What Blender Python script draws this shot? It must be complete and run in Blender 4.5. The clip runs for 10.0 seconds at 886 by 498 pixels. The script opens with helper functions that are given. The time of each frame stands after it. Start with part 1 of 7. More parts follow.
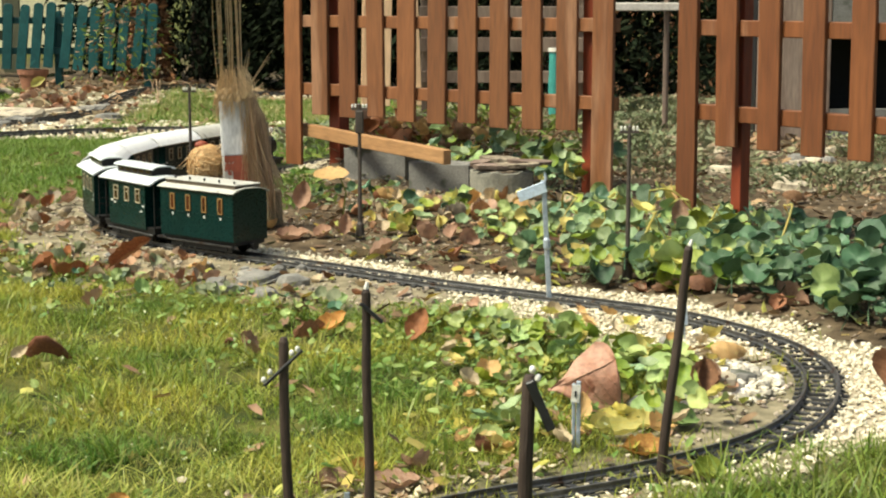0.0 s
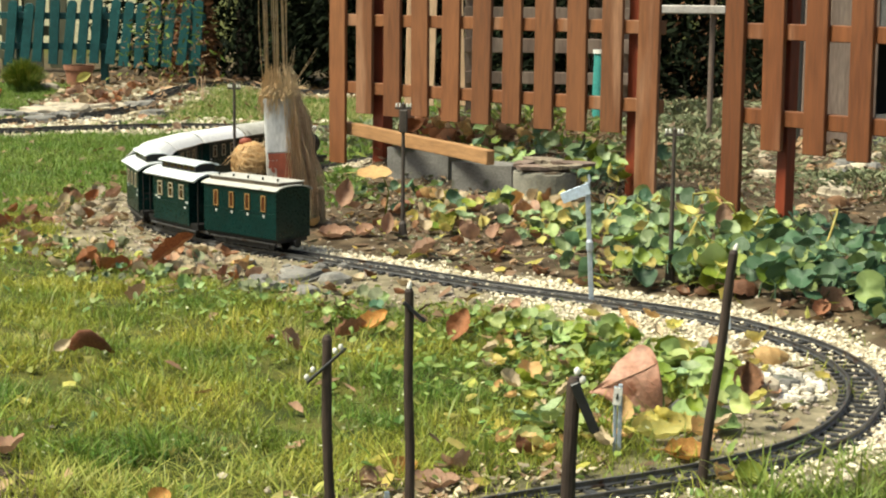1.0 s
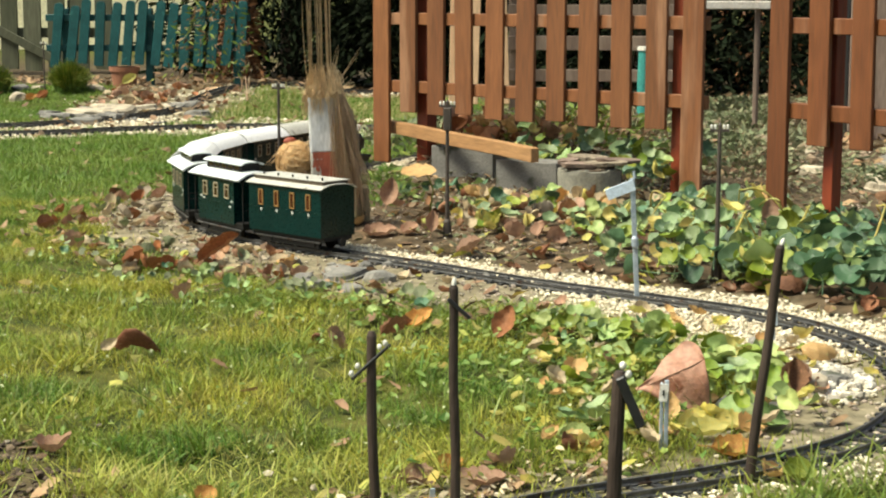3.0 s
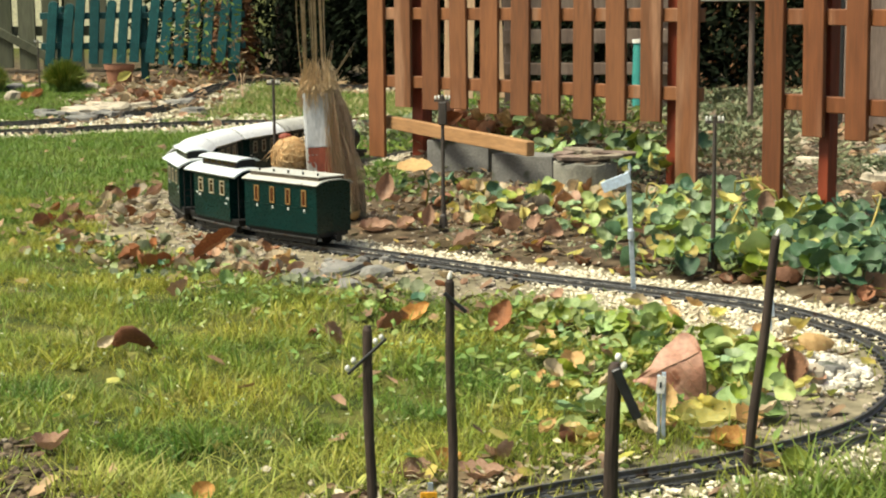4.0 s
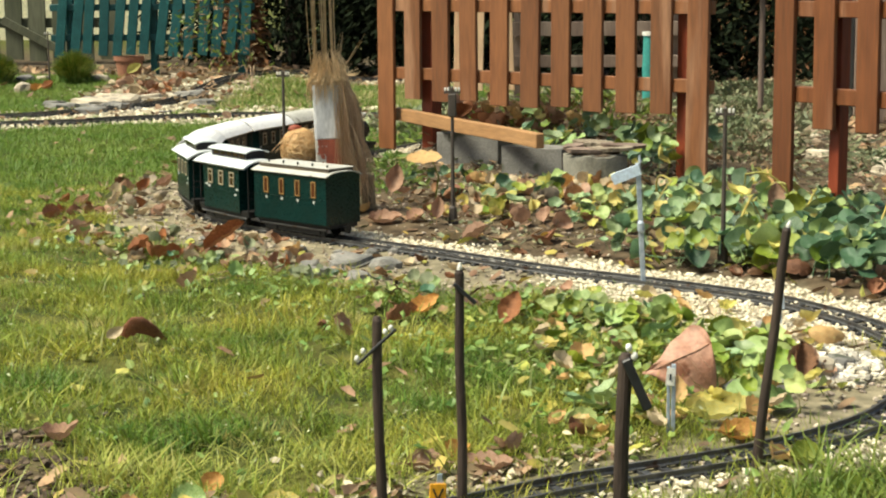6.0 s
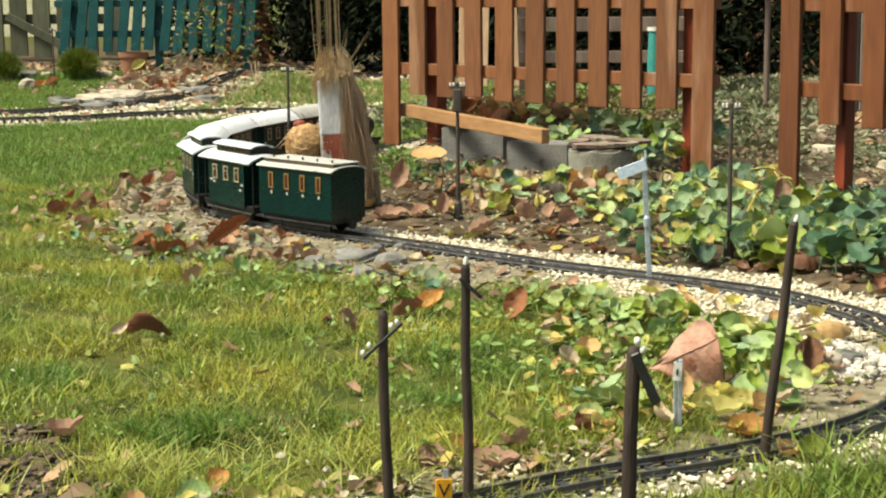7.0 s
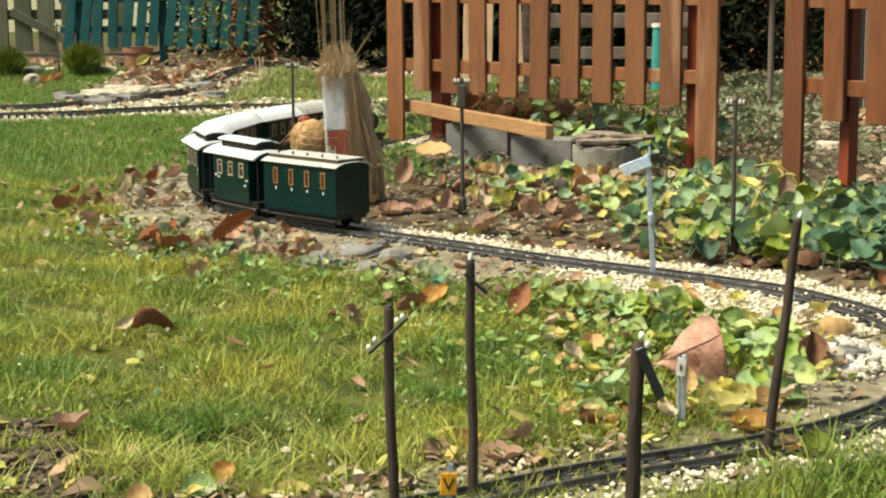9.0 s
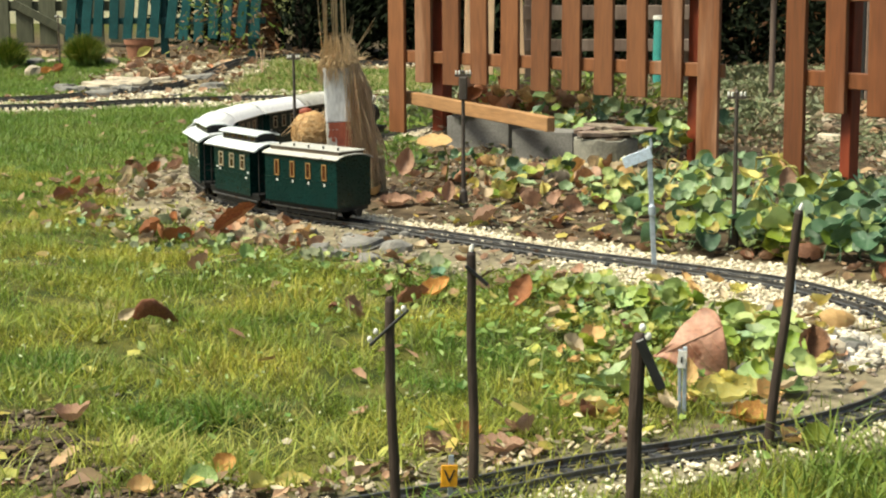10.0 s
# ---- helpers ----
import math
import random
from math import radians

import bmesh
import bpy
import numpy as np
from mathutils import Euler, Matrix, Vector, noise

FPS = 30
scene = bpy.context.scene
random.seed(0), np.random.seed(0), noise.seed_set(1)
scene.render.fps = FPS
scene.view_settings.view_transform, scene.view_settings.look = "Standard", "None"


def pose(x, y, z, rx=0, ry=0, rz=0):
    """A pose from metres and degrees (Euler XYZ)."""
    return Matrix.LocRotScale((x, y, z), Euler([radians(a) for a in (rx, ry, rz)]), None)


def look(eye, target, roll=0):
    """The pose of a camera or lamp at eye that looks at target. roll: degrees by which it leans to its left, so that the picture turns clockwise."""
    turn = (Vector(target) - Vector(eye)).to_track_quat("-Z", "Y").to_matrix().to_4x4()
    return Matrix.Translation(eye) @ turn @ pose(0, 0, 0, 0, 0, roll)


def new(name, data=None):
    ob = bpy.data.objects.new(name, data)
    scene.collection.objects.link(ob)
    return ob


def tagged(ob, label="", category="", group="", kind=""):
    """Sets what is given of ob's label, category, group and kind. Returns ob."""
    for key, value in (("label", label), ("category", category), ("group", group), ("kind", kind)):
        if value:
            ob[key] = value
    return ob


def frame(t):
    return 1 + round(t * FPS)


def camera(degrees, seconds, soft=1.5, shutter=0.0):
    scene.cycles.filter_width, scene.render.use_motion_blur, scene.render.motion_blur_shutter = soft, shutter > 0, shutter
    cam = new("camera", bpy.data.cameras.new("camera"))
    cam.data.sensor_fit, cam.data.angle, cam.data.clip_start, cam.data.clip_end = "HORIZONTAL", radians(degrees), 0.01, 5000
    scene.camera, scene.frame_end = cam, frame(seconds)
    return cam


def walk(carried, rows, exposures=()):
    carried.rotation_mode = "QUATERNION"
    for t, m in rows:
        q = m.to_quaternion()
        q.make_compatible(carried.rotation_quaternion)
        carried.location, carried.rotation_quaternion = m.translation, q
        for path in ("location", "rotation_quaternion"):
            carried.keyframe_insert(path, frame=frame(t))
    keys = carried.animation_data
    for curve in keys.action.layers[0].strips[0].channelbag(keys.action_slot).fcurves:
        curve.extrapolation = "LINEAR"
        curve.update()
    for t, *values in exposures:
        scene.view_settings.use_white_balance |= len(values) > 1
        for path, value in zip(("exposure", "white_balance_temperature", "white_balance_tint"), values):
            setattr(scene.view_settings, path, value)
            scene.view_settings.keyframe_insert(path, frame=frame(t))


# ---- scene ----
cam = camera(29.28, 10.0, soft=2.1)
# seconds, place in metres, turn in degrees
ROWS = [
    (0.0, 0.0003, -0.0011, 0.5487, 81.427, 0.056, 0.007),
    (0.5, -0.0015, -0.0001, 0.5485, 81.391, -0.244, 0.636),
    (1.0, -0.0030, 0.0020, 0.5477, 81.433, -0.591, 1.493),
    (1.5, -0.0026, 0.0034, 0.5456, 81.402, -0.440, 1.623),
    (2.0, -0.0044, 0.0047, 0.5451, 81.432, -0.770, 2.410),
    (2.5, -0.0037, 0.0053, 0.5446, 81.426, -0.445, 2.823),
    (4.0, -0.0007, 0.0064, 0.5431, 81.227, 0.500, 2.772),
    (4.5, -0.0011, 0.0064, 0.5420, 81.127, 0.489, 2.868),
    (5.0, -0.0020, 0.0064, 0.5417, 81.166, 0.517, 2.972),
    (5.5, -0.0014, 0.0081, 0.5418, 81.080, 0.417, 3.030),
    (7.0, -0.0033, 0.0165, 0.5375, 80.869, 0.483, 3.244),
    (7.5, -0.0057, 0.0268, 0.5373, 80.826, 0.366, 3.374),
    (8.0, -0.0039, 0.0132, 0.5399, 80.865, 0.315, 3.414),
    (8.5, -0.0032, 0.0092, 0.5397, 80.805, 0.404, 3.381),
    (9.0, -0.0044, 0.0085, 0.5382, 80.732, 0.401, 3.377),
    (9.5, -0.0050, 0.0082, 0.5363, 80.528, 0.332, 3.417),
    (10.0, -0.0043, 0.0081, 0.5380, 80.469, 0.344, 3.424),
]
walk(cam, [(t, pose(x, y, z, rx, ry, rz)) for t, x, y, z, rx, ry, rz in ROWS], [(0.0, 0.80, 6950, 0.5), (10.0, 0.80, 6950, 0.5)])

# ---- world and light ----
SUN_UP, SUN_ROUND = 58.0, -112.0   # degrees above the horizon; round from straight ahead
world = bpy.data.worlds.new("world")
scene.world = world
world.use_nodes = True
wn, wl = world.node_tree.nodes, world.node_tree.links
sky = wn.new("ShaderNodeTexSky")
sky.sky_type = "NISHITA"
sky.sun_disc = False
sky.sun_elevation, sky.sun_rotation = radians(SUN_UP), radians(SUN_ROUND)
sky.air_density, sky.dust_density, sky.ozone_density = 1.0, 4.0, 1.0
wl.new(sky.outputs[0], wn["Background"].inputs[0])
wn["Background"].inputs[1].default_value = 0.088
lamp = bpy.data.lights.new("sun", "SUN")
lamp.energy, lamp.angle, lamp.color = 3.9, radians(20), (1.0, 0.95, 0.86)
a, e = radians(SUN_ROUND), radians(SUN_UP)
sun_way = Vector((math.sin(a) * math.cos(e), math.cos(a) * math.cos(e), math.sin(e)))
sun = new("sun", lamp)
sun.matrix_world = look(sun_way * 20, (0, 0, 0))

# ---- materials ----


def mat(name, c1, c2, scale=20.0, rough=0.7, bump=0.2, fine=140.0, wear=None, wear_scale=9.0, wear_at=0.6, metal=0.0, by="", vary=0.25, through_light=0.0, stretch=(1, 1, 1), spec=0.4, hue=0.0, shift=True):
    """A surface of two colours mixed by noise, with grain, optional wear of a third colour, and variation by object or by island."""
    m = bpy.data.materials.new(name)
    m.use_nodes = True
    n, l = m.node_tree.nodes, m.node_tree.links
    b = n["Principled BSDF"]
    co = n.new("ShaderNodeTexCoord")
    mp = n.new("ShaderNodeMapping")
    mp.inputs["Scale"].default_value = stretch
    l.new(co.outputs["Object"], mp.inputs[0])
    rnd = None
    if by == "object":
        rnd = n.new("ShaderNodeObjectInfo").outputs["Random"]
    elif by == "island":
        rnd = n.new("ShaderNodeNewGeometry").outputs["Random Per Island"]
    if rnd and shift:
        mu = n.new("ShaderNodeMath")
        mu.operation = "MULTIPLY"
        mu.inputs[1].default_value = 37.0
        l.new(rnd, mu.inputs[0])
        cx = n.new("ShaderNodeCombineXYZ")
        l.new(mu.outputs[0], cx.inputs[0])
        l.new(mu.outputs[0], cx.inputs[2])
        l.new(cx.outputs[0], mp.inputs["Location"])

    def noise_of(s, detail=4.0):
        t = n.new("ShaderNodeTexNoise")
        t.inputs["Scale"].default_value, t.inputs["Detail"].default_value = s, detail
        l.new(mp.outputs[0], t.inputs["Vector"])
        return t.outputs["Fac"]

    def ramp(f, a0, a1):
        r = n.new("ShaderNodeMapRange")
        r.inputs["From Min"].default_value, r.inputs["From Max"].default_value = a0, a1
        l.new(f, r.inputs["Value"])
        return r.outputs[0]

    def mixed(f, a_, b_, blend="MIX"):
        x = n.new("ShaderNodeMix")
        x.data_type, x.blend_type = "RGBA", blend
        if isinstance(f, float):
            x.inputs["Factor"].default_value = f
        else:
            l.new(f, x.inputs["Factor"])
        for k, v in (("A", a_), ("B", b_)):
            s = [i for i in x.inputs if i.name == k and i.type == "RGBA"][0]
            if isinstance(v, tuple):
                s.default_value = (*v, 1)
            else:
                l.new(v, s)
        return [o for o in x.outputs if o.type == "RGBA"][0]

    col = mixed(ramp(noise_of(scale), 0.36, 0.64), c1, c2)
    if rnd:
        rr = n.new("ShaderNodeMapRange")
        rr.inputs["To Min"].default_value, rr.inputs["To Max"].default_value = 1 - vary, 1 + vary
        l.new(rnd, rr.inputs["Value"])
        hs = n.new("ShaderNodeHueSaturation")
        l.new(rr.outputs[0], hs.inputs["Value"])
        if hue:
            w2 = n.new("ShaderNodeTexWhiteNoise")
            w2.noise_dimensions = "1D"
            l.new(rnd, w2.inputs["W"])
            hr = n.new("ShaderNodeMapRange")
            hr.inputs["To Min"].default_value, hr.inputs["To Max"].default_value = 0.5 - hue, 0.5 + hue
            l.new(w2.outputs["Value"], hr.inputs["Value"])
            l.new(hr.outputs[0], hs.inputs["Hue"])
        l.new(col, hs.inputs["Color"])
        col = hs.outputs[0]
    if wear:
        col = mixed(ramp(noise_of(wear_scale, 6.0), wear_at, wear_at + 0.06), col, wear)
    grain = noise_of(fine, 3.0)
    dark = n.new("ShaderNodeMapRange")
    dark.inputs["From Min"].default_value, dark.inputs["From Max"].default_value = 0.3, 0.7
    dark.inputs["To Min"].default_value, dark.inputs["To Max"].default_value = 0.78, 1.16
    l.new(grain, dark.inputs["Value"])
    h2 = n.new("ShaderNodeHueSaturation")
    l.new(dark.outputs[0], h2.inputs["Value"])
    l.new(col, h2.inputs["Color"])
    col = h2.outputs[0]
    l.new(col, b.inputs["Base Color"])
    rg = n.new("ShaderNodeMapRange")
    rg.inputs["To Min"].default_value, rg.inputs["To Max"].default_value = max(0.05, rough - 0.15), min(1.0, rough + 0.15)
    l.new(grain, rg.inputs["Value"])
    l.new(rg.outputs[0], b.inputs["Roughness"])
    b.inputs["Metallic"].default_value = metal
    b.inputs["Specular IOR Level"].default_value = spec
    if bump:
        bp = n.new("ShaderNodeBump")
        bp.inputs["Strength"].default_value, bp.inputs["Distance"].default_value = bump, 0.004
        l.new(grain, bp.inputs["Height"])
        l.new(bp.outputs[0], b.inputs["Normal"])
    if through_light:
        tr = n.new("ShaderNodeBsdfTranslucent")
        l.new(col, tr.inputs["Color"])
        ms = n.new("ShaderNodeMixShader")
        ms.inputs[0].default_value = through_light
        l.new(b.outputs[0], ms.inputs[1])
        l.new(tr.outputs[0], ms.inputs[2])
        l.new(ms.outputs[0], n["Material Output"].inputs[0])
    return m


# paler blotches on the brown stain hold both wear and patches of sunlight
FENCE = mat("fence_brown_stain", (0.186, 0.073, 0.0260), (0.150, 0.055, 0.0190), 14, 0.65, 0.25, 120, (0.25, 0.125, 0.065), 7, 0.57, by="object", vary=0.2, stretch=(1, 1, 0.12))
FENCE_DARK = mat("fence_dark_brown_stain", (0.160, 0.055, 0.017), (0.122, 0.040, 0.013), 14, 0.6, 0.25, 120, (0.22, 0.10, 0.05), 7, 0.60, by="object", vary=0.2, stretch=(1, 1, 0.12))
FENCE_RED = mat("fence_post_red_stain", (0.23, 0.046, 0.017), (0.165, 0.03, 0.012), 14, 0.5, 0.25, 120, (0.3, 0.1, 0.05), 7, 0.68, stretch=(1, 1, 0.15))
OLDWOOD = mat("grey_old_wood", (0.16, 0.11, 0.085), (0.24, 0.18, 0.14), 12, 0.85, 0.4, 120, by="object", vary=0.2, stretch=(1, 1, 0.15))
NEWWOOD = mat("pale_raw_wood", (0.62, 0.40, 0.24), (0.70, 0.48, 0.30), 10, 0.7, 0.2, 90, by="object", vary=0.08, stretch=(1, 1, 0.1))
PLANKWOOD = mat("orange_brown_plank", (0.27, 0.135, 0.052), (0.35, 0.19, 0.08), 10, 0.7, 0.35, 130, (0.2, 0.1, 0.05), 8, 0.66, stretch=(0.15, 1, 1))
TEAL = mat("teal_paint", (0.006, 0.062, 0.064), (0.011, 0.086, 0.086), 12, 0.5, 0.15, 90, (0.05, 0.2, 0.18), 8, 0.66, by="object", vary=0.15)
GREYFENCE = mat("greenish_weathered_boards", (0.07, 0.076, 0.042), (0.105, 0.107, 0.066), 9, 0.85, 0.3, 70, by="object", vary=0.15, stretch=(1, 1, 0.15))
CONCRETE = mat("grey_concrete", (0.145, 0.14, 0.125), (0.215, 0.205, 0.185), 14, 0.9, 0.5, 160, (0.07, 0.075, 0.05), 10, 0.57, by="object", vary=0.12)
PLANTERGREY = mat("pale_weathered_concrete", (0.19, 0.18, 0.145), (0.27, 0.255, 0.205), 14, 0.9, 0.2, 160, (0.12, 0.12, 0.085), 10, 0.6)
TERRACOTTA = mat("terracotta", (0.33, 0.145, 0.085), (0.27, 0.12, 0.07), 14, 0.8, 0.2, 100)
STICK = mat("dark_brown_stick", (0.030, 0.019, 0.014), (0.05, 0.033, 0.024), 30, 0.7, 0.4, 220, (0.2, 0.15, 0.12), 22, 0.7, by="object", vary=0.2, stretch=(1, 1, 0.25))
POLEDARK = mat("dark_pole_plastic", (0.05, 0.04, 0.032), (0.07, 0.055, 0.045), 30, 0.55, 0.1, 160)
INSULATOR = mat("white_porcelain", (0.66, 0.64, 0.57), (0.74, 0.72, 0.66), 60, 0.3, 0.0, 200)
BLUEGREY = mat("blue_grey_metal", (0.31, 0.37, 0.43), (0.38, 0.43, 0.48), 40, 0.45, 0.1, 200, (0.24, 0.25, 0.25), 30, 0.64, metal=0.3)
SIGNBLUE = mat("pale_blue_plate", (0.50, 0.60, 0.72), (0.56, 0.66, 0.76), 40, 0.35, 0.05, 200)
SIGNYELLOW = mat("yellow_sign_paint", (0.78, 0.36, 0.02), (0.72, 0.32, 0.02), 40, 0.45, 0.0, 200)
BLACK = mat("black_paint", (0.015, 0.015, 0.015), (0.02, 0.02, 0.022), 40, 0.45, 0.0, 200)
RAIL = mat("dull_dark_rail_metal", (0.088, 0.088, 0.086), (0.135, 0.133, 0.13), 60, 0.4, 0.15, 300, (0.08, 0.05, 0.035), 40, 0.6, metal=0.6)
SLEEPER = mat("black_brown_sleeper_plastic", (0.028, 0.029, 0.030), (0.046, 0.046, 0.046), 60, 0.65, 0.3, 260, (0.16, 0.15, 0.12), 60, 0.64, by="object", vary=0.25)
COACHGREEN = mat("dark_green_coach_plastic", (0.0006, 0.0155, 0.0142), (0.001, 0.0205, 0.0188), 30, 0.30, 0.03, 300, (0.002, 0.016, 0.014), 40, 0.68, spec=0.28)
COACHDARK = mat("black_underframe_plastic", (0.004, 0.004, 0.004), (0.007, 0.0065, 0.006), 60, 0.6, 0.1, 260)
ROOFWHITE = mat("off_white_coach_roof", (0.80, 0.80, 0.78), (0.76, 0.76, 0.75), 26, 0.45, 0.05, 240, (0.6, 0.59, 0.55), 30, 0.70)
ROOFGREY = mat("light_grey_coach_roof", (0.60, 0.64, 0.63), (0.55, 0.58, 0.58), 26, 0.4, 0.05, 240, (0.3, 0.32, 0.3), 30, 0.68)
ROOFTAN = mat("grey_brown_coach_roof", (0.46, 0.45, 0.40), (0.40, 0.39, 0.34), 26, 0.6, 0.1, 240, (0.2, 0.19, 0.16), 30, 0.64)
DECKBROWN = mat("brown_roof_deck", (0.10, 0.075, 0.05), (0.07, 0.052, 0.036), 40, 0.7, 0.1, 240)
FRAMECREAM = mat("cream_window_frame", (0.38, 0.33, 0.22), (0.32, 0.27, 0.18), 50, 0.45, 0.0, 300)
FRAMEORANGE = mat("brass_orange_window_frame", (0.27, 0.15, 0.05), (0.21, 0.115, 0.04), 50, 0.45, 0.0, 300)
GLASSDARK = mat("dark_window_pane", (0.035, 0.02, 0.012), (0.05, 0.022, 0.012), 20, 0.12, 0.0, 200, spec=0.6)
GLASSRED = mat("reddish_brown_pane", (0.075, 0.022, 0.010), (0.05, 0.016, 0.008), 20, 0.2, 0.0, 200, spec=0.6)
LETTERWHITE = mat("white_lettering", (0.5, 0.5, 0.46), (0.4, 0.4, 0.37), 50, 0.5, 0.0, 300)
STRAW = mat("dry_straw", (0.58, 0.42, 0.23), (0.68, 0.52, 0.32), 20, 0.75, 0.0, 120, by="island", vary=0.3, through_light=0.15)
STRAWDARK = mat("brown_dry_grass", (0.47, 0.32, 0.20), (0.62, 0.46, 0.31), 20, 0.75, 0.0, 120, by="island", vary=0.35, through_light=0.35)
POSTGREY = mat("grey_white_post", (0.58, 0.57, 0.56), (0.48, 0.48, 0.48), 16, 0.7, 0.2, 150, (0.36, 0.33, 0.28), 14, 0.66, stretch=(1, 1, 0.3))
POSTRED = mat("flaking_red_paint", (0.29, 0.075, 0.04), (0.22, 0.05, 0.026), 30, 0.75, 0.3, 150, (0.36, 0.20, 0.14), 34, 0.62, stretch=(1, 1, 0.5))
POSTWORN = mat("weathered_grey_wood_paint", (0.46, 0.43, 0.37), (0.36, 0.33, 0.28), 22, 0.8, 0.3, 150, (0.25, 0.23, 0.20), 20, 0.64, stretch=(1, 1, 0.4))
GOURD = mat("orange_straw_ball", (0.50, 0.30, 0.12), (0.42, 0.24, 0.10), 30, 0.7, 0.6, 130)
LEAFBIG = mat("dry_rose_brown_leaf_blade", (0.45, 0.25, 0.17), (0.34, 0.16, 0.10), 38, 0.6, 0.3, 170, (0.27, 0.11, 0.065), 30, 0.60, through_light=0.12)
SOIL = mat("dark_crumbly_soil", (0.06, 0.042, 0.028), (0.13, 0.095, 0.062), 40, 0.95, 0.8, 160)
TWIG = mat("dry_twig", (0.22, 0.15, 0.09), (0.34, 0.25, 0.16), 30, 0.85, 0.2, 160, by="object", vary=0.3)
LOGWOOD = mat("pale_olive_log_bark", (0.20, 0.16, 0.085), (0.29, 0.23, 0.13), 30, 0.9, 0.5, 140, (0.13, 0.10, 0.06), 24, 0.6, stretch=(1, 1, 0.2))
SOILPALE = mat("pale_dry_crust", (0.17, 0.135, 0.095), (0.30, 0.25, 0.18), 30, 0.95, 0.7, 150, (0.08, 0.06, 0.04), 22, 0.6)
SLAB = mat("pale_sandstone", (0.34, 0.29, 0.21), (0.50, 0.43, 0.32), 14, 0.9, 0.5, 110, (0.22, 0.19, 0.15), 9, 0.6, by="object", vary=0.2)
PALEFLAP = mat("pale_dead_leaf", (0.52, 0.42, 0.27), (0.42, 0.32, 0.19), 24, 0.6, 0.3, 110, through_light=0.15)
STONE = mat("grey_slate", (0.145, 0.14, 0.125), (0.24, 0.225, 0.195), 22, 0.8, 0.5, 130, (0.32, 0.29, 0.24), 16, 0.66, by="object", vary=0.3)
PEBBLE = mat("pale_yellow_gravel", (0.56, 0.49, 0.34), (0.72, 0.65, 0.50), 30, 0.75, 0.1, 260, by="island", vary=0.3, hue=0.012)
CHIP = mat("grey_brown_chips", (0.30, 0.25, 0.19), (0.40, 0.34, 0.26), 30, 0.85, 0.1, 260, by="island", vary=0.45, hue=0.02)
GRASS = mat("autumn_lawn_grass", (0.125, 0.212, 0.03), (0.375, 0.365, 0.055), 3.6, 0.55, 0.0, 30, (0.40, 0.35, 0.11), 5, 0.62, by="island", vary=0.42, through_light=0.35, hue=0.03, shift=False)
GRASSFAR = mat("fresh_green_lawn_grass", (0.12, 0.21, 0.03), (0.18, 0.26, 0.045), 2.4, 0.55, 0.0, 30, by="island", vary=0.3, through_light=0.35, hue=0.015, shift=False)
COVER = mat("grey_green_ground_cover", (0.13, 0.16, 0.075), (0.25, 0.25, 0.14), 6, 0.65, 0.0, 60, (0.34, 0.25, 0.17), 7, 0.58, by="island", vary=0.45, through_light=0.15, hue=0.03, shift=False)
GRASSTALL = mat("tall_green_grass", (0.125, 0.19, 0.03), (0.21, 0.26, 0.055), 3, 0.45, 0.0, 30, by="island", vary=0.35, through_light=0.35, hue=0.02, shift=False)
GRASSPALE = mat("pale_yellow_green_grass", (0.30, 0.33, 0.06), (0.42, 0.42, 0.10), 3, 0.45, 0.0, 30, by="island", vary=0.3, through_light=0.35, hue=0.02, shift=False)
GRASSDRY = mat("straw_coloured_grass", (0.34, 0.30, 0.11), (0.46, 0.40, 0.19), 3, 0.6, 0.0, 30, by="island", vary=0.3, through_light=0.25, shift=False)
CLOVER = mat("small_weed_leaves", (0.13, 0.22, 0.045), (0.26, 0.33, 0.09), 12, 0.5, 0.0, 80, by="island", vary=0.35, through_light=0.3, hue=0.03, shift=False)
LEAFGREEN = mat("blue_green_round_leaf", (0.040, 0.098, 0.045), (0.105, 0.185, 0.092), 26, 0.33, 0.3, 90, by="object", vary=0.4, through_light=0.14, hue=0.03)
LEAFMID = mat("mid_green_leaf", (0.19, 0.275, 0.075), (0.35, 0.42, 0.16), 26, 0.38, 0.25, 90, by="object", vary=0.3, through_light=0.14, hue=0.025)
LEAFPALE = mat("pale_grey_green_leaf", (0.125, 0.20, 0.085), (0.28, 0.36, 0.185), 26, 0.33, 0.25, 90, by="object", vary=0.35, through_light=0.14, hue=0.025)
LEAFLIME = mat("yellow_green_leaf", (0.24, 0.29, 0.03), (0.15, 0.22, 0.035), 26, 0.42, 0.25, 90, by="object", vary=0.25, through_light=0.14, hue=0.02)
LEAFYELLOW = mat("yellow_leaf", (0.60, 0.49, 0.12), (0.52, 0.49, 0.17), 26, 0.5, 0.25, 90, by="object", vary=0.2, through_light=0.3, hue=0.015)
LEAFBROWN = mat("brown_fallen_leaf", (0.29, 0.135, 0.064), (0.175, 0.078, 0.038), 24, 0.65, 0.4, 110, (0.36, 0.17, 0.09), 14, 0.64, by="object", vary=0.3, through_light=0.12, hue=0.012)
LEAFPINK = mat("pale_pinkish_brown_leaf", (0.42, 0.26, 0.17), (0.31, 0.175, 0.11), 24, 0.65, 0.3, 110, (0.28, 0.12, 0.07), 14, 0.64, by="object", vary=0.2, through_light=0.15)
LEAFDARK = mat("dark_brown_curled_leaf", (0.21, 0.075, 0.03), (0.13, 0.045, 0.02), 24, 0.6, 0.4, 110, (0.34, 0.2, 0.12), 20, 0.66, by="object", vary=0.15, through_light=0.06)
LEAFRUST = mat("rust_red_rolled_leaf", (0.36, 0.145, 0.055), (0.24, 0.09, 0.034), 24, 0.6, 0.4, 110, (0.38, 0.18, 0.08), 14, 0.62, by="object", vary=0.2, through_light=0.12)
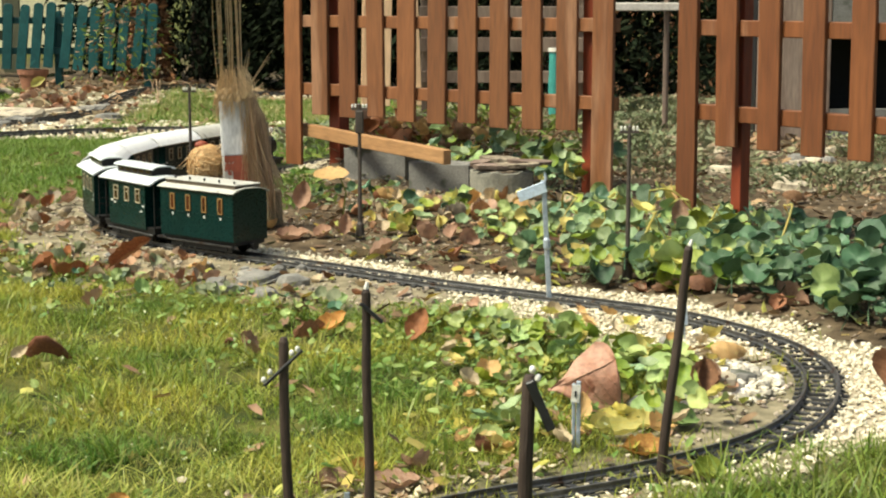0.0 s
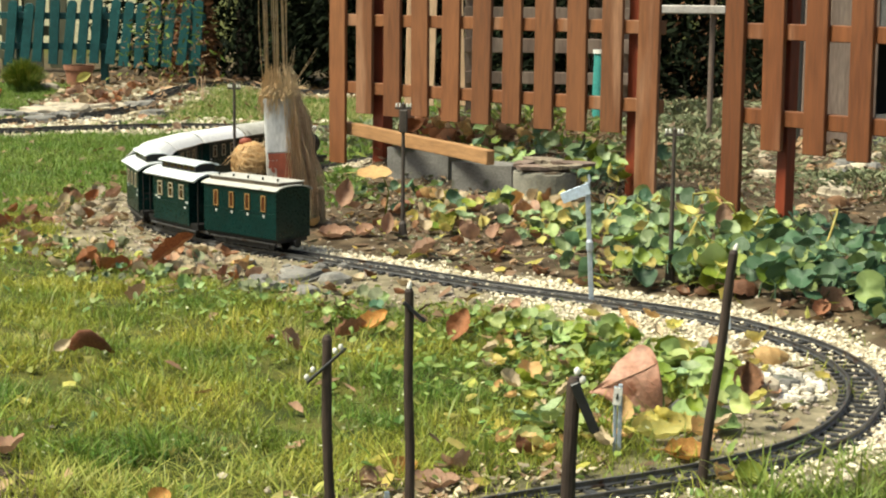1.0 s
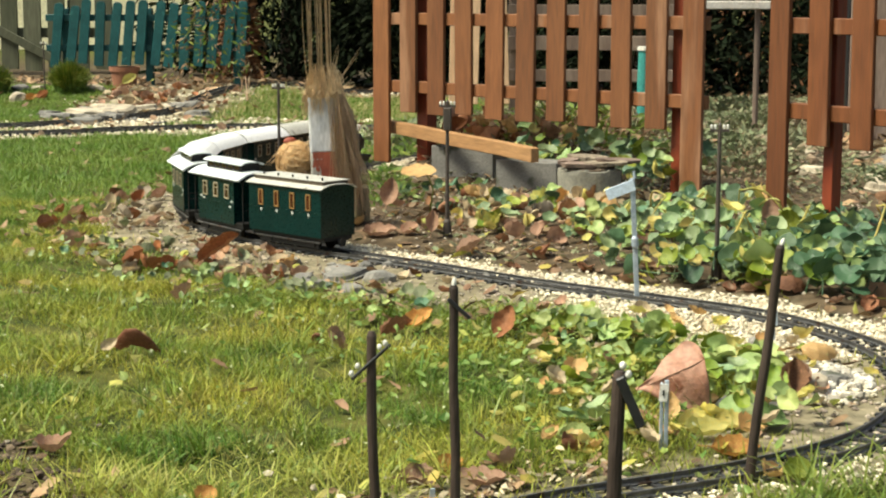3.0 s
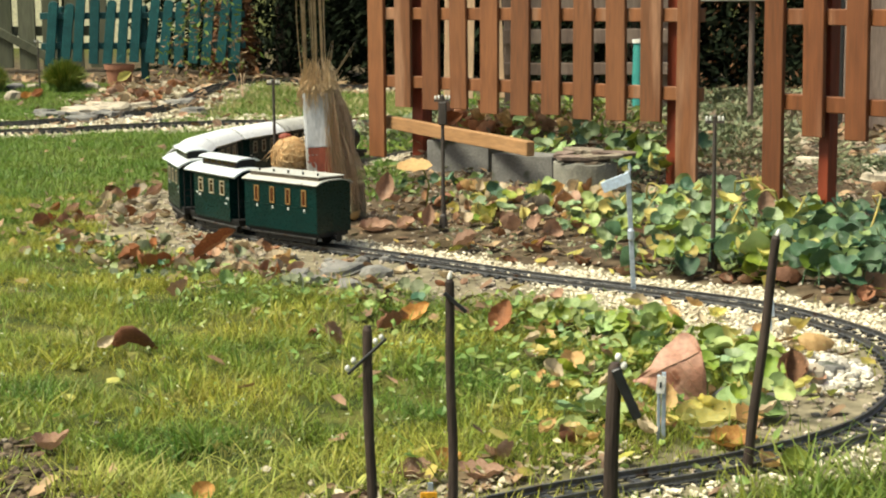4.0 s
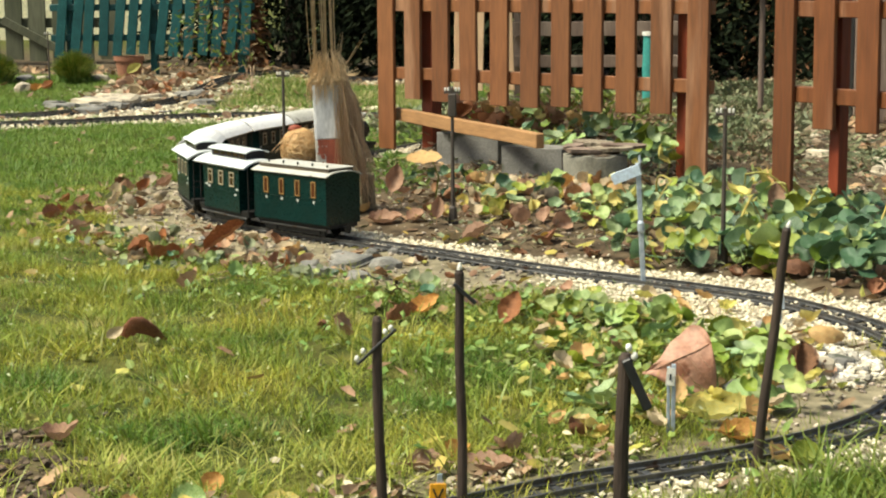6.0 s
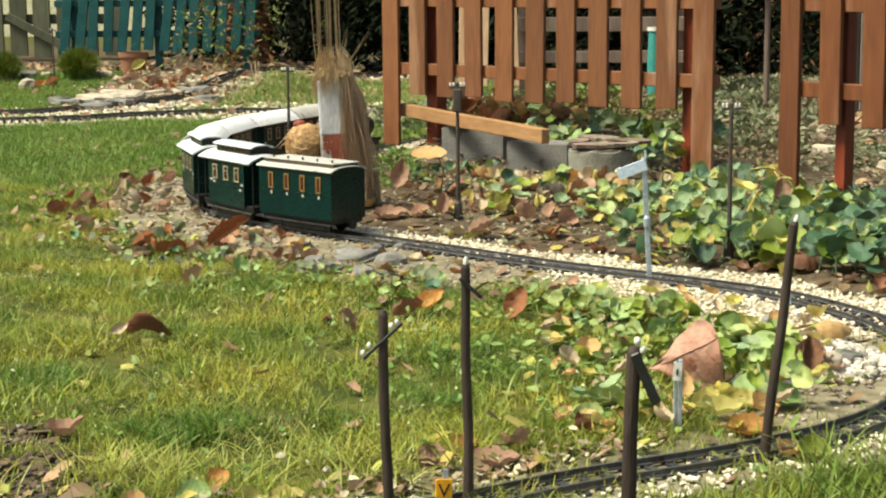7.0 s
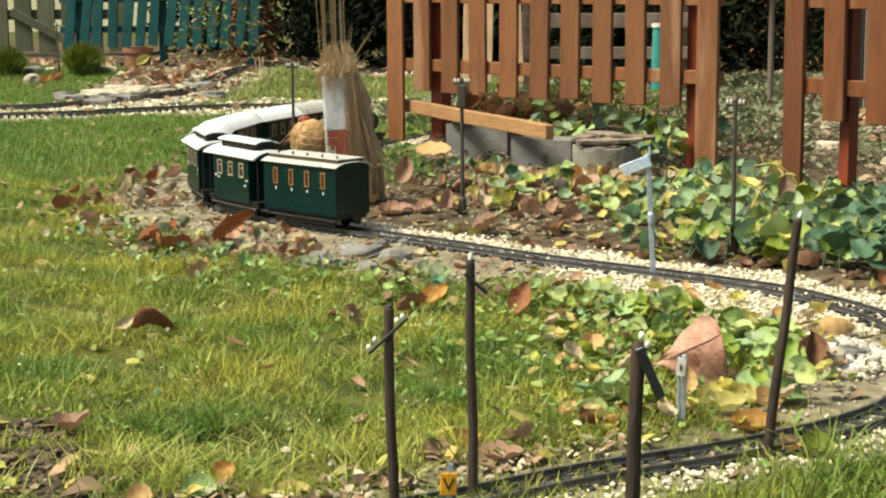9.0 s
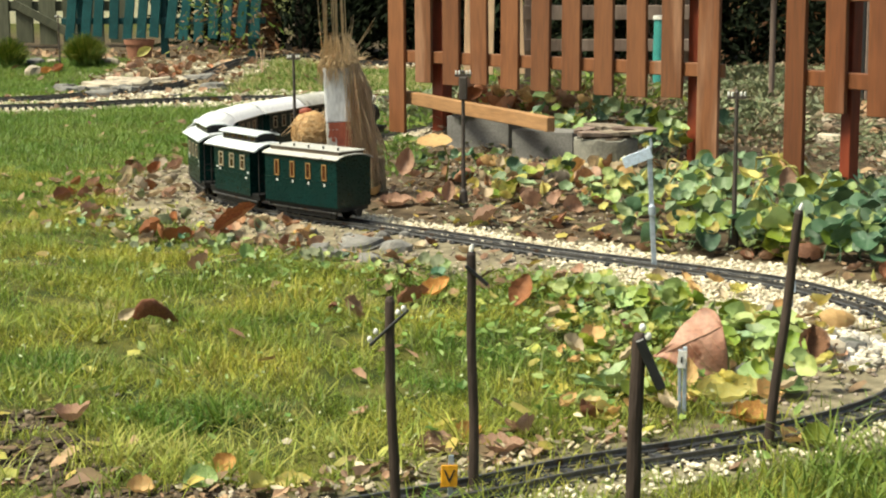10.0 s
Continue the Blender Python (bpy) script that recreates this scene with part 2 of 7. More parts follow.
LEAFTAN = mat("peach_yellow_leaf", (0.62, 0.40, 0.17), (0.55, 0.33, 0.13), 24, 0.55, 0.3, 110, (0.5, 0.42, 0.16), 14, 0.62, by="object", vary=0.1, through_light=0.2)
LEAFORANGE = mat("orange_fallen_leaf", (0.58, 0.30, 0.08), (0.46, 0.21, 0.055), 24, 0.6, 0.3, 110, (0.6, 0.4, 0.1), 14, 0.62, by="object", vary=0.2, through_light=0.2)
LEAFSAGE = mat("grey_green_wilted_leaf", (0.14, 0.17, 0.085), (0.25, 0.27, 0.15), 24, 0.6, 0.3, 110, (0.24, 0.20, 0.11), 14, 0.62, by="object", vary=0.3, through_light=0.15)
LEAFGREY = mat("grey_brown_decayed_leaf", (0.24, 0.19, 0.13), (0.36, 0.30, 0.22), 24, 0.75, 0.4, 110, (0.14, 0.10, 0.07), 16, 0.60, by="object", vary=0.3, through_light=0.1)
LEAFOLIVE = mat("olive_leaf", (0.13, 0.16, 0.012), (0.19, 0.21, 0.02), 26, 0.45, 0.25, 90, through_light=0.2)
LITTER = mat("brown_leaf_litter", (0.17, 0.10, 0.052), (0.29, 0.19, 0.105), 8, 0.75, 0.1, 90, by="island", vary=0.55, through_light=0.1, hue=0.012)
LITTERYELLOW = mat("yellow_green_litter", (0.42, 0.34, 0.07), (0.30, 0.31, 0.08), 8, 0.65, 0.1, 90, by="island", vary=0.35, through_light=0.2, hue=0.03)
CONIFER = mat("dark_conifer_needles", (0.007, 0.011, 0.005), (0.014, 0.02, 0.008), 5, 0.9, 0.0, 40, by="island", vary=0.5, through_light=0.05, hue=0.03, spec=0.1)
BROWNTWIG = mat("dead_brown_needles", (0.20, 0.085, 0.03), (0.13, 0.06, 0.025), 5, 0.75, 0.0, 40, by="island", vary=0.4, through_light=0.1)
BUSH = mat("shrub_green_leaves", (0.13, 0.19, 0.03), (0.25, 0.31, 0.06), 8, 0.55, 0.0, 60, by="island", vary=0.4, through_light=0.25, hue=0.03)
BARK = mat("dark_bark", (0.06, 0.042, 0.03), (0.10, 0.075, 0.055), 24, 0.9, 0.6, 120)
TEALPLASTIC = mat("turquoise_plastic", (0.04, 0.22, 0.20), (0.05, 0.26, 0.23), 20, 0.35, 0.0, 120)
PALEBAR = mat("whitish_painted_bar", (0.62, 0.58, 0.52), (0.55, 0.5, 0.44), 20, 0.6, 0.1, 120)

# ---- building helpers ----
RNG = np.random.default_rng(7)


def box(bm, x0, x1, y0, y1, z0, z1, m=None):
    made = bmesh.ops.create_cube(bm, size=1.0, matrix=Matrix.Translation(((x0 + x1) / 2, (y0 + y1) / 2, (z0 + z1) / 2)) @ Matrix.Diagonal((x1 - x0, y1 - y0, z1 - z0, 1)))
    if m:
        bmesh.ops.transform(bm, matrix=m, verts=made["verts"])
    return made["verts"]


def soften(bm, width, segments=2):
    bmesh.ops.bevel(bm, geom=list(bm.edges), offset=width, segments=segments, affect="EDGES", profile=0.6)


def tube(bm, points, radii, sides=8, caps=True):
    """A tube along points, with a radius at each."""
    rings = []
    for i, p in enumerate(points):
        p = Vector(p)
        a_ = Vector(points[max(0, i - 1)])
        b_ = Vector(points[min(len(points) - 1, i + 1)])
        t = (b_ - a_).normalized()
        ref = Vector((1, 0, 0)) if abs(t.x) < 0.8 else Vector((0, 0, 1))
        e1 = (ref - t * ref.dot(t)).normalized()
        e2 = t.cross(e1)
        rings.append([bm.verts.new(p + (e1 * math.cos(k * math.tau / sides) + e2 * math.sin(k * math.tau / sides)) * radii[i]) for k in range(sides)])
    for r0, r1 in zip(rings, rings[1:]):
        for k in range(sides):
            bm.faces.new((r0[k], r0[(k + 1) % sides], r1[(k + 1) % sides], r1[k]))
    if caps:
        bm.faces.new(list(reversed(rings[0])))
        bm.faces.new(rings[-1])


def finish(bm, name, material, smooth=False):
    bmesh.ops.recalc_face_normals(bm, faces=bm.faces)
    me = bpy.data.meshes.new(name)
    bm.to_mesh(me)
    bm.free()
    me.materials.append(material)
    if smooth:
        me.polygons.foreach_set("use_smooth", [True] * len(me.polygons))
    return me


def part(name, bm, material, parent, label="", m=None, smooth=False):
    """One mesh object under a thing or a part. bm: a bmesh, or a mesh that is shared."""
    ob = new(name, bm if isinstance(bm, bpy.types.Mesh) else finish(bm, name, material, smooth))
    ob.parent = parent
    if m:
        ob.matrix_basis = m
    if label:
        ob["label"] = label
    return ob


def thing(name, m, label, category, group="", kind=""):
    ob = new(name)
    ob.empty_display_size = 0.02
    ob.matrix_basis = m
    return tagged(ob, label, category, group, kind)


def single(name, bm, material, m, label, category, group="", kind="", smooth=False):
    ob = new(name, bm if isinstance(bm, bpy.types.Mesh) else finish(bm, name, material, smooth))
    ob.matrix_basis = m
    return tagged(ob, label, category, group, kind)


def mesh_of(name, verts, faces, material, smooth=False):
    me = bpy.data.meshes.new(name)
    me.from_pydata(np.asarray(verts).tolist(), [], np.asarray(faces).tolist())
    me.materials.append(material)
    if smooth:
        me.polygons.foreach_set("use_smooth", [True] * len(me.polygons))
    me.update()
    return me


# ---- plan of the railway ----
def smooth_path(points, step=0.01):
    p = np.array([points[0]] + list(points) + [points[-1]], float)
    out = []
    for i in range(1, len(p) - 2):
        for u in np.linspace(0, 1, 40, endpoint=False):
            out.append(0.5 * (2 * p[i] + (p[i + 1] - p[i - 1]) * u + (2 * p[i - 1] - 5 * p[i] + 4 * p[i + 1] - p[i + 2]) * u ** 2 + (3 * p[i] - p[i - 1] - 3 * p[i + 1] + p[i + 2]) * u ** 3))
    q = np.array(out + [p[-2]])
    for _ in range(30):
        q[1:-1] = 0.25 * q[:-2] + 0.5 * q[1:-1] + 0.25 * q[2:]
    s = np.r_[0, np.cumsum(np.hypot(*np.diff(q, axis=0).T))]
    t = np.arange(0, s[-1], step)
    return np.c_[np.interp(t, s, q[:, 0]), np.interp(t, s, q[:, 1])]


MAIN = smooth_path([(-4.15, -0.687), (-2.75, 0.113), (-1.55, 0.814), (-0.659, 1.346), (-0.149, 1.632), (0.041, 1.764), (0.243, 1.884), (0.401, 2.023), (0.485, 2.169), (0.533, 2.331), (0.542, 2.46), (0.518, 2.597), (0.458, 2.731), (0.375, 2.85), (0.213, 2.98), (0.008, 3.13), (-0.214, 3.328), (-0.491, 3.558), (-0.662, 3.735), (-0.777, 3.925), (-0.828, 4.12), (-0.842, 4.33), (-0.815, 4.55), (-0.745, 4.77), (-0.67, 4.98), (-0.585, 5.17), (-0.505, 5.36), (-0.41, 5.6), (-0.25, 5.86), (0.1, 6.12), (0.8, 6.35)])
FAR_A = smooth_path([(-4.5, 6.2), (-3.0, 6.55), (-2.2, 6.82), (-1.92, 7.12), (-1.74, 7.44), (-1.66, 7.74), (-1.60, 8.3), (-1.52, 8.7), (-1.30, 9.1), (-0.9, 9.35), (-0.2, 9.5)], 0.02)
FAR_B = smooth_path([(-4.5, 5.9), (-3.0, 6.25), (-2.0, 6.47), (-1.6, 6.72), (-1.2, 6.88), (-0.7, 6.86), (0.0, 6.75), (0.9, 6.7)], 0.02)


def to_path(xy, path):
    """Distance of points from a path, and on which side: plus is to its left."""
    xy = np.asarray(xy, float)
    tang = np.gradient(path, axis=0)
    d_all, s_all = np.empty(len(xy)), np.empty(len(xy))
    thin = path[::3]
    tt = tang[::3]
    for i in range(0, len(xy), 4000):
        v = xy[i:i + 4000, None, :] - thin[None]
        d2 = (v ** 2).sum(2)
        k = d2.argmin(1)
        r = np.arange(len(k))
        d_all[i:i + 4000] = np.sqrt(d2[r, k])
        s_all[i:i + 4000] = np.sign(tt[k, 0] * v[r, k, 1] - tt[k, 1] * v[r, k, 0])
    return d_all, s_all


def wave(x, y, f, seed=0.0):
    """Smooth irregular values from about -1 to 1."""
    return (np.sin(x * f * 1.7 + 1.3 + seed + 1.1 * np.sin(y * f * 1.13 + seed)) + np.sin(y * f * 1.9 + 2.1 * seed + 0.9 * np.sin(x * f * 0.83 + 1.7)) + np.sin((x + y) * f * 2.9 + seed * 3)) / 2.6


def step01(v, a0, a1):
    u = np.clip((v - a0) / (a1 - a0), 0, 1)
    return u * u * (3 - 2 * u)


def zones(x, y):
    """How much of gravel, grey sandy soil, brown soil and lawn lies at a place."""
    x, y = np.asarray(x, float), np.asarray(y, float)
    xy = np.c_[x, y]
    d, side = to_path(xy, MAIN)
    da, db = to_path(xy, FAR_A)[0], to_path(xy, FAR_B)[0]
    rag = 0.03 * wave(x, y, 14)
    right = side < 0
    gravel = np.where(right, 1 - step01(d + rag, 0.10, 0.15), 0)
    gravel = np.where(right & (y < 2.0), 0.55 * (1 - step01(d + rag, 0.07, 0.12)), gravel)
    inner = np.where(~right & (y > 2.58), (1 - step01(d + rag * 1.3, 0.13, 0.17)) * step01(x, -0.05, 0.12), 0)
    wedge = np.where(~right & (y > 2.52) & (y < 3.0) & (d < 0.30), step01(x - 0.09 - (2.88 - y) * 0.57 + rag * 0.8, -0.025, 0.025), 0)
    inner = np.maximum(inner, wedge)
    patch = 1 - step01(np.hypot((x - 0.40) / 0.07, (y - 2.36) / 0.13) + rag * 6, 0.8, 1.15)
    bare = 1 - step01(np.hypot((x - 0.37) / 0.10, (y - 2.20) / 0.13), 0.9, 1.1)
    gravel = np.maximum(np.maximum(gravel, inner * 0.95 * (1 - bare)), patch)
    far = np.maximum((1 - step01(da + rag * 2, 0.14, 0.24)) * (1 - 0.7 * step01(y, 7.2, 7.7)), 1 - step01(db + rag * 2, 0.10, 0.18))
    far = np.maximum(far, ((y > 6.9) & (y < 8.7) & (x > -2.3) & (x < -1.5)) * 0.12 * step01(wave(x, y, 7, 3.0), -0.1, 0.5))
    far = np.maximum(far, ((y > 6.6) & (y < 7.5) & (x > -2.0) & (x < -0.6)) * 0.7 * step01(wave(x, y, 6), -0.6, 0.2))
    gravel = np.maximum(gravel * np.where(y < 2.2, step01(x, -1.4, -0.9), 1), far * (y > 6.0))
    sandy = np.where(~right & (y > 2.9) & (y < 4.6), (1 - step01(d + rag * 1.5, 0.20, 0.30)) * (1 - step01(x, 0.0, 0.15)), 0)
    sandy = np.maximum(sandy, np.where(~right & (y < 2.95) & (x > -0.2), 0.6 * (1 - step01(d + rag, 0.07, 0.11)), 0))
    sandy = np.maximum(sandy, np.where(~right & (y < 2.62) & (y > 2.0) & (x > 0.2), 0.9 * (1 - step01(d + rag, 0.14, 0.2)), 0))
    sandy = np.maximum(sandy, bare)
    sandy = np.maximum(sandy, np.where(~right & (y < 2.0) & (x > -0.62), 0.7 * (1 - step01(d + rag * 1.5, 0.08, 0.13)), 0))
    yard = step01(y + rag * 4, 6.75, 6.95) * (1 - step01(y + rag * 4, 8.9, 9.2)) * step01(x + 0.16 * (y - 7.2) + rag * 6, -2.0, -1.86) * (1 - step01(x + rag * 4, -1.5, -1.4))
    sandy = np.maximum(sandy, yard * (0.95 - 0.45 * step01(wave(x, y, 4, 2.0), 0.1, 0.7)))
    bed = np.where(right & (d > 0.1) & (y + rag * 2 > 2.2 + 0.5 * np.clip(x - 0.9, 0, 1)) & (y < 6.3) & (x > -0.75), 1 - step01(x + 0.2 * wave(x, y, 2), 1.7, 2.1), 0)
    bed = np.maximum(bed, step01(y, 8.7, 9.1) * (1 - step01(np.abs(x), 4.5, 5.5)) * (1 - step01(y, 11, 12)))
    bed = np.maximum(bed, ((x < -1.55) & (x > -2.15) & (y > 7.5)) * step01(wave(x, y, 5), -0.5, 0.3))
    bed = np.maximum(bed, step01(x + rag, 0.42, 0.6) * step01(y + 0.2 * wave(x, y, 3), 2.7, 3.0) * (1 - step01(x + 0.2 * wave(x, y, 2), 1.7, 2.1)) * (1 - step01(y, 9.5, 11)))
    worn = np.maximum(1 - step01(np.hypot((x + 0.60) / 0.20, (y - 1.78) / 0.14) + rag * 9, 0.6, 1.1), 1 - step01(np.hypot((x + 0.40) / 0.22, (y - 1.64) / 0.07) + rag * 9, 0.6, 1.1))
    bed = np.maximum(bed, np.where(right & (y > 5.5) & (y < 7.0) & (x > -0.6) & (x < 0.6), 0.9, 0))
    worn = np.maximum(worn, 1 - step01(np.hypot((x + 0.64) / 0.09, (y - 1.965) / 0.05) + rag * 9, 0.6, 1.1))
    bed = np.maximum(bed, 0.85 * worn)
    soil = np.clip(bed - gravel, 0, 1)
    lawn = np.clip(1 - gravel - sandy - soil, 0, 1)
    return gravel, np.clip(sandy - gravel, 0, 1), soil, lawn


def rise(x, y):
    """The slope up to the back of the garden."""
    return 0.06 * step01(np.asarray(y, float), 7.6, 8.8) * step01(-np.asarray(x, float), 0.9, 1.4)


def height(x, y):
    """The ground's height."""
    x, y = np.asarray(x, float), np.asarray(y, float)
    d, side = to_path(np.c_[x, y], MAIN)
    near = np.minimum(np.minimum(to_path(np.c_[x, y], FAR_A)[0], to_path(np.c_[x, y], FAR_B)[0]), d)
    z = 0.006 * wave(x, y, 7) + 0.003 * wave(x, y, 23, 1.0)
    z = z * step01(near, 0.05, 0.2) + 0.0015
    raised = step01(y + 0.45 * x, 4.90, 5.02) * step01(x, -0.42, -0.25) * step01(-x, -0.45, -0.3) * (1 - step01(y, 6.3, 7.0))
    z = z + 0.07 * raised * step01(d, 0.12, 0.24)
    z = z + rise(x, y)
    z = z + np.where(side > 0, -0.012 * step01(d, 0.1, 0.35), 0.012 * step01(d, 0.1, 0.3) * (y > 2.4))
    return z


# ---- ground ----
def spread(lo, hi, step, reach, n=14):
    core = np.arange(lo, hi + 1e-6, step)
    out = np.geomspace(step, reach, n)
    return np.r_[lo - out[::-1], core, hi + out]


gx, gy = spread(-2.6, 1.6, 0.028, 400), spread(1.2, 8.6, 0.034, 400)
XX, YY = np.meshgrid(gx, gy)
flat_x, flat_y = XX.ravel(), YY.ravel()
near_part = (np.abs(flat_x) < 12) & (flat_y > -6) & (flat_y < 18)
flat_z = np.zeros(len(flat_x)) + 0.0015
flat_z[near_part] = height(flat_x[near_part], flat_y[near_part])
w, h = len(gx), len(gy)
idx = np.arange(w * h).reshape(h, w)
quads = np.stack([idx[:-1, :-1], idx[:-1, 1:], idx[1:, 1:], idx[1:, :-1]], -1).reshape(-1, 4)


def ground_material():
    m = bpy.data.materials.new("garden_ground")
    m.use_nodes = True
    n, l = m.node_tree.nodes, m.node_tree.links
    b = n["Principled BSDF"]
    b.inputs["Roughness"].default_value = 0.95
    b.inputs["Specular IOR Level"].default_value = 0.15
    co = n.new("ShaderNodeTexCoord")
    at = n.new("ShaderNodeAttribute")
    at.attribute_name = "zone"
    sp = n.new("ShaderNodeSeparateColor")
    l.new(at.outputs["Color"], sp.inputs[0])

    def tint(c1, c2, s):
        t = n.new("ShaderNodeTexNoise")
        t.inputs["Scale"].default_value, t.inputs["Detail"].default_value = s, 6.0
        l.new(co.outputs["Object"], t.inputs["Vector"])
        r = n.new("ShaderNodeValToRGB")
        r.color_ramp.elements[0].position, r.color_ramp.elements[1].position = 0.36, 0.66
        r.color_ramp.elements[0].color, r.color_ramp.elements[1].color = (*c1, 1), (*c2, 1)
        l.new(t.outputs["Fac"], r.inputs[0])
        return r.outputs[0]

    def over(f, a_, b_):
        x = n.new("ShaderNodeMix")
        x.data_type = "RGBA"
        l.new(f, x.inputs["Factor"])
        l.new(a_, [i for i in x.inputs if i.name == "A" and i.type == "RGBA"][0])
        l.new(b_, [i for i in x.inputs if i.name == "B" and i.type == "RGBA"][0])
        return [o for o in x.outputs if o.type == "RGBA"][0]

    # part of the shade between the blades is put into this dark lawn tint
    col = tint((0.034, 0.047, 0.010), (0.105, 0.103, 0.025), 16)
    col = over(sp.outputs[2], col, tint((0.05, 0.036, 0.022), (0.128, 0.094, 0.057), 22))
    col = over(sp.outputs[1], col, tint((0.15, 0.13, 0.082), (0.28, 0.24, 0.155), 26))
    col = over(sp.outputs[0], col, tint((0.30, 0.25, 0.17), (0.46, 0.40, 0.29), 60))
    l.new(col, b.inputs["Base Color"])
    t = n.new("ShaderNodeTexNoise")
    t.inputs["Scale"].default_value, t.inputs["Detail"].default_value = 140, 6
    l.new(co.outputs["Object"], t.inputs["Vector"])
    bp = n.new("ShaderNodeBump")
    bp.inputs["Strength"].default_value, bp.inputs["Distance"].default_value = 0.7, 0.006
    l.new(t.outputs["Fac"], bp.inputs["Height"])
    l.new(bp.outputs[0], b.inputs["Normal"])
    return m


GROUND = ground_material()
ground_mesh = mesh_of("ground", np.c_[flat_x, flat_y, flat_z], quads, GROUND, True)
zg, zs, zb, zl = zones(flat_x, flat_y)
zone_layer = ground_mesh.color_attributes.new("zone", "FLOAT_COLOR", "POINT")
zone_layer.data.foreach_set("color", np.c_[zg, zs, zb, np.ones(len(zg))].astype(np.float32).ravel())
tagged(new("ground", ground_mesh), "garden ground of mossy lawn, sandy soil and brown beds", "ground", kind="structure")


# ---- track ----
def along(path, s, step=0.01):
    """Place and heading at a length along a path."""
    i = np.clip(s / step, 0, len(path) - 1.001)
    k = int(i)
    p = path[k] + (path[k + 1] - path[k]) * (i - k)
    a_, b_ = path[max(0, k - 3)], path[min(len(path) - 1, k + 4)]
    return p, math.degrees(math.atan2(b_[1] - a_[1], b_[0] - a_[0]))


def rail_mesh(path, offset, z0, hgt, foot, head, every=2):
    tang = np.gradient(path, axis=0)
    nrm = np.c_[-tang[:, 1], tang[:, 0]] / np.hypot(*tang.T)[:, None]
    prof = [(-foot, z0), (foot, z0), (foot, z0 + 0.0015), (0.0012, z0 + 0.003), (0.0012, z0 + hgt - 0.003), (head, z0 + hgt - 0.002), (head, z0 + hgt), (-head, z0 + hgt), (-head, z0 + hgt - 0.002), (-0.0012, z0 + hgt - 0.003), (-0.0012, z0 + 0.003), (-foot, z0 + 0.0015)]
    ks = range(0, len(path), every)
    v, f, n = [], [], len(prof)
    for i in ks:
        for o, z in prof:
            p = path[i] + nrm[i] * (offset + o)
            v.append((p[0], p[1], z + float(rise(p[0], p[1]))))
    for i in range(len(ks) - 1):
        for j in range(n):
            f.append((i * n + j, i * n + (j + 1) % n, (i + 1) * n + (j + 1) % n, (i + 1) * n + j))
    return mesh_of("rail", v, f, RAIL)


def sleeper_mesh():
    bm = bmesh.new()
    box(bm, -0.005, 0.005, -0.037, 0.037, -0.006, 0.005)
    for y in (-0.0225, 0.0225):
        box(bm, -0.004, 0.004, y - 0.007, y + 0.007, 0.005, 0.0068)
    for e_ in [e for e in bm.edges if e.calc_length() > 0.06]:
        e_.seam = True
    return finish(bm, "sleeper", SLEEPER)


SLEEPER_MESH = sleeper_mesh()


def railway(path, step, label, first, singly):
    track = thing("railway_track", pose(0, 0, 0), label, "railway track", "garden railway tracks", "structure")
    for off in (-0.0225, 0.0225):
        part("rail", rail_mesh(path, off, 0.005, 0.0083, 0.0035, 0.0018), RAIL, track, "dull metal rail")
    total = (len(path) - 1) * step
    base_v = np.array([v.co[:] for v in SLEEPER_MESH.vertices])
    base_f = np.array([p.vertices[:] for p in SLEEPER_MESH.polygons])
    vs, fs = [], []
    s, k = first, 0
    while s < total - 0.02:
        p, head = along(path, s, step)
        m = pose(p[0], p[1], 0.0007 * math.sin(s * 31) + float(rise(p[0], p[1])), 0, 0, head + 1.2 * math.sin(s * 57))
        if singly <= s and k < 290:
            part("sleeper", SLEEPER_MESH, SLEEPER, track, m=m)
        else:
            mm = np.array(m)
            fs.append(base_f + len(vs) * len(base_v))
            vs.append(base_v @ mm[:3, :3].T + mm[:3, 3])
        k += 1 if singly <= s else 0
        s += 0.0285
    if vs:
        tagged(part("sleepers", mesh_of("sleepers", np.concatenate(vs), np.concatenate(fs), SLEEPER), SLEEPER, track), kind="stuff")


railway(MAIN, 0.01, "narrow garden railway track with dark plastic sleepers on gravel", 0.05, 3.55)
railway(FAR_A, 0.02, "distant garden railway track curving towards a hedge", 0.1, 99.0)
railway(FAR_B, 0.02, "distant garden railway track along pale gravel", 0.1, 99.0)


# ---- rolling stock ----
def coach_roof(bm, length, half, base, rise, over=0.006, thick=0.003, n=10, square=3.0):
    """An arched roof along x, hollow below."""
    outer, inner = [], []
    for i in range(n + 1):
        u = -1 + 2 * i / n
        z = base + rise * (1 - abs(u) ** square)
        outer.append((u * (half + over), z))
        inner.append((u * (half + over - thick), z - thick))
    prof = outer + inner[::-1]
    ends = []
    for x in (-length / 2 - over, length / 2 + over):
        ends.append([bm.verts.new((x, y, z)) for y, z in prof])
    k = len(prof)
    for i in range(k):
        bm.faces.new((ends[0][i], ends[0][(i + 1) % k], ends[1][(i + 1) % k], ends[1][i]))
    for e_ in ends:
        for i in range(n):
            bm.faces.new((e_[i], e_[i + 1], e_[k - 2 - i], e_[k - 1 - i]))


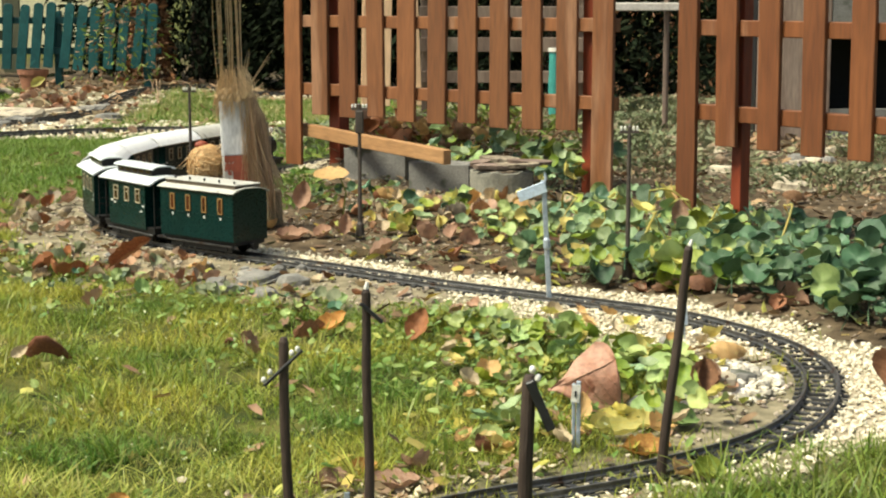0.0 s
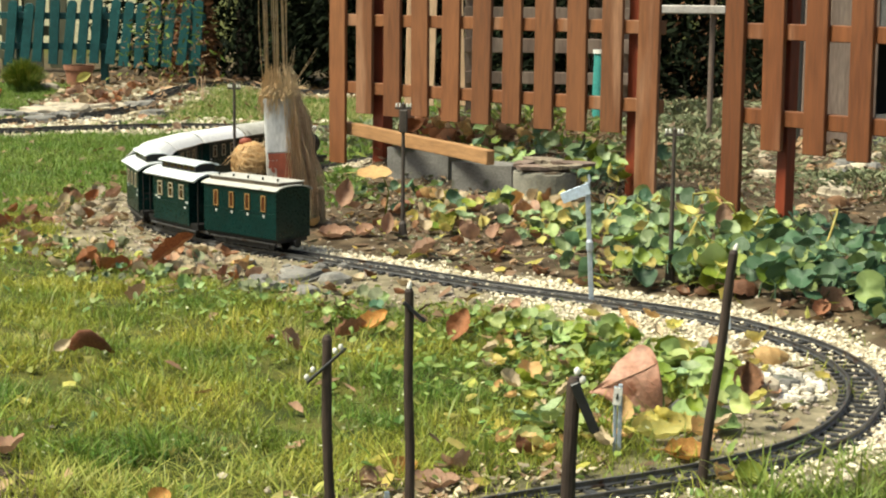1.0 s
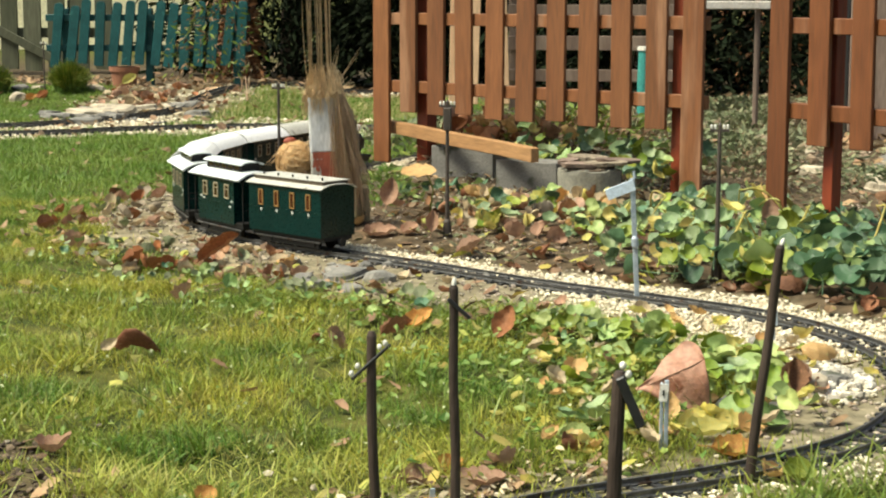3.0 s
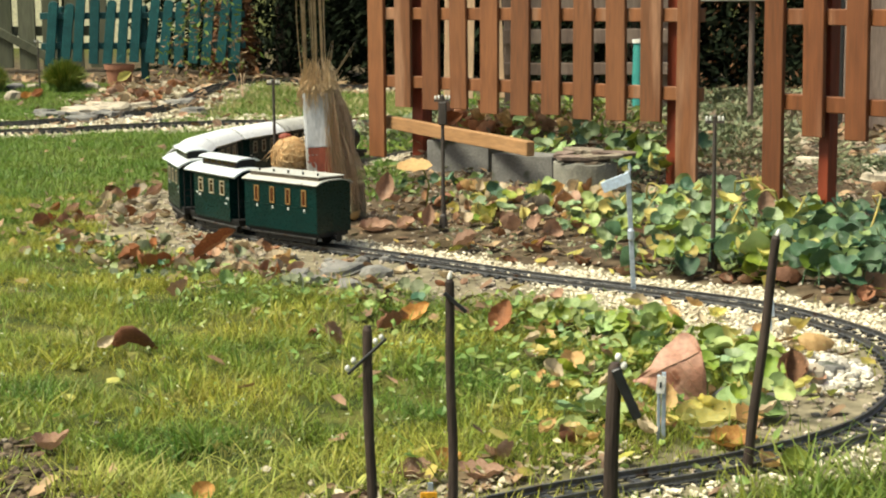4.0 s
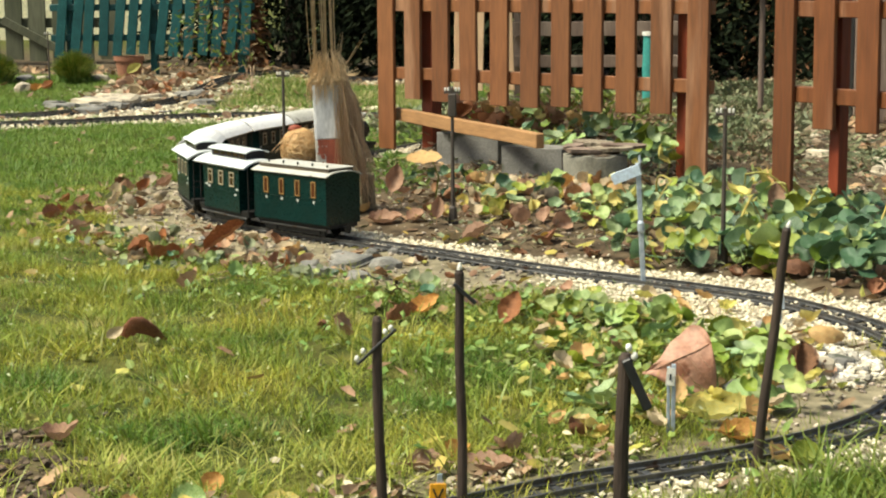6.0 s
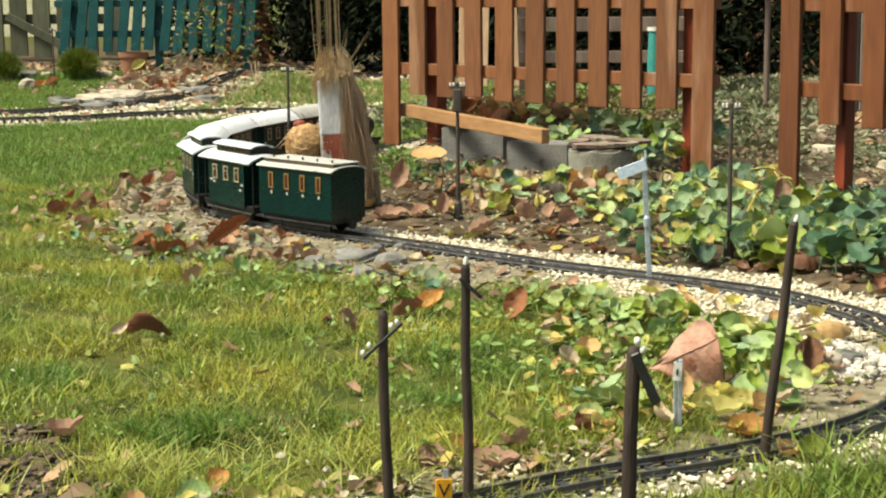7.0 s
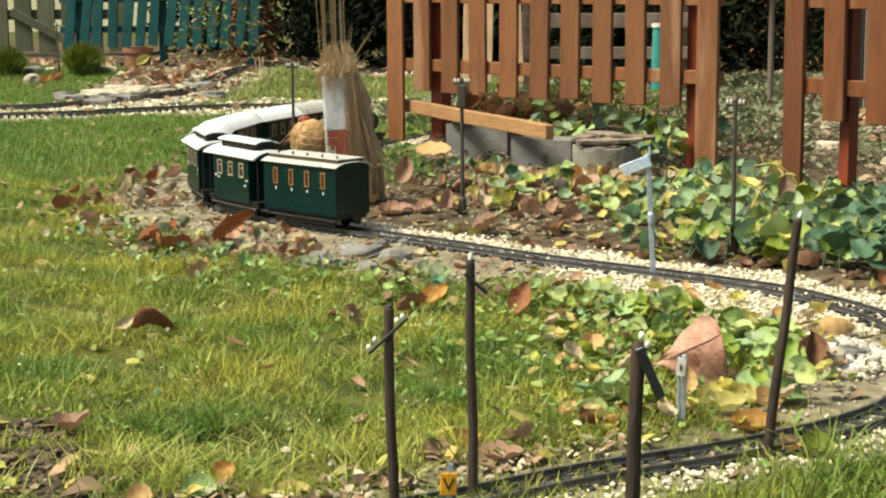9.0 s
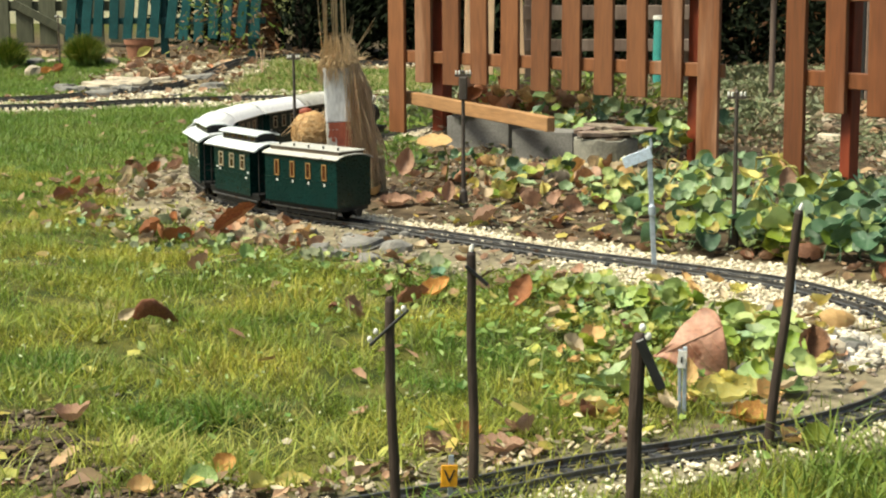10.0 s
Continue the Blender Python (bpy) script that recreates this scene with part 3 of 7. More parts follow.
def coach_body(bm, length, half, z0, z1, rise):
    """The closed box of a coach, with end walls that follow the roof's arch."""
    prof = [(-half, z0), (half, z0), (half, z1)] + [(half * u, z1 + rise * (1 - abs(u) ** 3.0)) for u in (0.8, 0.5, 0.2, -0.2, -0.5, -0.8)] + [(-half, z1)]
    ends = [[bm.verts.new((x, y, z)) for y, z in prof] for x in (-length / 2, length / 2)]
    k = len(prof)
    for i in range(k):
        bm.faces.new((ends[0][i], ends[0][(i + 1) % k], ends[1][(i + 1) % k], ends[1][i]))
    for e_ in ends:
        bm.faces.new(e_)


def window(parent, x, y, z, w_, h_, frame_mat, pane_mat, bars=0):
    """A framed window on the wall at y; the sign of y tells which wall."""
    s = 1 if y > 0 else -1
    bm = bmesh.new()
    t = 0.0026
    for x0, x1, z0, z1 in ((-w_ / 2, w_ / 2, h_ / 2 - t, h_ / 2), (-w_ / 2, w_ / 2, -h_ / 2, -h_ / 2 + t), (-w_ / 2, -w_ / 2 + t, -h_ / 2 + t, h_ / 2 - t), (w_ / 2 - t, w_ / 2, -h_ / 2 + t, h_ / 2 - t)):
        box(bm, x + x0, x + x1, y, y + s * 0.0022, z + z0, z + z1)
    if bars:
        box(bm, x - w_ / 2 + t, x + w_ / 2 - t, y + s * 0.0002, y + s * 0.0018, z + h_ * 0.12, z + h_ * 0.12 + 0.0016)
    win = part("window", bm, frame_mat, parent)
    bm = bmesh.new()
    box(bm, x - w_ / 2 + t, x + w_ / 2 - t, y - s * 0.001, y + s * 0.0008, z - h_ / 2 + t, z + h_ / 2 - t)
    part("pane", bm, pane_mat, win)


def wheel(parent, x, y):
    bm = bmesh.new()
    s = 1 if y > 0 else -1
    tube(bm, [(x, y - s * 0.004, 0.028), (x, y - s * 0.002, 0.028), (x, y - s * 0.0018, 0.028), (x, y + s * 0.003, 0.028), (x, y + s * 0.0035, 0.028)], [0.0165, 0.0165, 0.0148, 0.0145, 0.010], 16)
    part("wheel", bm, COACHDARK, parent)


def underframe(parent, length, half):
    bm = bmesh.new()
    box(bm, -length / 2, length / 2, -half + 0.008, half - 0.008, 0.034, 0.043)
    for y in (-half + 0.012, half - 0.016):
        box(bm, -length / 2 + 0.02, length / 2 - 0.02, y, y + 0.004, 0.018, 0.034)
        for x in (-length * 0.3, length * 0.3):
            box(bm, x - 0.014, x + 0.014, y - 0.002, y + 0.006, 0.02, 0.038)
    box(bm, -0.03, 0.02, -0.025, 0.025, 0.020, 0.034)
    part("underframe", bm, COACHDARK, parent)
    for x in (-length * 0.3, length * 0.3):
        for y in (-0.0225, 0.0225):
            wheel(parent, x, y)
    for x, s in ((-length / 2, -1), (length / 2, 1)):
        bm = bmesh.new()
        tube(bm, [(x, 0, 0.034), (x + s * 0.012, 0, 0.032), (x + s * 0.013, 0, 0.032), (x + s * 0.016, 0, 0.032)], [0.004, 0.004, 0.009, 0.009], 10)
        part("buffer", bm, COACHDARK, parent)
    # pale rail grey on the footboards carries the light glints along the black underframe
    for y in (-half + 0.006, half - 0.010):
        bm = bmesh.new()
        box(bm, -length / 2 + 0.01, length / 2 - 0.01, y, y + 0.004, 0.029, 0.0325)
        soften(bm, 0.0008, 1)
        part("footboard", bm, RAIL, parent, "grey footboard with bevelled edge")


def marks(parent, spots, y, w_=0.006, h_=0.005):
    """Small white marks, too small to read, on a coach's side."""
    for x, z in spots:
        bm = bmesh.new()
        s = 1 if y > 0 else -1
        box(bm, x - w_ / 2, x + w_ / 2, y, y + s * 0.0008, z - h_ / 2, z + h_ / 2)
        part("lettering", bm, LETTERWHITE, parent, "small white marks")


def put_on_track(s):
    p, head = along(MAIN, s)
    return pose(p[0], p[1], 0.0005, 0, 0, head)


HALF = 0.047
BODY_Z, EAVE = 0.042, 0.142


def van(s):
    """The last vehicle: closed ends, four narrow framed windows a side, flat raised deck on its roof."""
    L_ = 0.232
    v = thing("model_railway_coach", put_on_track(s), "dark green model coach with four orange-framed windows on the rails", "model coach", "coaches of the train")
    bm = bmesh.new()
    coach_body(bm, L_, HALF, BODY_Z, EAVE, 0.009)
    part("body", bm, COACHGREEN, v)
    bm = bmesh.new()
    coach_roof(bm, L_, HALF, EAVE + 0.001, 0.010, over=0.005, thick=0.002)
    part("roof", bm, ROOFTAN, v, "grey brown roof")
    bm = bmesh.new()
    box(bm, -L_ / 2 + 0.006, L_ / 2 - 0.004, -0.034, 0.034, EAVE + 0.006, EAVE + 0.0155)
    deck = part("roof_deck", bm, DECKBROWN, v, "brown raised deck along the roof")
    bm = bmesh.new()
    box(bm, -L_ / 2 + 0.003, L_ / 2 - 0.001, -0.036, 0.036, EAVE + 0.0155, EAVE + 0.0175)
    soften(bm, 0.0006, 1)
    part("deck_top", bm, ROOFTAN, deck)
    for i in range(5):
        bm = bmesh.new()
        x = -L_ / 2 + 0.02 + i * 0.047
        tube(bm, [(x, 0.024, EAVE + 0.017), (x, 0.024, EAVE + 0.022), (x, 0.024, EAVE + 0.023)], [0.002, 0.002, 0.0035], 8)
        part("vent", bm, COACHDARK, deck)
    for y in (-HALF, HALF):
        for i in range(4):
            window(v, -0.078 + i * 0.051, y, 0.114, 0.015, 0.034, FRAMEORANGE, GLASSRED)
        marks(v, [(-0.078 + i * 0.051, 0.088) for i in range(4)], y, 0.005, 0.006)
        s_ = 1 if y > 0 else -1
        bm = bmesh.new()
        box(bm, -L_ / 2 + 0.004, L_ / 2 - 0.004, y, y + s_ * 0.001, 0.0925, 0.0937)
        part("waist_rail", bm, COACHGREEN, v)
    underframe(v, L_, HALF)
    return v


def coach(s, roof_mat, clerestory, rail_figure=False, frames_mat=FRAMECREAM):
    """A passenger coach with open end platforms and three windows a side."""
    L_, cab = 0.236, 0.166
    look_ = "dark green model coach with grey raised lantern roof on rails" if clerestory else "dark green model coach with smooth pale rounded roof on the rails"
    v = thing("model_railway_coach", put_on_track(s), look_, "model coach", "coaches of the train")
    bm = bmesh.new()
    coach_body(bm, cab, HALF - 0.002, BODY_Z, EAVE, 0.014)
    part("body", bm, COACHGREEN, v)
    bm = bmesh.new()
    coach_roof(bm, L_ - 0.012, HALF, EAVE, 0.016 if clerestory else 0.026, over=0.006, square=2.4)
    part("roof", bm, roof_mat, v)
    if clerestory:
        bm = bmesh.new()
        box(bm, -cab / 2 + 0.006, cab / 2 - 0.002, -0.023, 0.023, EAVE + 0.010, EAVE + 0.031)
        up = part("clerestory", bm, COACHDARK, v, "dark raised roof lantern")
        bm = bmesh.new()
        coach_roof(bm, cab + 0.006, 0.027, EAVE + 0.030, 0.006, over=0.003, thick=0.002)
        part("lantern_roof", bm, roof_mat, up)
        for y in (-0.023, 0.023):
            for i in range(5):
                bm = bmesh.new()
                s_ = 1 if y > 0 else -1
                x = -0.06 + i * 0.03
                box(bm, x - 0.010, x + 0.010, min(y, y + s_ * 0.001), max(y, y + s_ * 0.001), EAVE + 0.0185, EAVE + 0.0270)
                part("lantern_pane", bm, GLASSDARK, up)
    for y in (-HALF + 0.002, HALF - 0.002):
        for i in range(3):
            window(v, -0.052 + i * 0.050, y, 0.113, 0.021, 0.032, frames_mat, GLASSDARK, bars=1)
        marks(v, [(-0.075, 0.092), (0.055, 0.090), (0.068, 0.094), (-0.066, 0.08)], y, 0.010, 0.004)
        s_ = 1 if y > 0 else -1
        bm = bmesh.new()
        box(bm, -cab / 2 + 0.002, cab / 2 - 0.002, min(y, y + s_ * 0.001), max(y, y + s_ * 0.001), 0.086, 0.0872)
        part("waist_rail", bm, COACHGREEN, v)
    for x0, x1 in ((-L_ / 2 + 0.003, -cab / 2), (cab / 2, L_ / 2 - 0.003)):
        bm = bmesh.new()
        box(bm, x0, x1, -HALF + 0.006, HALF - 0.006, BODY_Z, BODY_Z + 0.005)
        deck = part("platform", bm, COACHDARK, v)
        outer = x0 if x0 < 0 else x1
        s_ = -1 if outer < 0 else 1
        for y in (-HALF + 0.009, HALF - 0.009):
            bm = bmesh.new()
            tube(bm, [(outer - s_ * 0.003, y, BODY_Z + 0.004), (outer - s_ * 0.003, y, EAVE + 0.004)], [0.0016, 0.0016], 6)
            part("pillar", bm, COACHDARK, deck)
        bm = bmesh.new()
        for z in (0.075, 0.088):
            tube(bm, [(outer - s_ * 0.003, -HALF + 0.009, z), (outer - s_ * 0.003, HALF - 0.009, z)], [0.0013, 0.0013], 6)
        for i in range(6):
            y = -HALF + 0.009 + (2 * HALF - 0.018) * i / 5
            tube(bm, [(outer - s_ * 0.003, y, BODY_Z + 0.004), (outer - s_ * 0.003, y, 0.088)], [0.001, 0.001], 5)
        part("railing", bm, COACHDARK, deck)
        bm = bmesh.new()
        xx = x1 if x0 < 0 else x0
        box(bm, min(xx, xx + s_ * 0.0015), max(xx, xx + s_ * 0.0015), -0.016, 0.016, BODY_Z + 0.006, 0.128)
        part("end_door", bm, COACHGREEN, v)
    underframe(v, L_ - 0.008, HALF)
    return v


def locomotive(s):
    """A small black tank engine: boiler, tanks, chimney, domes and a cab with an open back."""
    v = thing("model_locomotive", put_on_track(s), "small black model steam engine with cab on the rails", "model train")
    bm = bmesh.new()
    box(bm, -0.125, 0.125, -0.045, 0.045, 0.036, 0.046)
    soften(bm, 0.001, 1)
    part("footplate", bm, COACHDARK, v)
    bm = bmesh.new()
    tube(bm, [(-0.02, 0, 0.082), (0.095, 0, 0.082), (0.112, 0, 0.082), (0.114, 0, 0.082)], [0.029, 0.029, 0.029, 0.024], 20)
    part("boiler", bm, COACHDARK, v, smooth=False)
    for y0, y1 in ((-0.046, -0.026), (0.026, 0.046)):
        bm = bmesh.new()
        box(bm, -0.02, 0.06, y0, y1, 0.046, 0.088)
        soften(bm, 0.002, 2)
        part("side_tank", bm, COACHDARK, v)
    for x, r, top in ((0.095, 0.009, 0.152), (0.06, 0.011, 0.124), (0.025, 0.011, 0.124)):
        bm = bmesh.new()
        tube(bm, [(x, 0, 0.105), (x, 0, top - 0.008), (x, 0, top - 0.006), (x, 0, top)], [r, r * 0.85, r * 1.15, r * 1.1], 14)
        part("chimney" if top > 0.14 else "dome", bm, COACHDARK, v)
    bm = bmesh.new()
    for y0, y1 in ((-0.05, -0.047), (0.047, 0.05)):
        box(bm, -0.10, -0.02, y0, y1, 0.046, 0.098)
        for x0, x1 in ((-0.10, -0.092), (-0.065, -0.057), (-0.03, -0.02)):
            box(bm, x0, x1, y0, y1, 0.098, 0.146)
    box(bm, -0.024, -0.02, -0.047, 0.047, 0.046, 0.11)
    part("cab", bm, COACHDARK, v)
    bm = bmesh.new()
    coach_roof(bm, 0.092, 0.052, 0.146, 0.014, over=0.008)
    bmesh.ops.translate(bm, verts=bm.verts, vec=(-0.06, 0, 0))
    part("cab_roof", bm, COACHDARK, v)
    bm = bmesh.new()
    box(bm, -0.124, -0.10, -0.046, 0.046, 0.046, 0.10)
    part("coal_bunker", bm, COACHDARK, v)
    for x in (-0.075, -0.01, 0.055):
        for y in (-0.0225, 0.0225):
            bm = bmesh.new()
            s_ = 1 if y > 0 else -1
            tube(bm, [(x, y - s_ * 0.004, 0.033), (x, y - s_ * 0.002, 0.033), (x, y + s_ * 0.004, 0.033)], [0.0215, 0.0215, 0.019], 18)
            part("wheel", bm, COACHDARK, v)
    for y in (-0.034, 0.034):
        bm = bmesh.new()
        box(bm, -0.08, 0.062, y - 0.0015, y + 0.0015, 0.024, 0.029)
        part("coupling_rod", bm, RAIL, v)
        bm = bmesh.new()
        box(bm, 0.075, 0.115, y - 0.008, y + 0.008, 0.026, 0.046)
        part("cylinder", bm, COACHDARK, v)
    bm = bmesh.new()
    tube(bm, [(0.116, 0, 0.128), (0.124, 0, 0.128)], [0.008, 0.009], 12)
    part("headlamp", bm, INSULATOR, v, "pale headlamp")
    return v


def length_at(x, y):
    return float(((MAIN - np.array((x, y))) ** 2).sum(1).argmin()) * 0.01


TAIL = length_at(-0.52, 3.59) - 0.045
GAP = 0.252
van(TAIL)
coach(TAIL + GAP * 1, ROOFGREY, True)
coach(TAIL + GAP * 2, ROOFGREY, True)
coach(TAIL + GAP * 3, ROOFWHITE, False)
coach(TAIL + GAP * 4, ROOFWHITE, False)
coach(TAIL + GAP * 5, ROOFWHITE, False)
coach(TAIL + GAP * 6, ROOFTAN, False)
locomotive(TAIL + GAP * 7)


# ---- fences ----
def picket_mesh(w_, t, z0, z1, material, name="picket"):
    """An upright board with softened edges and a rounded head."""
    bm = bmesh.new()
    prof = [(-w_ / 2, z0), (w_ / 2, z0), (w_ / 2, z1 - w_ * 0.4)] + [(w_ / 2 * math.cos(a_), z1 - w_ * 0.4 + w_ * 0.4 * math.sin(a_)) for a_ in (0.6, 1.2, math.pi - 1.2, math.pi - 0.6)] + [(-w_ / 2, z1 - w_ * 0.4)]
    f = bm.faces.new([bm.verts.new((x, -t / 2, z)) for x, z in prof])
    ext = bmesh.ops.extrude_face_region(bm, geom=[f])
    bmesh.ops.translate(bm, verts=[v for v in ext["geom"] if isinstance(v, bmesh.types.BMVert)], vec=(0, t, 0))
    bmesh.ops.recalc_face_normals(bm, faces=bm.faces)
    bmesh.ops.bevel(bm, geom=list(bm.edges), offset=0.0015, segments=1, affect="EDGES")
    return finish(bm, name, material)


def board(name, parent, a_, b_, z, w_, t, material, label=""):
    """A straight rail between two places in the parent's plan, w_ high and t thick."""
    d = Vector(b_) - Vector(a_)
    bm = bmesh.new()
    box(bm, 0, d.length, -t / 2, t / 2, -w_ / 2, w_ / 2)
    soften(bm, 0.002, 1)
    return part(name, bm, material, parent, label, pose(a_[0], a_[1], z, 0, 0, math.degrees(math.atan2(d.y, d.x))))


PICKET = picket_mesh(0.066, 0.012, 0.187, 0.80, FENCE)
PICKET_LONG = picket_mesh(0.066, 0.012, 0.03, 0.80, FENCE)
PICKET_SIDE = picket_mesh(0.0615, 0.012, 0.203, 0.78, FENCE_DARK)
PICKET_SIDE_LONG = picket_mesh(0.0615, 0.012, 0.055, 0.78, FENCE_DARK)


def picket_fence(start, way, count, spacing, long_ones, posts, label, pickets=(PICKET, PICKET_LONG), rails=(0.262, 0.466), post_half=0.022, post_back=0.033, stain=FENCE):
    """A fence panel from start along way; posts: places along it in metres."""
    ang = math.atan2(way[1], way[0])
    m = pose(start[0], start[1], 0, 0, 0, math.degrees(ang))
    f = thing("picket_fence", m, label, "fence", "brown picket fence panels")
    length = spacing * (count - 1)
    for z in rails:
        board("rail", f, (-0.035, 0.0178), (length + 0.035, 0.0178), z, 0.036, 0.022, stain)
    rr = random.Random(count)
    for i in range(count):
        lo = i in long_ones
        part("picket", pickets[1] if lo else pickets[0], FENCE, f, m=pose(i * spacing, 0, rr.uniform(-0.006, 0.006), 0, rr.uniform(-0.7, 0.7), rr.uniform(-1.5, 1.5)))
    for s in posts:
        bm = bmesh.new()
        box(bm, s - post_half, s + post_half, post_back, post_back + 2 * post_half, -0.06, 0.72)
        soften(bm, 0.003, 2)
        part("post", bm, FENCE_RED, f, "dark red stained square post")
    return f


picket_fence((-0.457, 5.2), (0.874, -0.75), 11, 0.1152, (0, 10), (0.138, 1.085), "reddish brown stained picket fence panel with gaps below")
picket_fence((0.563, 3.906), (0.0805, -0.112), 9, 0.128, (0,), (0.128, 0.79), "reddish brown stained picket fence panel among round leaves", (PICKET_SIDE, PICKET_SIDE_LONG), (0.280, 0.471), 0.015, 0.0295, FENCE_DARK)

# low teal fence at the back of the garden
teal = thing("low_picket_fence", pose(-2.54, 9.0, 0.0, 0, 0, 0), "low teal painted picket fence with leaning boards", "fence")
TEAL_PICKET = picket_mesh(0.050, 0.015, 0.0, 0.345, TEAL)
for z in (0.25, 0.41):
    board("rail", teal, (-0.05, 0.02), (1.05, 0.02), z, 0.035, 0.02, TEAL)
rr = random.Random(3)
for i in range(14):
    part("picket", TEAL_PICKET, TEAL, teal, m=pose(i * 0.076 + rr.uniform(-0.008, 0.008), rr.uniform(-0.004, 0.004), 0.148 + rr.uniform(-0.015, 0.02), 0, rr.uniform(3, 8), 0))
for x in (0.05, 0.5, 0.97):
    bm = bmesh.new()
    box(bm, x - 0.02, x + 0.02, 0.031, 0.07, 0.0, 0.46)
    soften(bm, 0.003, 1)
    part("post", bm, TEAL, teal)

# tall weathered boards behind the teal fence
tall = thing("board_fence", pose(-4.4, 10.3, 0.02), "tall weathered greenish board fence with narrow gaps", "fence")
BOARD = picket_mesh(0.105, 0.02, 0.05, 1.5, GREYFENCE, "board")
for z in (0.28, 1.2):
    board("rail", tall, (-0.1, 0.025), (1.85, 0.025), z, 0.06, 0.025, GREYFENCE)
for i in range(14):
    part("board", BOARD, GREYFENCE, tall, m=pose(i * 0.146 - 0.1, 0, 0.01 * math.sin(i * 5), 0, 0.4 * math.sin(i * 3.1), 0))
for x in (0.0, 1.6):
    bm = bmesh.new()
    box(bm, x - 0.035, x + 0.035, 0.04, 0.11, -0.05, 1.4)
    soften(bm, 0.004, 1)
    part("post", bm, GREYFENCE, tall)
board("brace", tall, (1.15, -0.022), (1.75, -0.022), 0.30, 0.05, 0.02, GREYFENCE).rotation_euler = (0, radians(28), 0)

# ---- old timber behind the picket fence ----
rack = thing("timber_rack", pose(-0.10, 7.2, 0.0), "weathered grey rack of old horizontal boards behind the fence", "rack")
for z, w_ in ((0.20, 0.05), (0.335, 0.06), (0.47, 0.05), (0.56, 0.05)):
    board("board", rack, (0.0, 0.0), (0.82, -0.05), z, w_, 0.025, OLDWOOD)
for x in (0.03, 0.36, 0.68):
    bm = bmesh.new()
    box(bm, x - 0.025, x + 0.025, 0.02, 0.07, 0.0, 0.7)
    soften(bm, 0.003, 1)
    part("upright", bm, OLDWOOD, rack)
for i, (x, w_, lean) in enumerate(((-0.415, 0.018, 0), (-0.245, 0.046, 1.5), (-0.10, 0.022, -2), (-0.33, 0.03, 1))):
    bm = bmesh.new()
    box(bm, -w_ / 2, w_ / 2, -0.012, 0.012, 0.0, 0.95)
    soften(bm, 0.002, 1)
    single("wooden_batten", bm, NEWWOOD, pose(x, 7.05 + 0.03 * i, 0.085, 0, lean, 0), "pale raw wooden batten standing upright behind the fence", "batten", "pale battens")
frame_ = thing("garden_trellis", pose(0.62, 6.2, 0), "thin pale frame of one upright and a whitish crossbar", "frame")
bm = bmesh.new()
tube(bm, [(0.19, 0, 0), (0.19, 0, 0.56)], [0.011, 0.010], 8)
part("upright", bm, OLDWOOD, frame_)
bm = bmesh.new()
box(bm, -0.06, 0.23, -0.04, -0.009, 0.486, 0.515)
soften(bm, 0.003, 1)
part("crossbar", bm, PALEBAR, frame_, "whitish crossbar")
bm = bmesh.new()
tube(bm, [(-0.045, 0, 0), (-0.045, 0, 0.52)], [0.011, 0.010], 8)
part("upright", bm, OLDWOOD, frame_)
barrel = thing("watering_can", pose(0.455, 6.9, 0.04), "turquoise plastic watering can with white rim", "watering can")
bm = bmesh.new()
tube(bm, [(0, 0, 0), (0, 0, 0.01), (0, 0, 0.15), (0, 0, 0.275)], [0.024, 0.028, 0.029, 0.025], 18)
part("body", bm, TEALPLASTIC, barrel)
bm = bmesh.new()
tube(bm, [(0, 0, 0.275), (0, 0, 0.29)], [0.03, 0.03], 18)
part("rim", bm, INSULATOR, barrel, "white rim")
bm = bmesh.new()
tube(bm, [(0.022, 0, 0.06), (0.05, 0, 0.14), (0.07, 0, 0.22)], [0.010, 0.008, 0.009], 10)
part("spout", bm, TEALPLASTIC, barrel)

# ---- shed wall at the back ----
shed = thing("garden_shed", pose(1.14, 6.2, 0), "grey board garden shed with dark open doorway", "shed")
SHED_BOARD = picket_mesh(0.085, 0.018, 0.0, 1.7, OLDWOOD, "board")
for i, x in enumerate((0.045, 0.135, 0.225, 0.56, 0.65, 0.98, 1.07, 1.16, 1.25)):
    part("board", SHED_BOARD, OLDWOOD, shed, m=pose(x, 0, 0))
for z0, z1 in ((0.0, 0.13), (0.395, 1.6)):
    bm = bmesh.new()
    box(bm, 0.27, 0.515, -0.006, 0.02, z0, z1)
    part("panel", bm, CONCRETE, shed, "pale plastered panel")
    bm = bmesh.new()
    box(bm, 0.695, 0.935, -0.006, 0.02, z0, z1)
    part("panel", bm, CONCRETE, shed, "pale plastered panel")
# inside walls are black: the open doorway's shade is put into their colour
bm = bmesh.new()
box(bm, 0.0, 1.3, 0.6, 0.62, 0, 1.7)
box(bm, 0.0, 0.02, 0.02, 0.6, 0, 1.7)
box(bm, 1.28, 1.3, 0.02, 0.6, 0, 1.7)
part("inner_wall", bm, BLACK, shed, "inside walls coloured black for the doorway's shade")
bm = bmesh.new()
box(bm, -0.08, 1.38, -0.12, 0.7, 1.7, 1.74)
part("roof", bm, OLDWOOD, shed)

# pale house wall far behind the board fence
bm = bmesh.new()
box(bm, -9.0, -2.9, 15.0, 15.25, -0.1, 3.2)
house = thing("house", pose(0, 0, 0), "pale plastered house wall far behind the garden", "house")
part("wall", bm, mat("pale_house_plaster", (0.78, 0.73, 0.48), (0.7, 0.64, 0.42), 3, 0.9, 0.2, 40), house)
bm = bmesh.new()
box(bm, -9.2, -2.7, 14.7, 18.0, 3.2, 3.35)
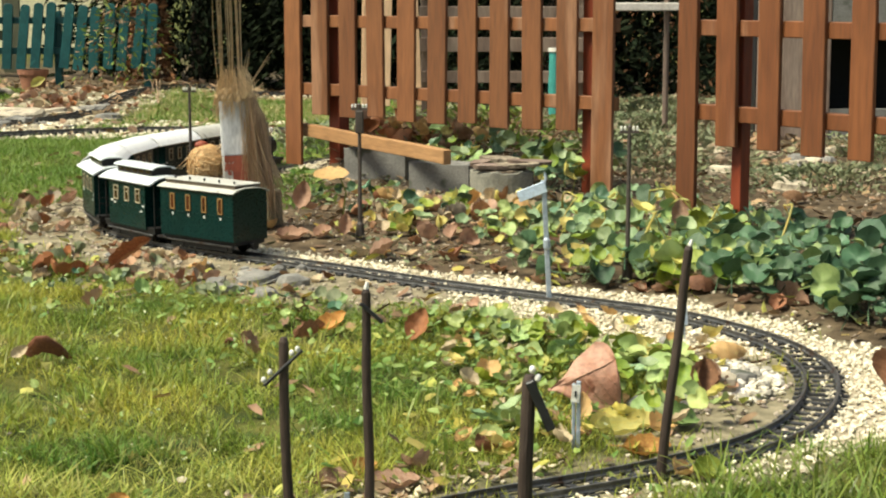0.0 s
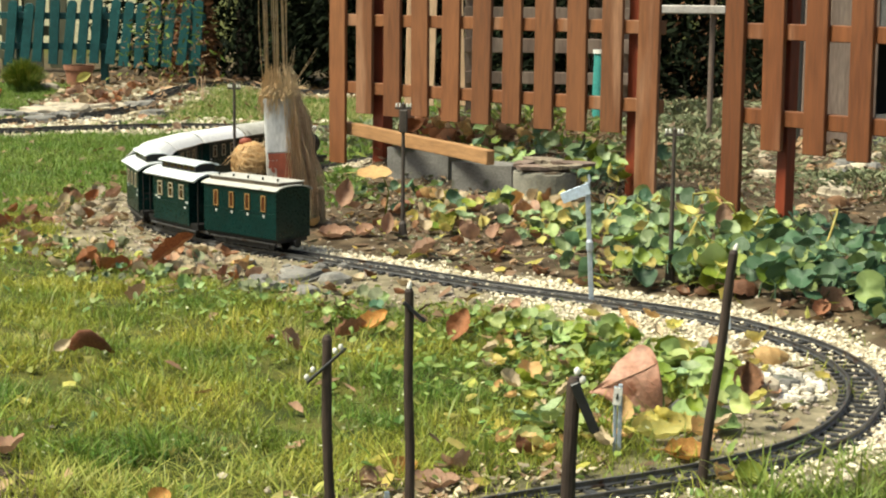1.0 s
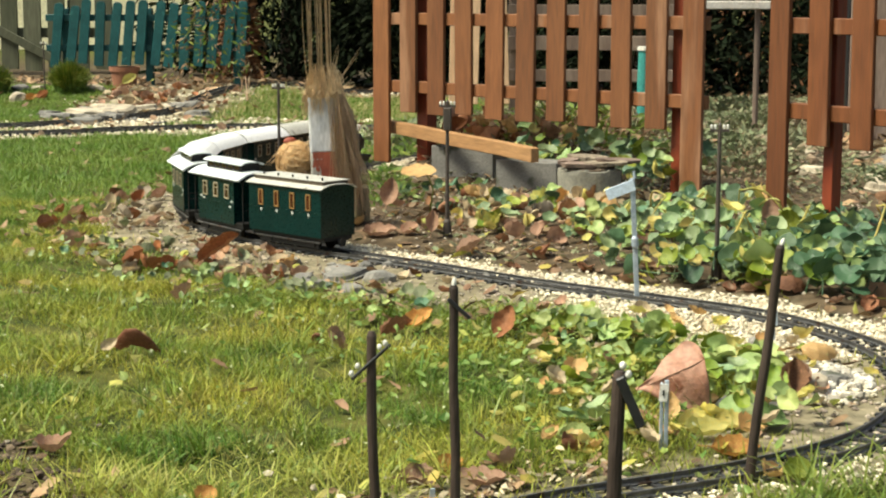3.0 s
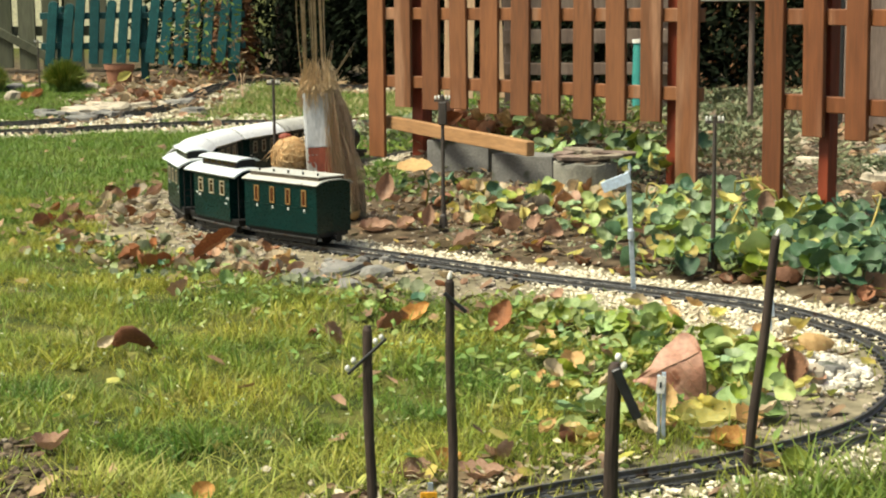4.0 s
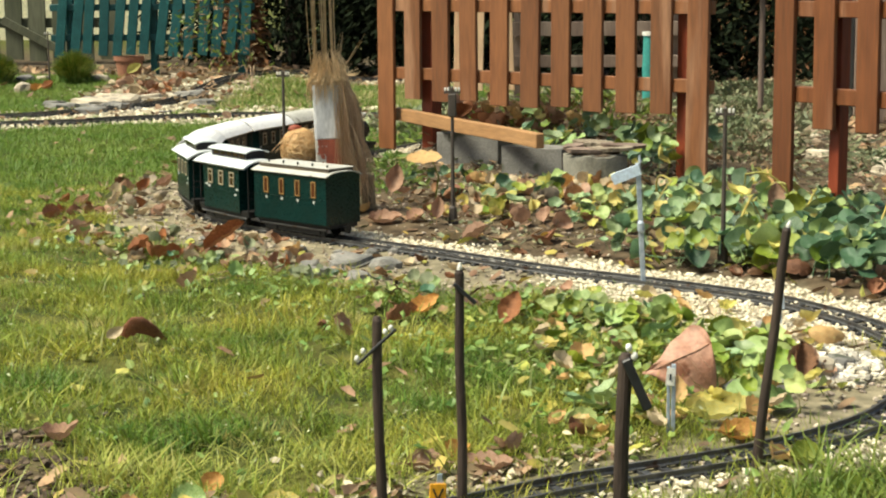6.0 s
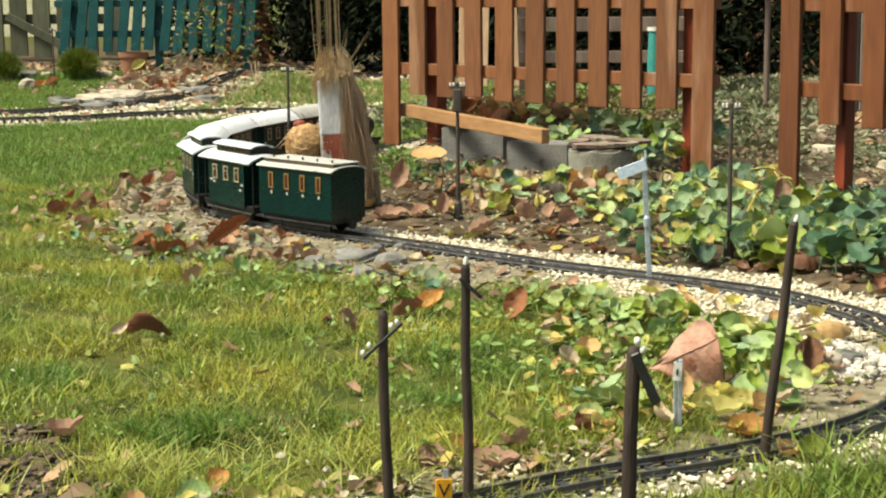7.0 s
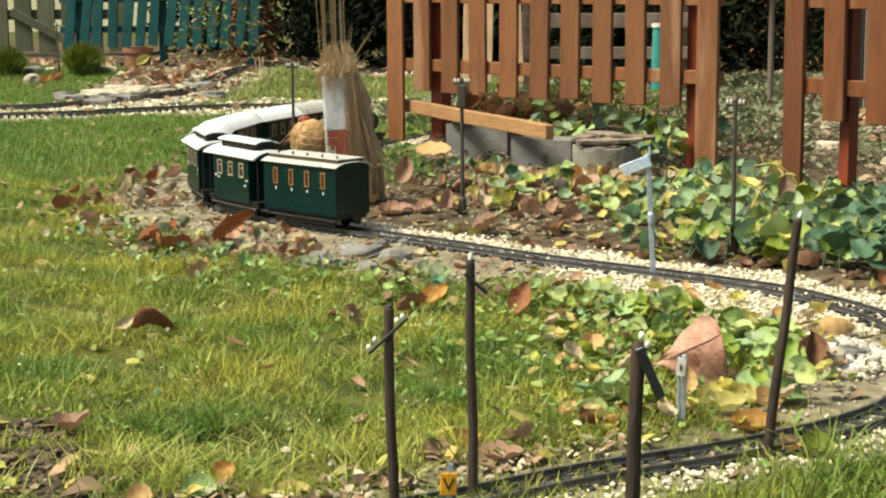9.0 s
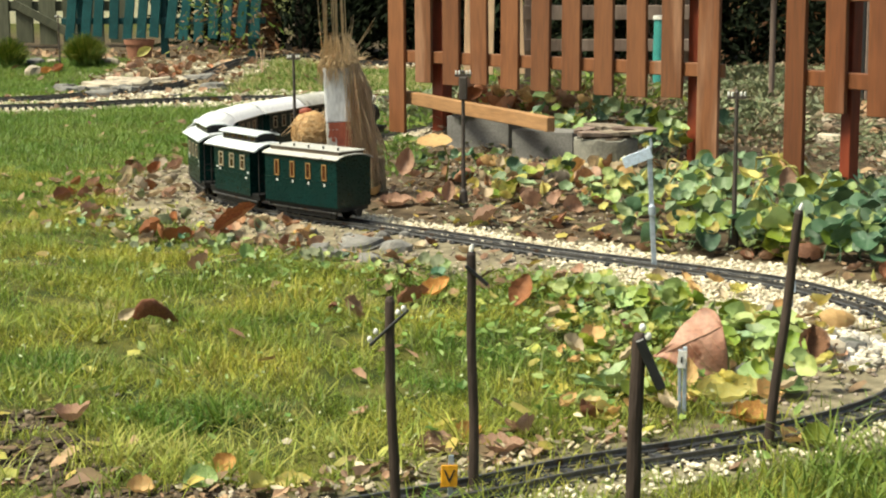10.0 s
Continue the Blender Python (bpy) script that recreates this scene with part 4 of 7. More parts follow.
part("roof", bm, TERRACOTTA, house)

# ---- stones, blocks and planters by the fence ----
def block(x0, y0, x1, y1, h_, depth):
    d = Vector((x1 - x0, y1 - y0, 0))
    bm = bmesh.new()
    box(bm, 0, d.length, 0, depth, -0.03, h_)
    bmesh.ops.subdivide_edges(bm, edges=bm.edges, cuts=3, use_grid_fill=True)
    for v in bm.verts:
        v.co += Vector((noise.noise(v.co * 30 + d), noise.noise(v.co * 31 - d), noise.noise(v.co * 29))) * 0.0022
    soften(bm, 0.0012, 1)
    single("concrete_block", bm, CONCRETE, pose(x0, y0, 0, 0, 0, math.degrees(math.atan2(d.y, d.x))), "weathered grey concrete edging block by the fence", "concrete block", "edging blocks")


block(-0.289, 4.92, -0.109, 4.84, 0.104, 0.10)
block(-0.094, 4.58, 0.067, 4.48, 0.097, 0.10)
planter = thing("round_planter", pose(0.150, 4.34, 0.006), "round weathered grey concrete planter with crumbly rim", "planter")
bm = bmesh.new()
tube(bm, [(0, 0, -0.03), (0, 0, 0.02), (0, 0, 0.06), (0, 0, 0.080), (0, 0, 0.092), (0, 0, 0.095), (0, 0, 0.085), (0, 0, 0.08)], [0.080, 0.0805, 0.081, 0.082, 0.082, 0.068, 0.066, 0.01], 40)
for v in bm.verts:
    q = noise.noise(v.co * 38) + 0.6 * noise.noise(v.co * 95)
    v.co.x, v.co.y, v.co.z = v.co.x * (1 + 0.022 * q), v.co.y * (1 + 0.022 * q), v.co.z + (0.005 * q if v.co.z > 0.07 else 0)
part("pot", bm, PLANTERGREY, planter)
bm = bmesh.new()
bmesh.ops.create_icosphere(bm, subdivisions=3, radius=0.068)
for v in bm.verts:
    v.co.z = 0.092 + v.co.z * 0.16 + noise.noise(v.co * 60) * 0.008
part("soil", bm, SOIL, planter)


def bark_piece(x, y, z, length, width, turn, tip, material):
    """A split flake of old wood with a broken outline."""
    bm = bmesh.new()
    n, top, low_ = 14, [], []
    for i in range(n):
        q = math.tau * i / n
        k = 1 + 0.35 * noise.noise(Vector((math.cos(q) * 2, math.sin(q) * 2, x * 30)))
        top.append(bm.verts.new((length / 2 * k * math.cos(q), width / 2 * k * math.sin(q), 0.005 + 0.004 * noise.noise(Vector((q, x * 9, 1))))))
        low_.append(bm.verts.new((length / 2 * k * 0.96 * math.cos(q), width / 2 * k * 0.94 * math.sin(q), -0.004)))
    bm.faces.new(top)
    bm.faces.new(low_[::-1])
    for i in range(n):
        bm.faces.new((low_[i], low_[(i + 1) % n], top[(i + 1) % n], top[i]))
    single("bark_piece", bm, material, pose(x, y, z, 3, tip, turn), "flat grey-brown flake of old wood on the planter", "wood piece", "flakes of old wood")


for x, y, z, l_, w_, tn, tp in ((0.120, 4.300, 0.112, 0.11, 0.05, 10, 2), (0.185, 4.310, 0.114, 0.12, 0.055, -14, -3), (0.225, 4.345, 0.119, 0.12, 0.06, 25, 3), (0.150, 4.370, 0.122, 0.13, 0.05, -30, 2), (0.095, 4.345, 0.118, 0.08, 0.04, 60, -4)):
    bark_piece(x, y, z, l_, w_, tn, tp, OLDWOOD if tn > 0 else SOILPALE)
bm = bmesh.new()
box(bm, 0, 1.07, -0.012, 0.012, -0.019, 0.019)
bmesh.ops.subdivide_edges(bm, edges=[e for e in bm.edges if e.calc_length() > 0.3], cuts=6)
for v in bm.verts:
    v.co.y += 0.003 * math.sin(v.co.x * 9)
soften(bm, 0.002, 1)
single("plank", bm, PLANKWOOD, pose(-0.47, 5.32, 0.134, 0, 0.2, -63.3), "orange brown wooden plank lying on the concrete blocks", "plank")


def stone(x, y, r, flat, turn, material=STONE, name="stone", label="flat dark grey slate stone on sandy soil"):
    bm = bmesh.new()
    o = Vector((x * 7, y * 5, 1))
    if flat < 0.5:
        # a split slab: an uneven outline in three broken layers
        rim = [(r * 1.15 * (1 + 0.8 * noise.noise(Vector((math.cos(q), math.sin(q), 0)) * 1.3 + o)), q) for q in (math.tau * i / 11 for i in range(11))]
        layers = []
        for k, (z_, s_) in enumerate(((-0.75, 0.95), (-0.1, 1.06), (0.0, 0.93), (0.55, 0.88), (0.75, 0.72))):
            layers.append([bm.verts.new((a_ * s_ * math.cos(q) * (1 + 0.12 * noise.noise(Vector((q * 3, k * 4, 0)) + o)), a_ * s_ * 0.72 * math.sin(q), r * flat * (z_ + 0.35 * noise.noise(Vector((math.cos(q), math.sin(q), k * 0.2)) + o)))) for a_, q in rim])
        for l0, l1 in zip(layers, layers[1:]):
            for i in range(11):
                bm.faces.new((l0[i], l0[(i + 1) % 11], l1[(i + 1) % 11], l1[i]))
        bm.faces.new(layers[-1])
        bm.faces.new(layers[0][::-1])
        single(name, bm, material, pose(x, y, float(height([x], [y])[0]) + r * flat * 0.5, 5 * math.sin(x * 50), 6 * math.cos(y * 40), turn), label, "stone", "stones beside the track")
        return
    bmesh.ops.create_icosphere(bm, subdivisions=2, radius=r)
    for v in bm.verts:
        v.co *= 1 + 0.45 * noise.noise(v.co / r * 0.9 + o) + 0.16 * noise.noise(v.co / r * 2.6 + o)
        v.co.z = max(-0.6 * r, min(0.62 * r + 0.25 * v.co.x * noise.noise(o), v.co.z)) * flat * 1.3
    single(name, bm, material, pose(x, y, float(height([x], [y])[0]) + r * flat * 0.45, 6 * math.sin(x * 50), 8 * math.cos(y * 40), turn), label, "stone", "stones beside the track")


stone(-0.411, 3.15, 0.036, 0.35, 20)
stone(-0.363, 3.225, 0.045, 0.35, 50)
stone(-0.289, 3.20, 0.030, 0.55, 10)
stone(-0.44, 3.22, 0.025, 0.4, 80)
stone(-0.33, 3.10, 0.022, 0.5, 40)
stone(0.263, 2.19, 0.026, 0.75, 0)
stone(0.325, 2.24, 0.030, 0.4, 30)
stone(0.384, 2.30, 0.026, 0.9, 30, SLAB, "stone", "pale rough lump of stone among white pebbles")
stone(0.425, 2.36, 0.022, 0.6, 30, CONCRETE, "stone", "pale rough stone among white pebbles")
stone(0.355, 2.62, 0.018, 0.6, 70)
for x, y, r, tn in ((-1.99, 7.56, 0.085, 10), (-1.87, 7.62, 0.10, 60), (-1.94, 7.82, 0.09, 0), (-1.80, 7.80, 0.085, 30), (-1.72, 7.96, 0.05, 90), (-1.70, 7.88, 0.055, 15), (-1.91, 8.84, 0.05, 70), (-1.62, 8.52, 0.045, 40)):
    stone(x, y, r, 0.30, tn, SLAB, "stone", "pale flat sandstone slab beside the far track")
for x, y, r, tn in ((-2.09, 7.37, 0.05, 40), (-2.02, 7.41, 0.055, 5), (-1.95, 7.42, 0.045, 120), (-1.89, 7.47, 0.05, 80)):
    stone(x, y, r, 0.42, tn, STONE, "stone", "dark grey flat stone beside the far track")
for k in range(12):
    stone(-2.15 + 0.055 * k + 0.04 * math.sin(k * 7), 7.5 + 0.45 * math.sin(k * 2.3), 0.045 + 0.02 * math.sin(k * 3), 0.4, 40 * k, STONE if k % 2 else CONCRETE, "stone", "flat grey stone beside the far track")

rr = random.Random(18)
for k in range(18):
    stone(rr.uniform(0.75, 1.45), rr.uniform(4.6, 5.9), rr.uniform(0.02, 0.05), rr.uniform(0.4, 0.7), rr.uniform(0, 180), SLAB if k % 3 else CONCRETE, "stone", "pale rough stone lying behind the fence")
rr = random.Random(8)
for k in range(16):
    x = rr.uniform(-0.95, 0.0)
    stone(x, 3.22 - 0.42 * x * x - 0.28 * x - 0.42 * x + rr.uniform(-0.10, 0.03), rr.uniform(0.008, 0.017), rr.uniform(0.4, 0.7), rr.uniform(0, 180), rr.choice([STONE, STONE, CONCRETE]), "stone", "small grey stone on sandy soil by the track")

for x, y, r, fl, tn, m_ in ((-2.49, 8.16, 0.040, 0.9, 20, SLAB), (-2.22, 8.60, 0.045, 0.5, 10, SLAB), (-2.60, 8.55, 0.050, 0.5, 30, CONCRETE), (-2.74, 8.62, 0.045, 0.8, 60, CONCRETE), (-2.53, 8.62, 0.040, 0.4, 80, SLAB)):
    stone(x, y, r, fl, tn, m_, "stone", "pale rounded stone in the grass before the back fences")
pot = thing("flower_pot", pose(-2.12, 8.80, 0.036), "terracotta flower pot in front of the teal fence", "flower pot")
bm = bmesh.new()
tube(bm, [(0, 0, 0), (0, 0, 0.08), (0, 0, 0.10), (0, 0, 0.101), (0, 0, 0.125), (0, 0, 0.125), (0, 0, 0.11)], [0.055, 0.068, 0.071, 0.078, 0.08, 0.07, 0.066], 24)
part("pot", bm, TERRACOTTA, pot)
bm = bmesh.new()
bmesh.ops.create_circle(bm, cap_ends=True, segments=20, radius=0.066, matrix=Matrix.Translation((0, 0, 0.112)))
part("soil", bm, SOIL, pot)


# ---- poles, signs and signals ----
def telegraph_pole(x, y, h_, lean=0.0, turn=0.0):
    p = thing("model_telegraph_pole", pose(x, y, float(height([x], [y])[0]), 0, lean, turn), "thin dark model telegraph pole with small pale insulators by the track", "telegraph pole", "model telegraph poles")
    bm = bmesh.new()
    tube(bm, [(0, 0, 0), (0, 0, 0.035), (0, 0, 0.04)], [0.011, 0.0085, 0.005], 10)
    part("base", bm, POLEDARK, p)
    bm = bmesh.new()
    tube(bm, [(0, 0, 0.03), (0, 0, h_ - 0.012), (0, 0, h_ - 0.004), (0, 0, h_)], [0.0048, 0.0036, 0.0042, 0.001], 8)
    part("pole", bm, POLEDARK, p)
    for z in (h_ - 0.014,):
        bm = bmesh.new()
        box(bm, -0.018, 0.018, -0.003, 0.003, z - 0.0025, z + 0.0025)
        arm = part("crossarm", bm, POLEDARK, p)
        for xx in (-0.015, -0.008, 0.008, 0.015):
            bm = bmesh.new()
            tube(bm, [(xx, 0, z + 0.002), (xx, 0, z + 0.005), (xx, 0, z + 0.009), (xx, 0, z + 0.011)], [0.0016, 0.0024, 0.0024, 0.0013], 8)
            part("insulator", bm, INSULATOR, arm, "cream insulator")
    return p


telegraph_pole(0.350, 3.182, 0.298)
mid = telegraph_pole(-0.183, 3.70, 0.302)
bm = bmesh.new()
box(bm, -0.009, 0.009, -0.007, 0.007, 0.235, 0.285)
soften(bm, 0.002, 1)
part("junction_box", bm, POLEDARK, mid)
telegraph_pole(-0.690, 4.62, 0.30)
telegraph_pole(-2.40, 8.3, 0.28)


def stick(x, y, h_, r, lean_x, lean_y, arm=None, beads=(), knob=False, arm_material=BLACK, arm_half=0.0020):
    """A rough wooden stick set in the lawn as a pole. arm: (height, half length, tilt, turn)."""
    z = float(height([x], [y])[0]) - 0.02
    p = thing("wooden_line_pole", pose(x, y, z, lean_y, lean_x, 0), "dark rough wooden stick pole with broken crossarm in grass", "pole", "stick poles in the lawn")
    bm = bmesh.new()
    n = 12
    pts = [(0.0007 * math.sin(i * 0.9 + x * 30), 0.0007 * math.cos(i * 0.8 + y * 20), (h_ + 0.02) * i / n) for i in range(n + 1)]
    rad = [r * (1.08 - 0.16 * i / n + 0.02 * math.sin(i * 2.1 + x * 50)) for i in range(n + 1)]
    pts.append((pts[-1][0], pts[-1][1], h_ + 0.0235))
    rad.append(r * 0.6)
    tube(bm, pts, rad, 12)
    shaft = part("shaft", bm, STICK, p)
    if knob:
        bm = bmesh.new()
        tube(bm, [(0, 0, h_ + 0.02), (0.001, 0, h_ + 0.026), (0.002, 0, h_ + 0.031)], [0.0022, 0.0026, 0.0014], 8)
        part("insulator", bm, INSULATOR, p, "pale insulator")
    if arm:
        z_, half, tilt, side_ = arm
        bm = bmesh.new()
        box(bm, -half, half, -arm_half * 0.8, arm_half * 0.8, -arm_half, arm_half)
        soften(bm, 0.0007, 1)
        a_ = part("crossarm", bm, arm_material, p, m=pose(side_, -r * 1.15, z_, 0, tilt, 0))
    for bx, bz in beads:
        bm = bmesh.new()
        bmesh.ops.create_uvsphere(bm, u_segments=10, v_segments=8, radius=0.0021, matrix=Matrix.Translation((bx, -0.010, bz)) @ Matrix.Diagonal((1, 1, 1.25, 1)))
        part("insulator", bm, INSULATOR, p, "white insulator")
    return p


stick(-0.1205, 1.30, 0.283, 0.0042, -0.9, 0, (0.283, 0.021, -42, 0.0), ((0.0075, 0.296), (0.012, 0.299), (-0.010, 0.281), (-0.015, 0.275)), False, BLACK, 0.0013)
stick(-0.076, 1.70, 0.246, 0.0050, -0.7, 0, (0.246, 0.015, 42, 0.006), (), True)
stick(0.041, 1.00, 0.312, 0.0047, 2.0, 0, (0.318, 0.0165, 64, 0.0065), ((0.004, 0.336), (0.0005, 0.341)), False, BLACK, 0.0029)
stick(0.2405, 1.846, 0.270, 0.0055, 6.0, 0, None, (), True)

signal = thing("model_signal", pose(0.190, 2.985, 0.0, 0, -3.2, 0), "blue-grey metal model signal with tilted pale blade by the track", "model signal")
bm = bmesh.new()
box(bm, -0.0045, 0.0045, -0.003, 0.003, -0.01, 0.222)
soften(bm, 0.001, 1)
part("post", bm, BLUEGREY, signal)
bm = bmesh.new()
box(bm, -0.049, 0.003, -0.0055, -0.0035, -0.010, 0.010)
soften(bm, 0.0007, 1)
part("blade", bm, SIGNBLUE, signal, "pale blue blade", pose(0, 0, 0.210, 0, -18, 0))
bm = bmesh.new()
tube(bm, [(0, -0.007, 0.098), (0, -0.007, 0.102), (0, -0.007, 0.116), (0, -0.007, 0.12)], [0.004, 0.0065, 0.0065, 0.003], 10)
part("lamp", bm, BLUEGREY, signal)
bm = bmesh.new()
tube(bm, [(0.004, 0, 0.222), (0.003, 0, 0.235)], [0.003, 0.002], 8)
part("pivot", bm, BLUEGREY, signal)

stake = thing("track_marker", pose(0.382, 2.63, 0.0, 0, -4, 10), "small pale blue-grey marker plate on a wire stake", "marker")
bm = bmesh.new()
tube(bm, [(0, 0, -0.01), (0.001, 0, 0.04)], [0.0013, 0.0013], 6)
part("wire", bm, BLUEGREY, stake)
bm = bmesh.new()
box(bm, -0.0065, 0.0065, -0.002, 0.002, 0.03, 0.062)
soften(bm, 0.0008, 1)
part("plate", bm, SIGNBLUE, stake)

board_ = thing("track_sign", pose(0.158, 1.985, 0.0, 0, 0, 0), "grey metal post with small white sign plate beside track", "sign", "track signs")
bm = bmesh.new()
box(bm, -0.0035, 0.0005, -0.0025, 0.0025, -0.01, 0.086)
soften(bm, 0.0007, 1)
part("post", bm, BLUEGREY, board_)
bm = bmesh.new()
box(bm, 0.0018, 0.0068, -0.003, 0.003, -0.01, 0.089)
soften(bm, 0.0007, 1)
part("post", bm, BLUEGREY, board_)
bm = bmesh.new()
box(bm, -0.011, -0.001, -0.0055, -0.0035, 0.064, 0.085)
plate_ = part("plate", bm, INSULATOR, board_, "white plate", pose(0, 0, 0, 0, 5, 0))
bm = bmesh.new()
box(bm, -0.0075, -0.0055, -0.0065, -0.0057, 0.071, 0.078)
part("mark", bm, BLACK, plate_)

vsign = thing("track_sign", pose(-0.100, 1.662, -0.004, 0, 2, 12), "yellow square sign with black letter on a thin post", "sign", "track signs")
bm = bmesh.new()
box(bm, -0.002, 0.003, -0.001, 0.002, -0.01, 0.052)
part("post", bm, BLUEGREY, vsign)
bm = bmesh.new()
box(bm, -0.010, 0.007, -0.0038, -0.0016, 0.020, 0.043)
soften(bm, 0.0006, 1)
plate_ = part("plate", bm, SIGNYELLOW, vsign)
txt = bpy.data.curves.new("letter", "FONT")
txt.body, txt.size, txt.align_x, txt.extrude = "V", 0.020, "CENTER", 0.0003
txt_ob = bpy.data.objects.new("letter_curve", txt)
letter = bpy.data.meshes.new_from_object(txt_ob)
bpy.data.objects.remove(txt_ob)
letter.materials.clear()
letter.materials.append(BLACK)
part("letter", letter, BLACK, plate_, "black letter V", pose(-0.0015, -0.0043, 0.0245, 90, 0, 0))


# ---- gravel ----
def ico_pebbles(x, y, z, r, material, name, label, flat=0.7):
    """Many small rounded stones as one mesh."""
    bm = bmesh.new()
    bmesh.ops.create_icosphere(bm, subdivisions=1, radius=1.0)
    bm.verts.ensure_lookup_table()
    v0 = np.array([v.co[:] for v in bm.verts])
    f0 = np.array([[v.index for v in f.verts] for f in bm.faces])
    bm.free()
    n = len(x)
    k = RNG.uniform(0.75, 1.25, (n, 1, 3))
    k[:, :, 2] *= flat
    a_ = RNG.uniform(0, math.tau, n)
    v = v0[None] * k * (1 + 0.18 * RNG.standard_normal((n, len(v0), 1)))
    tilt = RNG.uniform(-0.6, 0.6, n)
    cx, sx = np.cos(tilt)[:, None], np.sin(tilt)[:, None]
    v = np.stack([v[..., 0], v[..., 1] * cx - v[..., 2] * sx, v[..., 1] * sx + v[..., 2] * cx], -1)
    c, s = np.cos(a_)[:, None], np.sin(a_)[:, None]
    v = np.stack([v[..., 0] * c - v[..., 1] * s, v[..., 0] * s + v[..., 1] * c, v[..., 2]], -1) * r[:, None, None]
    v += np.stack([x, y, z], -1)[:, None, :]
    f = (f0[None] + (np.arange(n) * len(v0))[:, None, None]).reshape(-1, 3)
    tagged(new(name, mesh_of(name, v.reshape(-1, 3), f, material)), label, name.replace("_", " "), kind="stuff")


def scatter(n, x0, x1, y0, y1):
    return RNG.uniform(x0, x1, n), RNG.uniform(y0, y1, n)


px, py = scatter(420000, -1.3, 1.2, 1.4, 6.0)
keep = np.abs(px) < 0.33 * py + 0.15
px, py = px[keep], py[keep]
zg, zs, zb, zl = zones(px, py)
dist, side = to_path(np.c_[px, py], MAIN)
take = RNG.uniform(0, 1, len(px)) < zg * np.where(dist < 0.04, 0.16, 0.36) * np.where(py > 4.4, 0.5, 1.0)
gxs, gys = px[take], py[take]
gr = RNG.uniform(0.0022, 0.0048, len(gxs)) * np.where(dist[take] < 0.04, 0.7, 1.0)
ico_pebbles(gxs, gys, height(gxs, gys) + gr * 0.45 + RNG.uniform(0, 0.004, len(gxs)), gr, PEBBLE, "gravel", "pale yellowish gravel along the railway track")
take = RNG.uniform(0, 1, len(px)) < (zs * 0.06 + zb * 0.012 + zl * 0.0006)
gxs, gys = px[take], py[take]
gr = RNG.uniform(0.0018, 0.0055, len(gxs))
ico_pebbles(gxs, gys, height(gxs, gys) + gr * 0.4, gr, CHIP, "stone_chips", "grey brown stone chips on bare soil")
fx, fy = scatter(60000, -3.6, 0.6, 5.9, 9.4)
zg = zones(fx, fy)[0]
take = RNG.uniform(0, 1, len(fx)) < zg * 0.5
gxs, gys = fx[take], fy[take]
gr = RNG.uniform(0.004, 0.010, len(gxs))
ico_pebbles(gxs, gys, height(gxs, gys) + gr * 0.4, gr, PEBBLE, "far_gravel", "pale gravel strip along the distant tracks")


wx, wy = scatter(620, 0.32, 0.50, 2.22, 2.48)
ok = (np.hypot((wx - 0.410) / 0.070, (wy - 2.345) / 0.105) + 0.12 * wave(wx, wy, 30) < 1) & (to_path(np.c_[wx, wy], MAIN)[0] > 0.06)
wx, wy = wx[ok], wy[ok]
gr = RNG.uniform(0.004, 0.010, len(wx))
ico_pebbles(wx, wy, height(wx, wy) + gr * 0.6, gr, mat("white_marble_pebbles", (0.40, 0.36, 0.28), (0.62, 0.58, 0.50), 40, 0.75, 0.1, 260, by="island", vary=0.45), "white_pebbles", "heap of larger white pebbles inside the curve")


fx, fy = scatter(150, -2.2, -0.95, 6.95, 8.9)
ok = (zones(fx, fy)[1] > 0.3) & (to_path(np.c_[fx, fy], FAR_A)[0] > 0.07) & (to_path(np.c_[fx, fy], FAR_B)[0] > 0.07)
fx, fy = fx[ok], fy[ok]
gr = RNG.uniform(0.010, 0.034, len(fx))
ico_pebbles(fx, fy, height(fx, fy) + gr * 0.2, gr, mat("pale_rubble", (0.26, 0.22, 0.14), (0.42, 0.355, 0.24), 12, 0.9, 0.3, 120, by="island", vary=0.4), "far_rubble", "pale flat rubble stones beside the far track", 0.4)


cx_, cy_ = scatter(2600, -0.86, -0.30, 1.58, 2.02)
ok = zones(cx_, cy_)[2] > 0.35
cx_, cy_ = cx_[ok], cy_[ok]
gr = RNG.uniform(0.0018, 0.0060, len(cx_))
ico_pebbles(cx_, cy_, height(cx_, cy_) + gr * 0.35, gr, mat("dark_soil_clods", (0.055, 0.038, 0.024), (0.12, 0.088, 0.056), 30, 0.95, 0.3, 200, by="island", vary=0.45), "soil_clods", "dark crumbs of soil on the worn lawn")


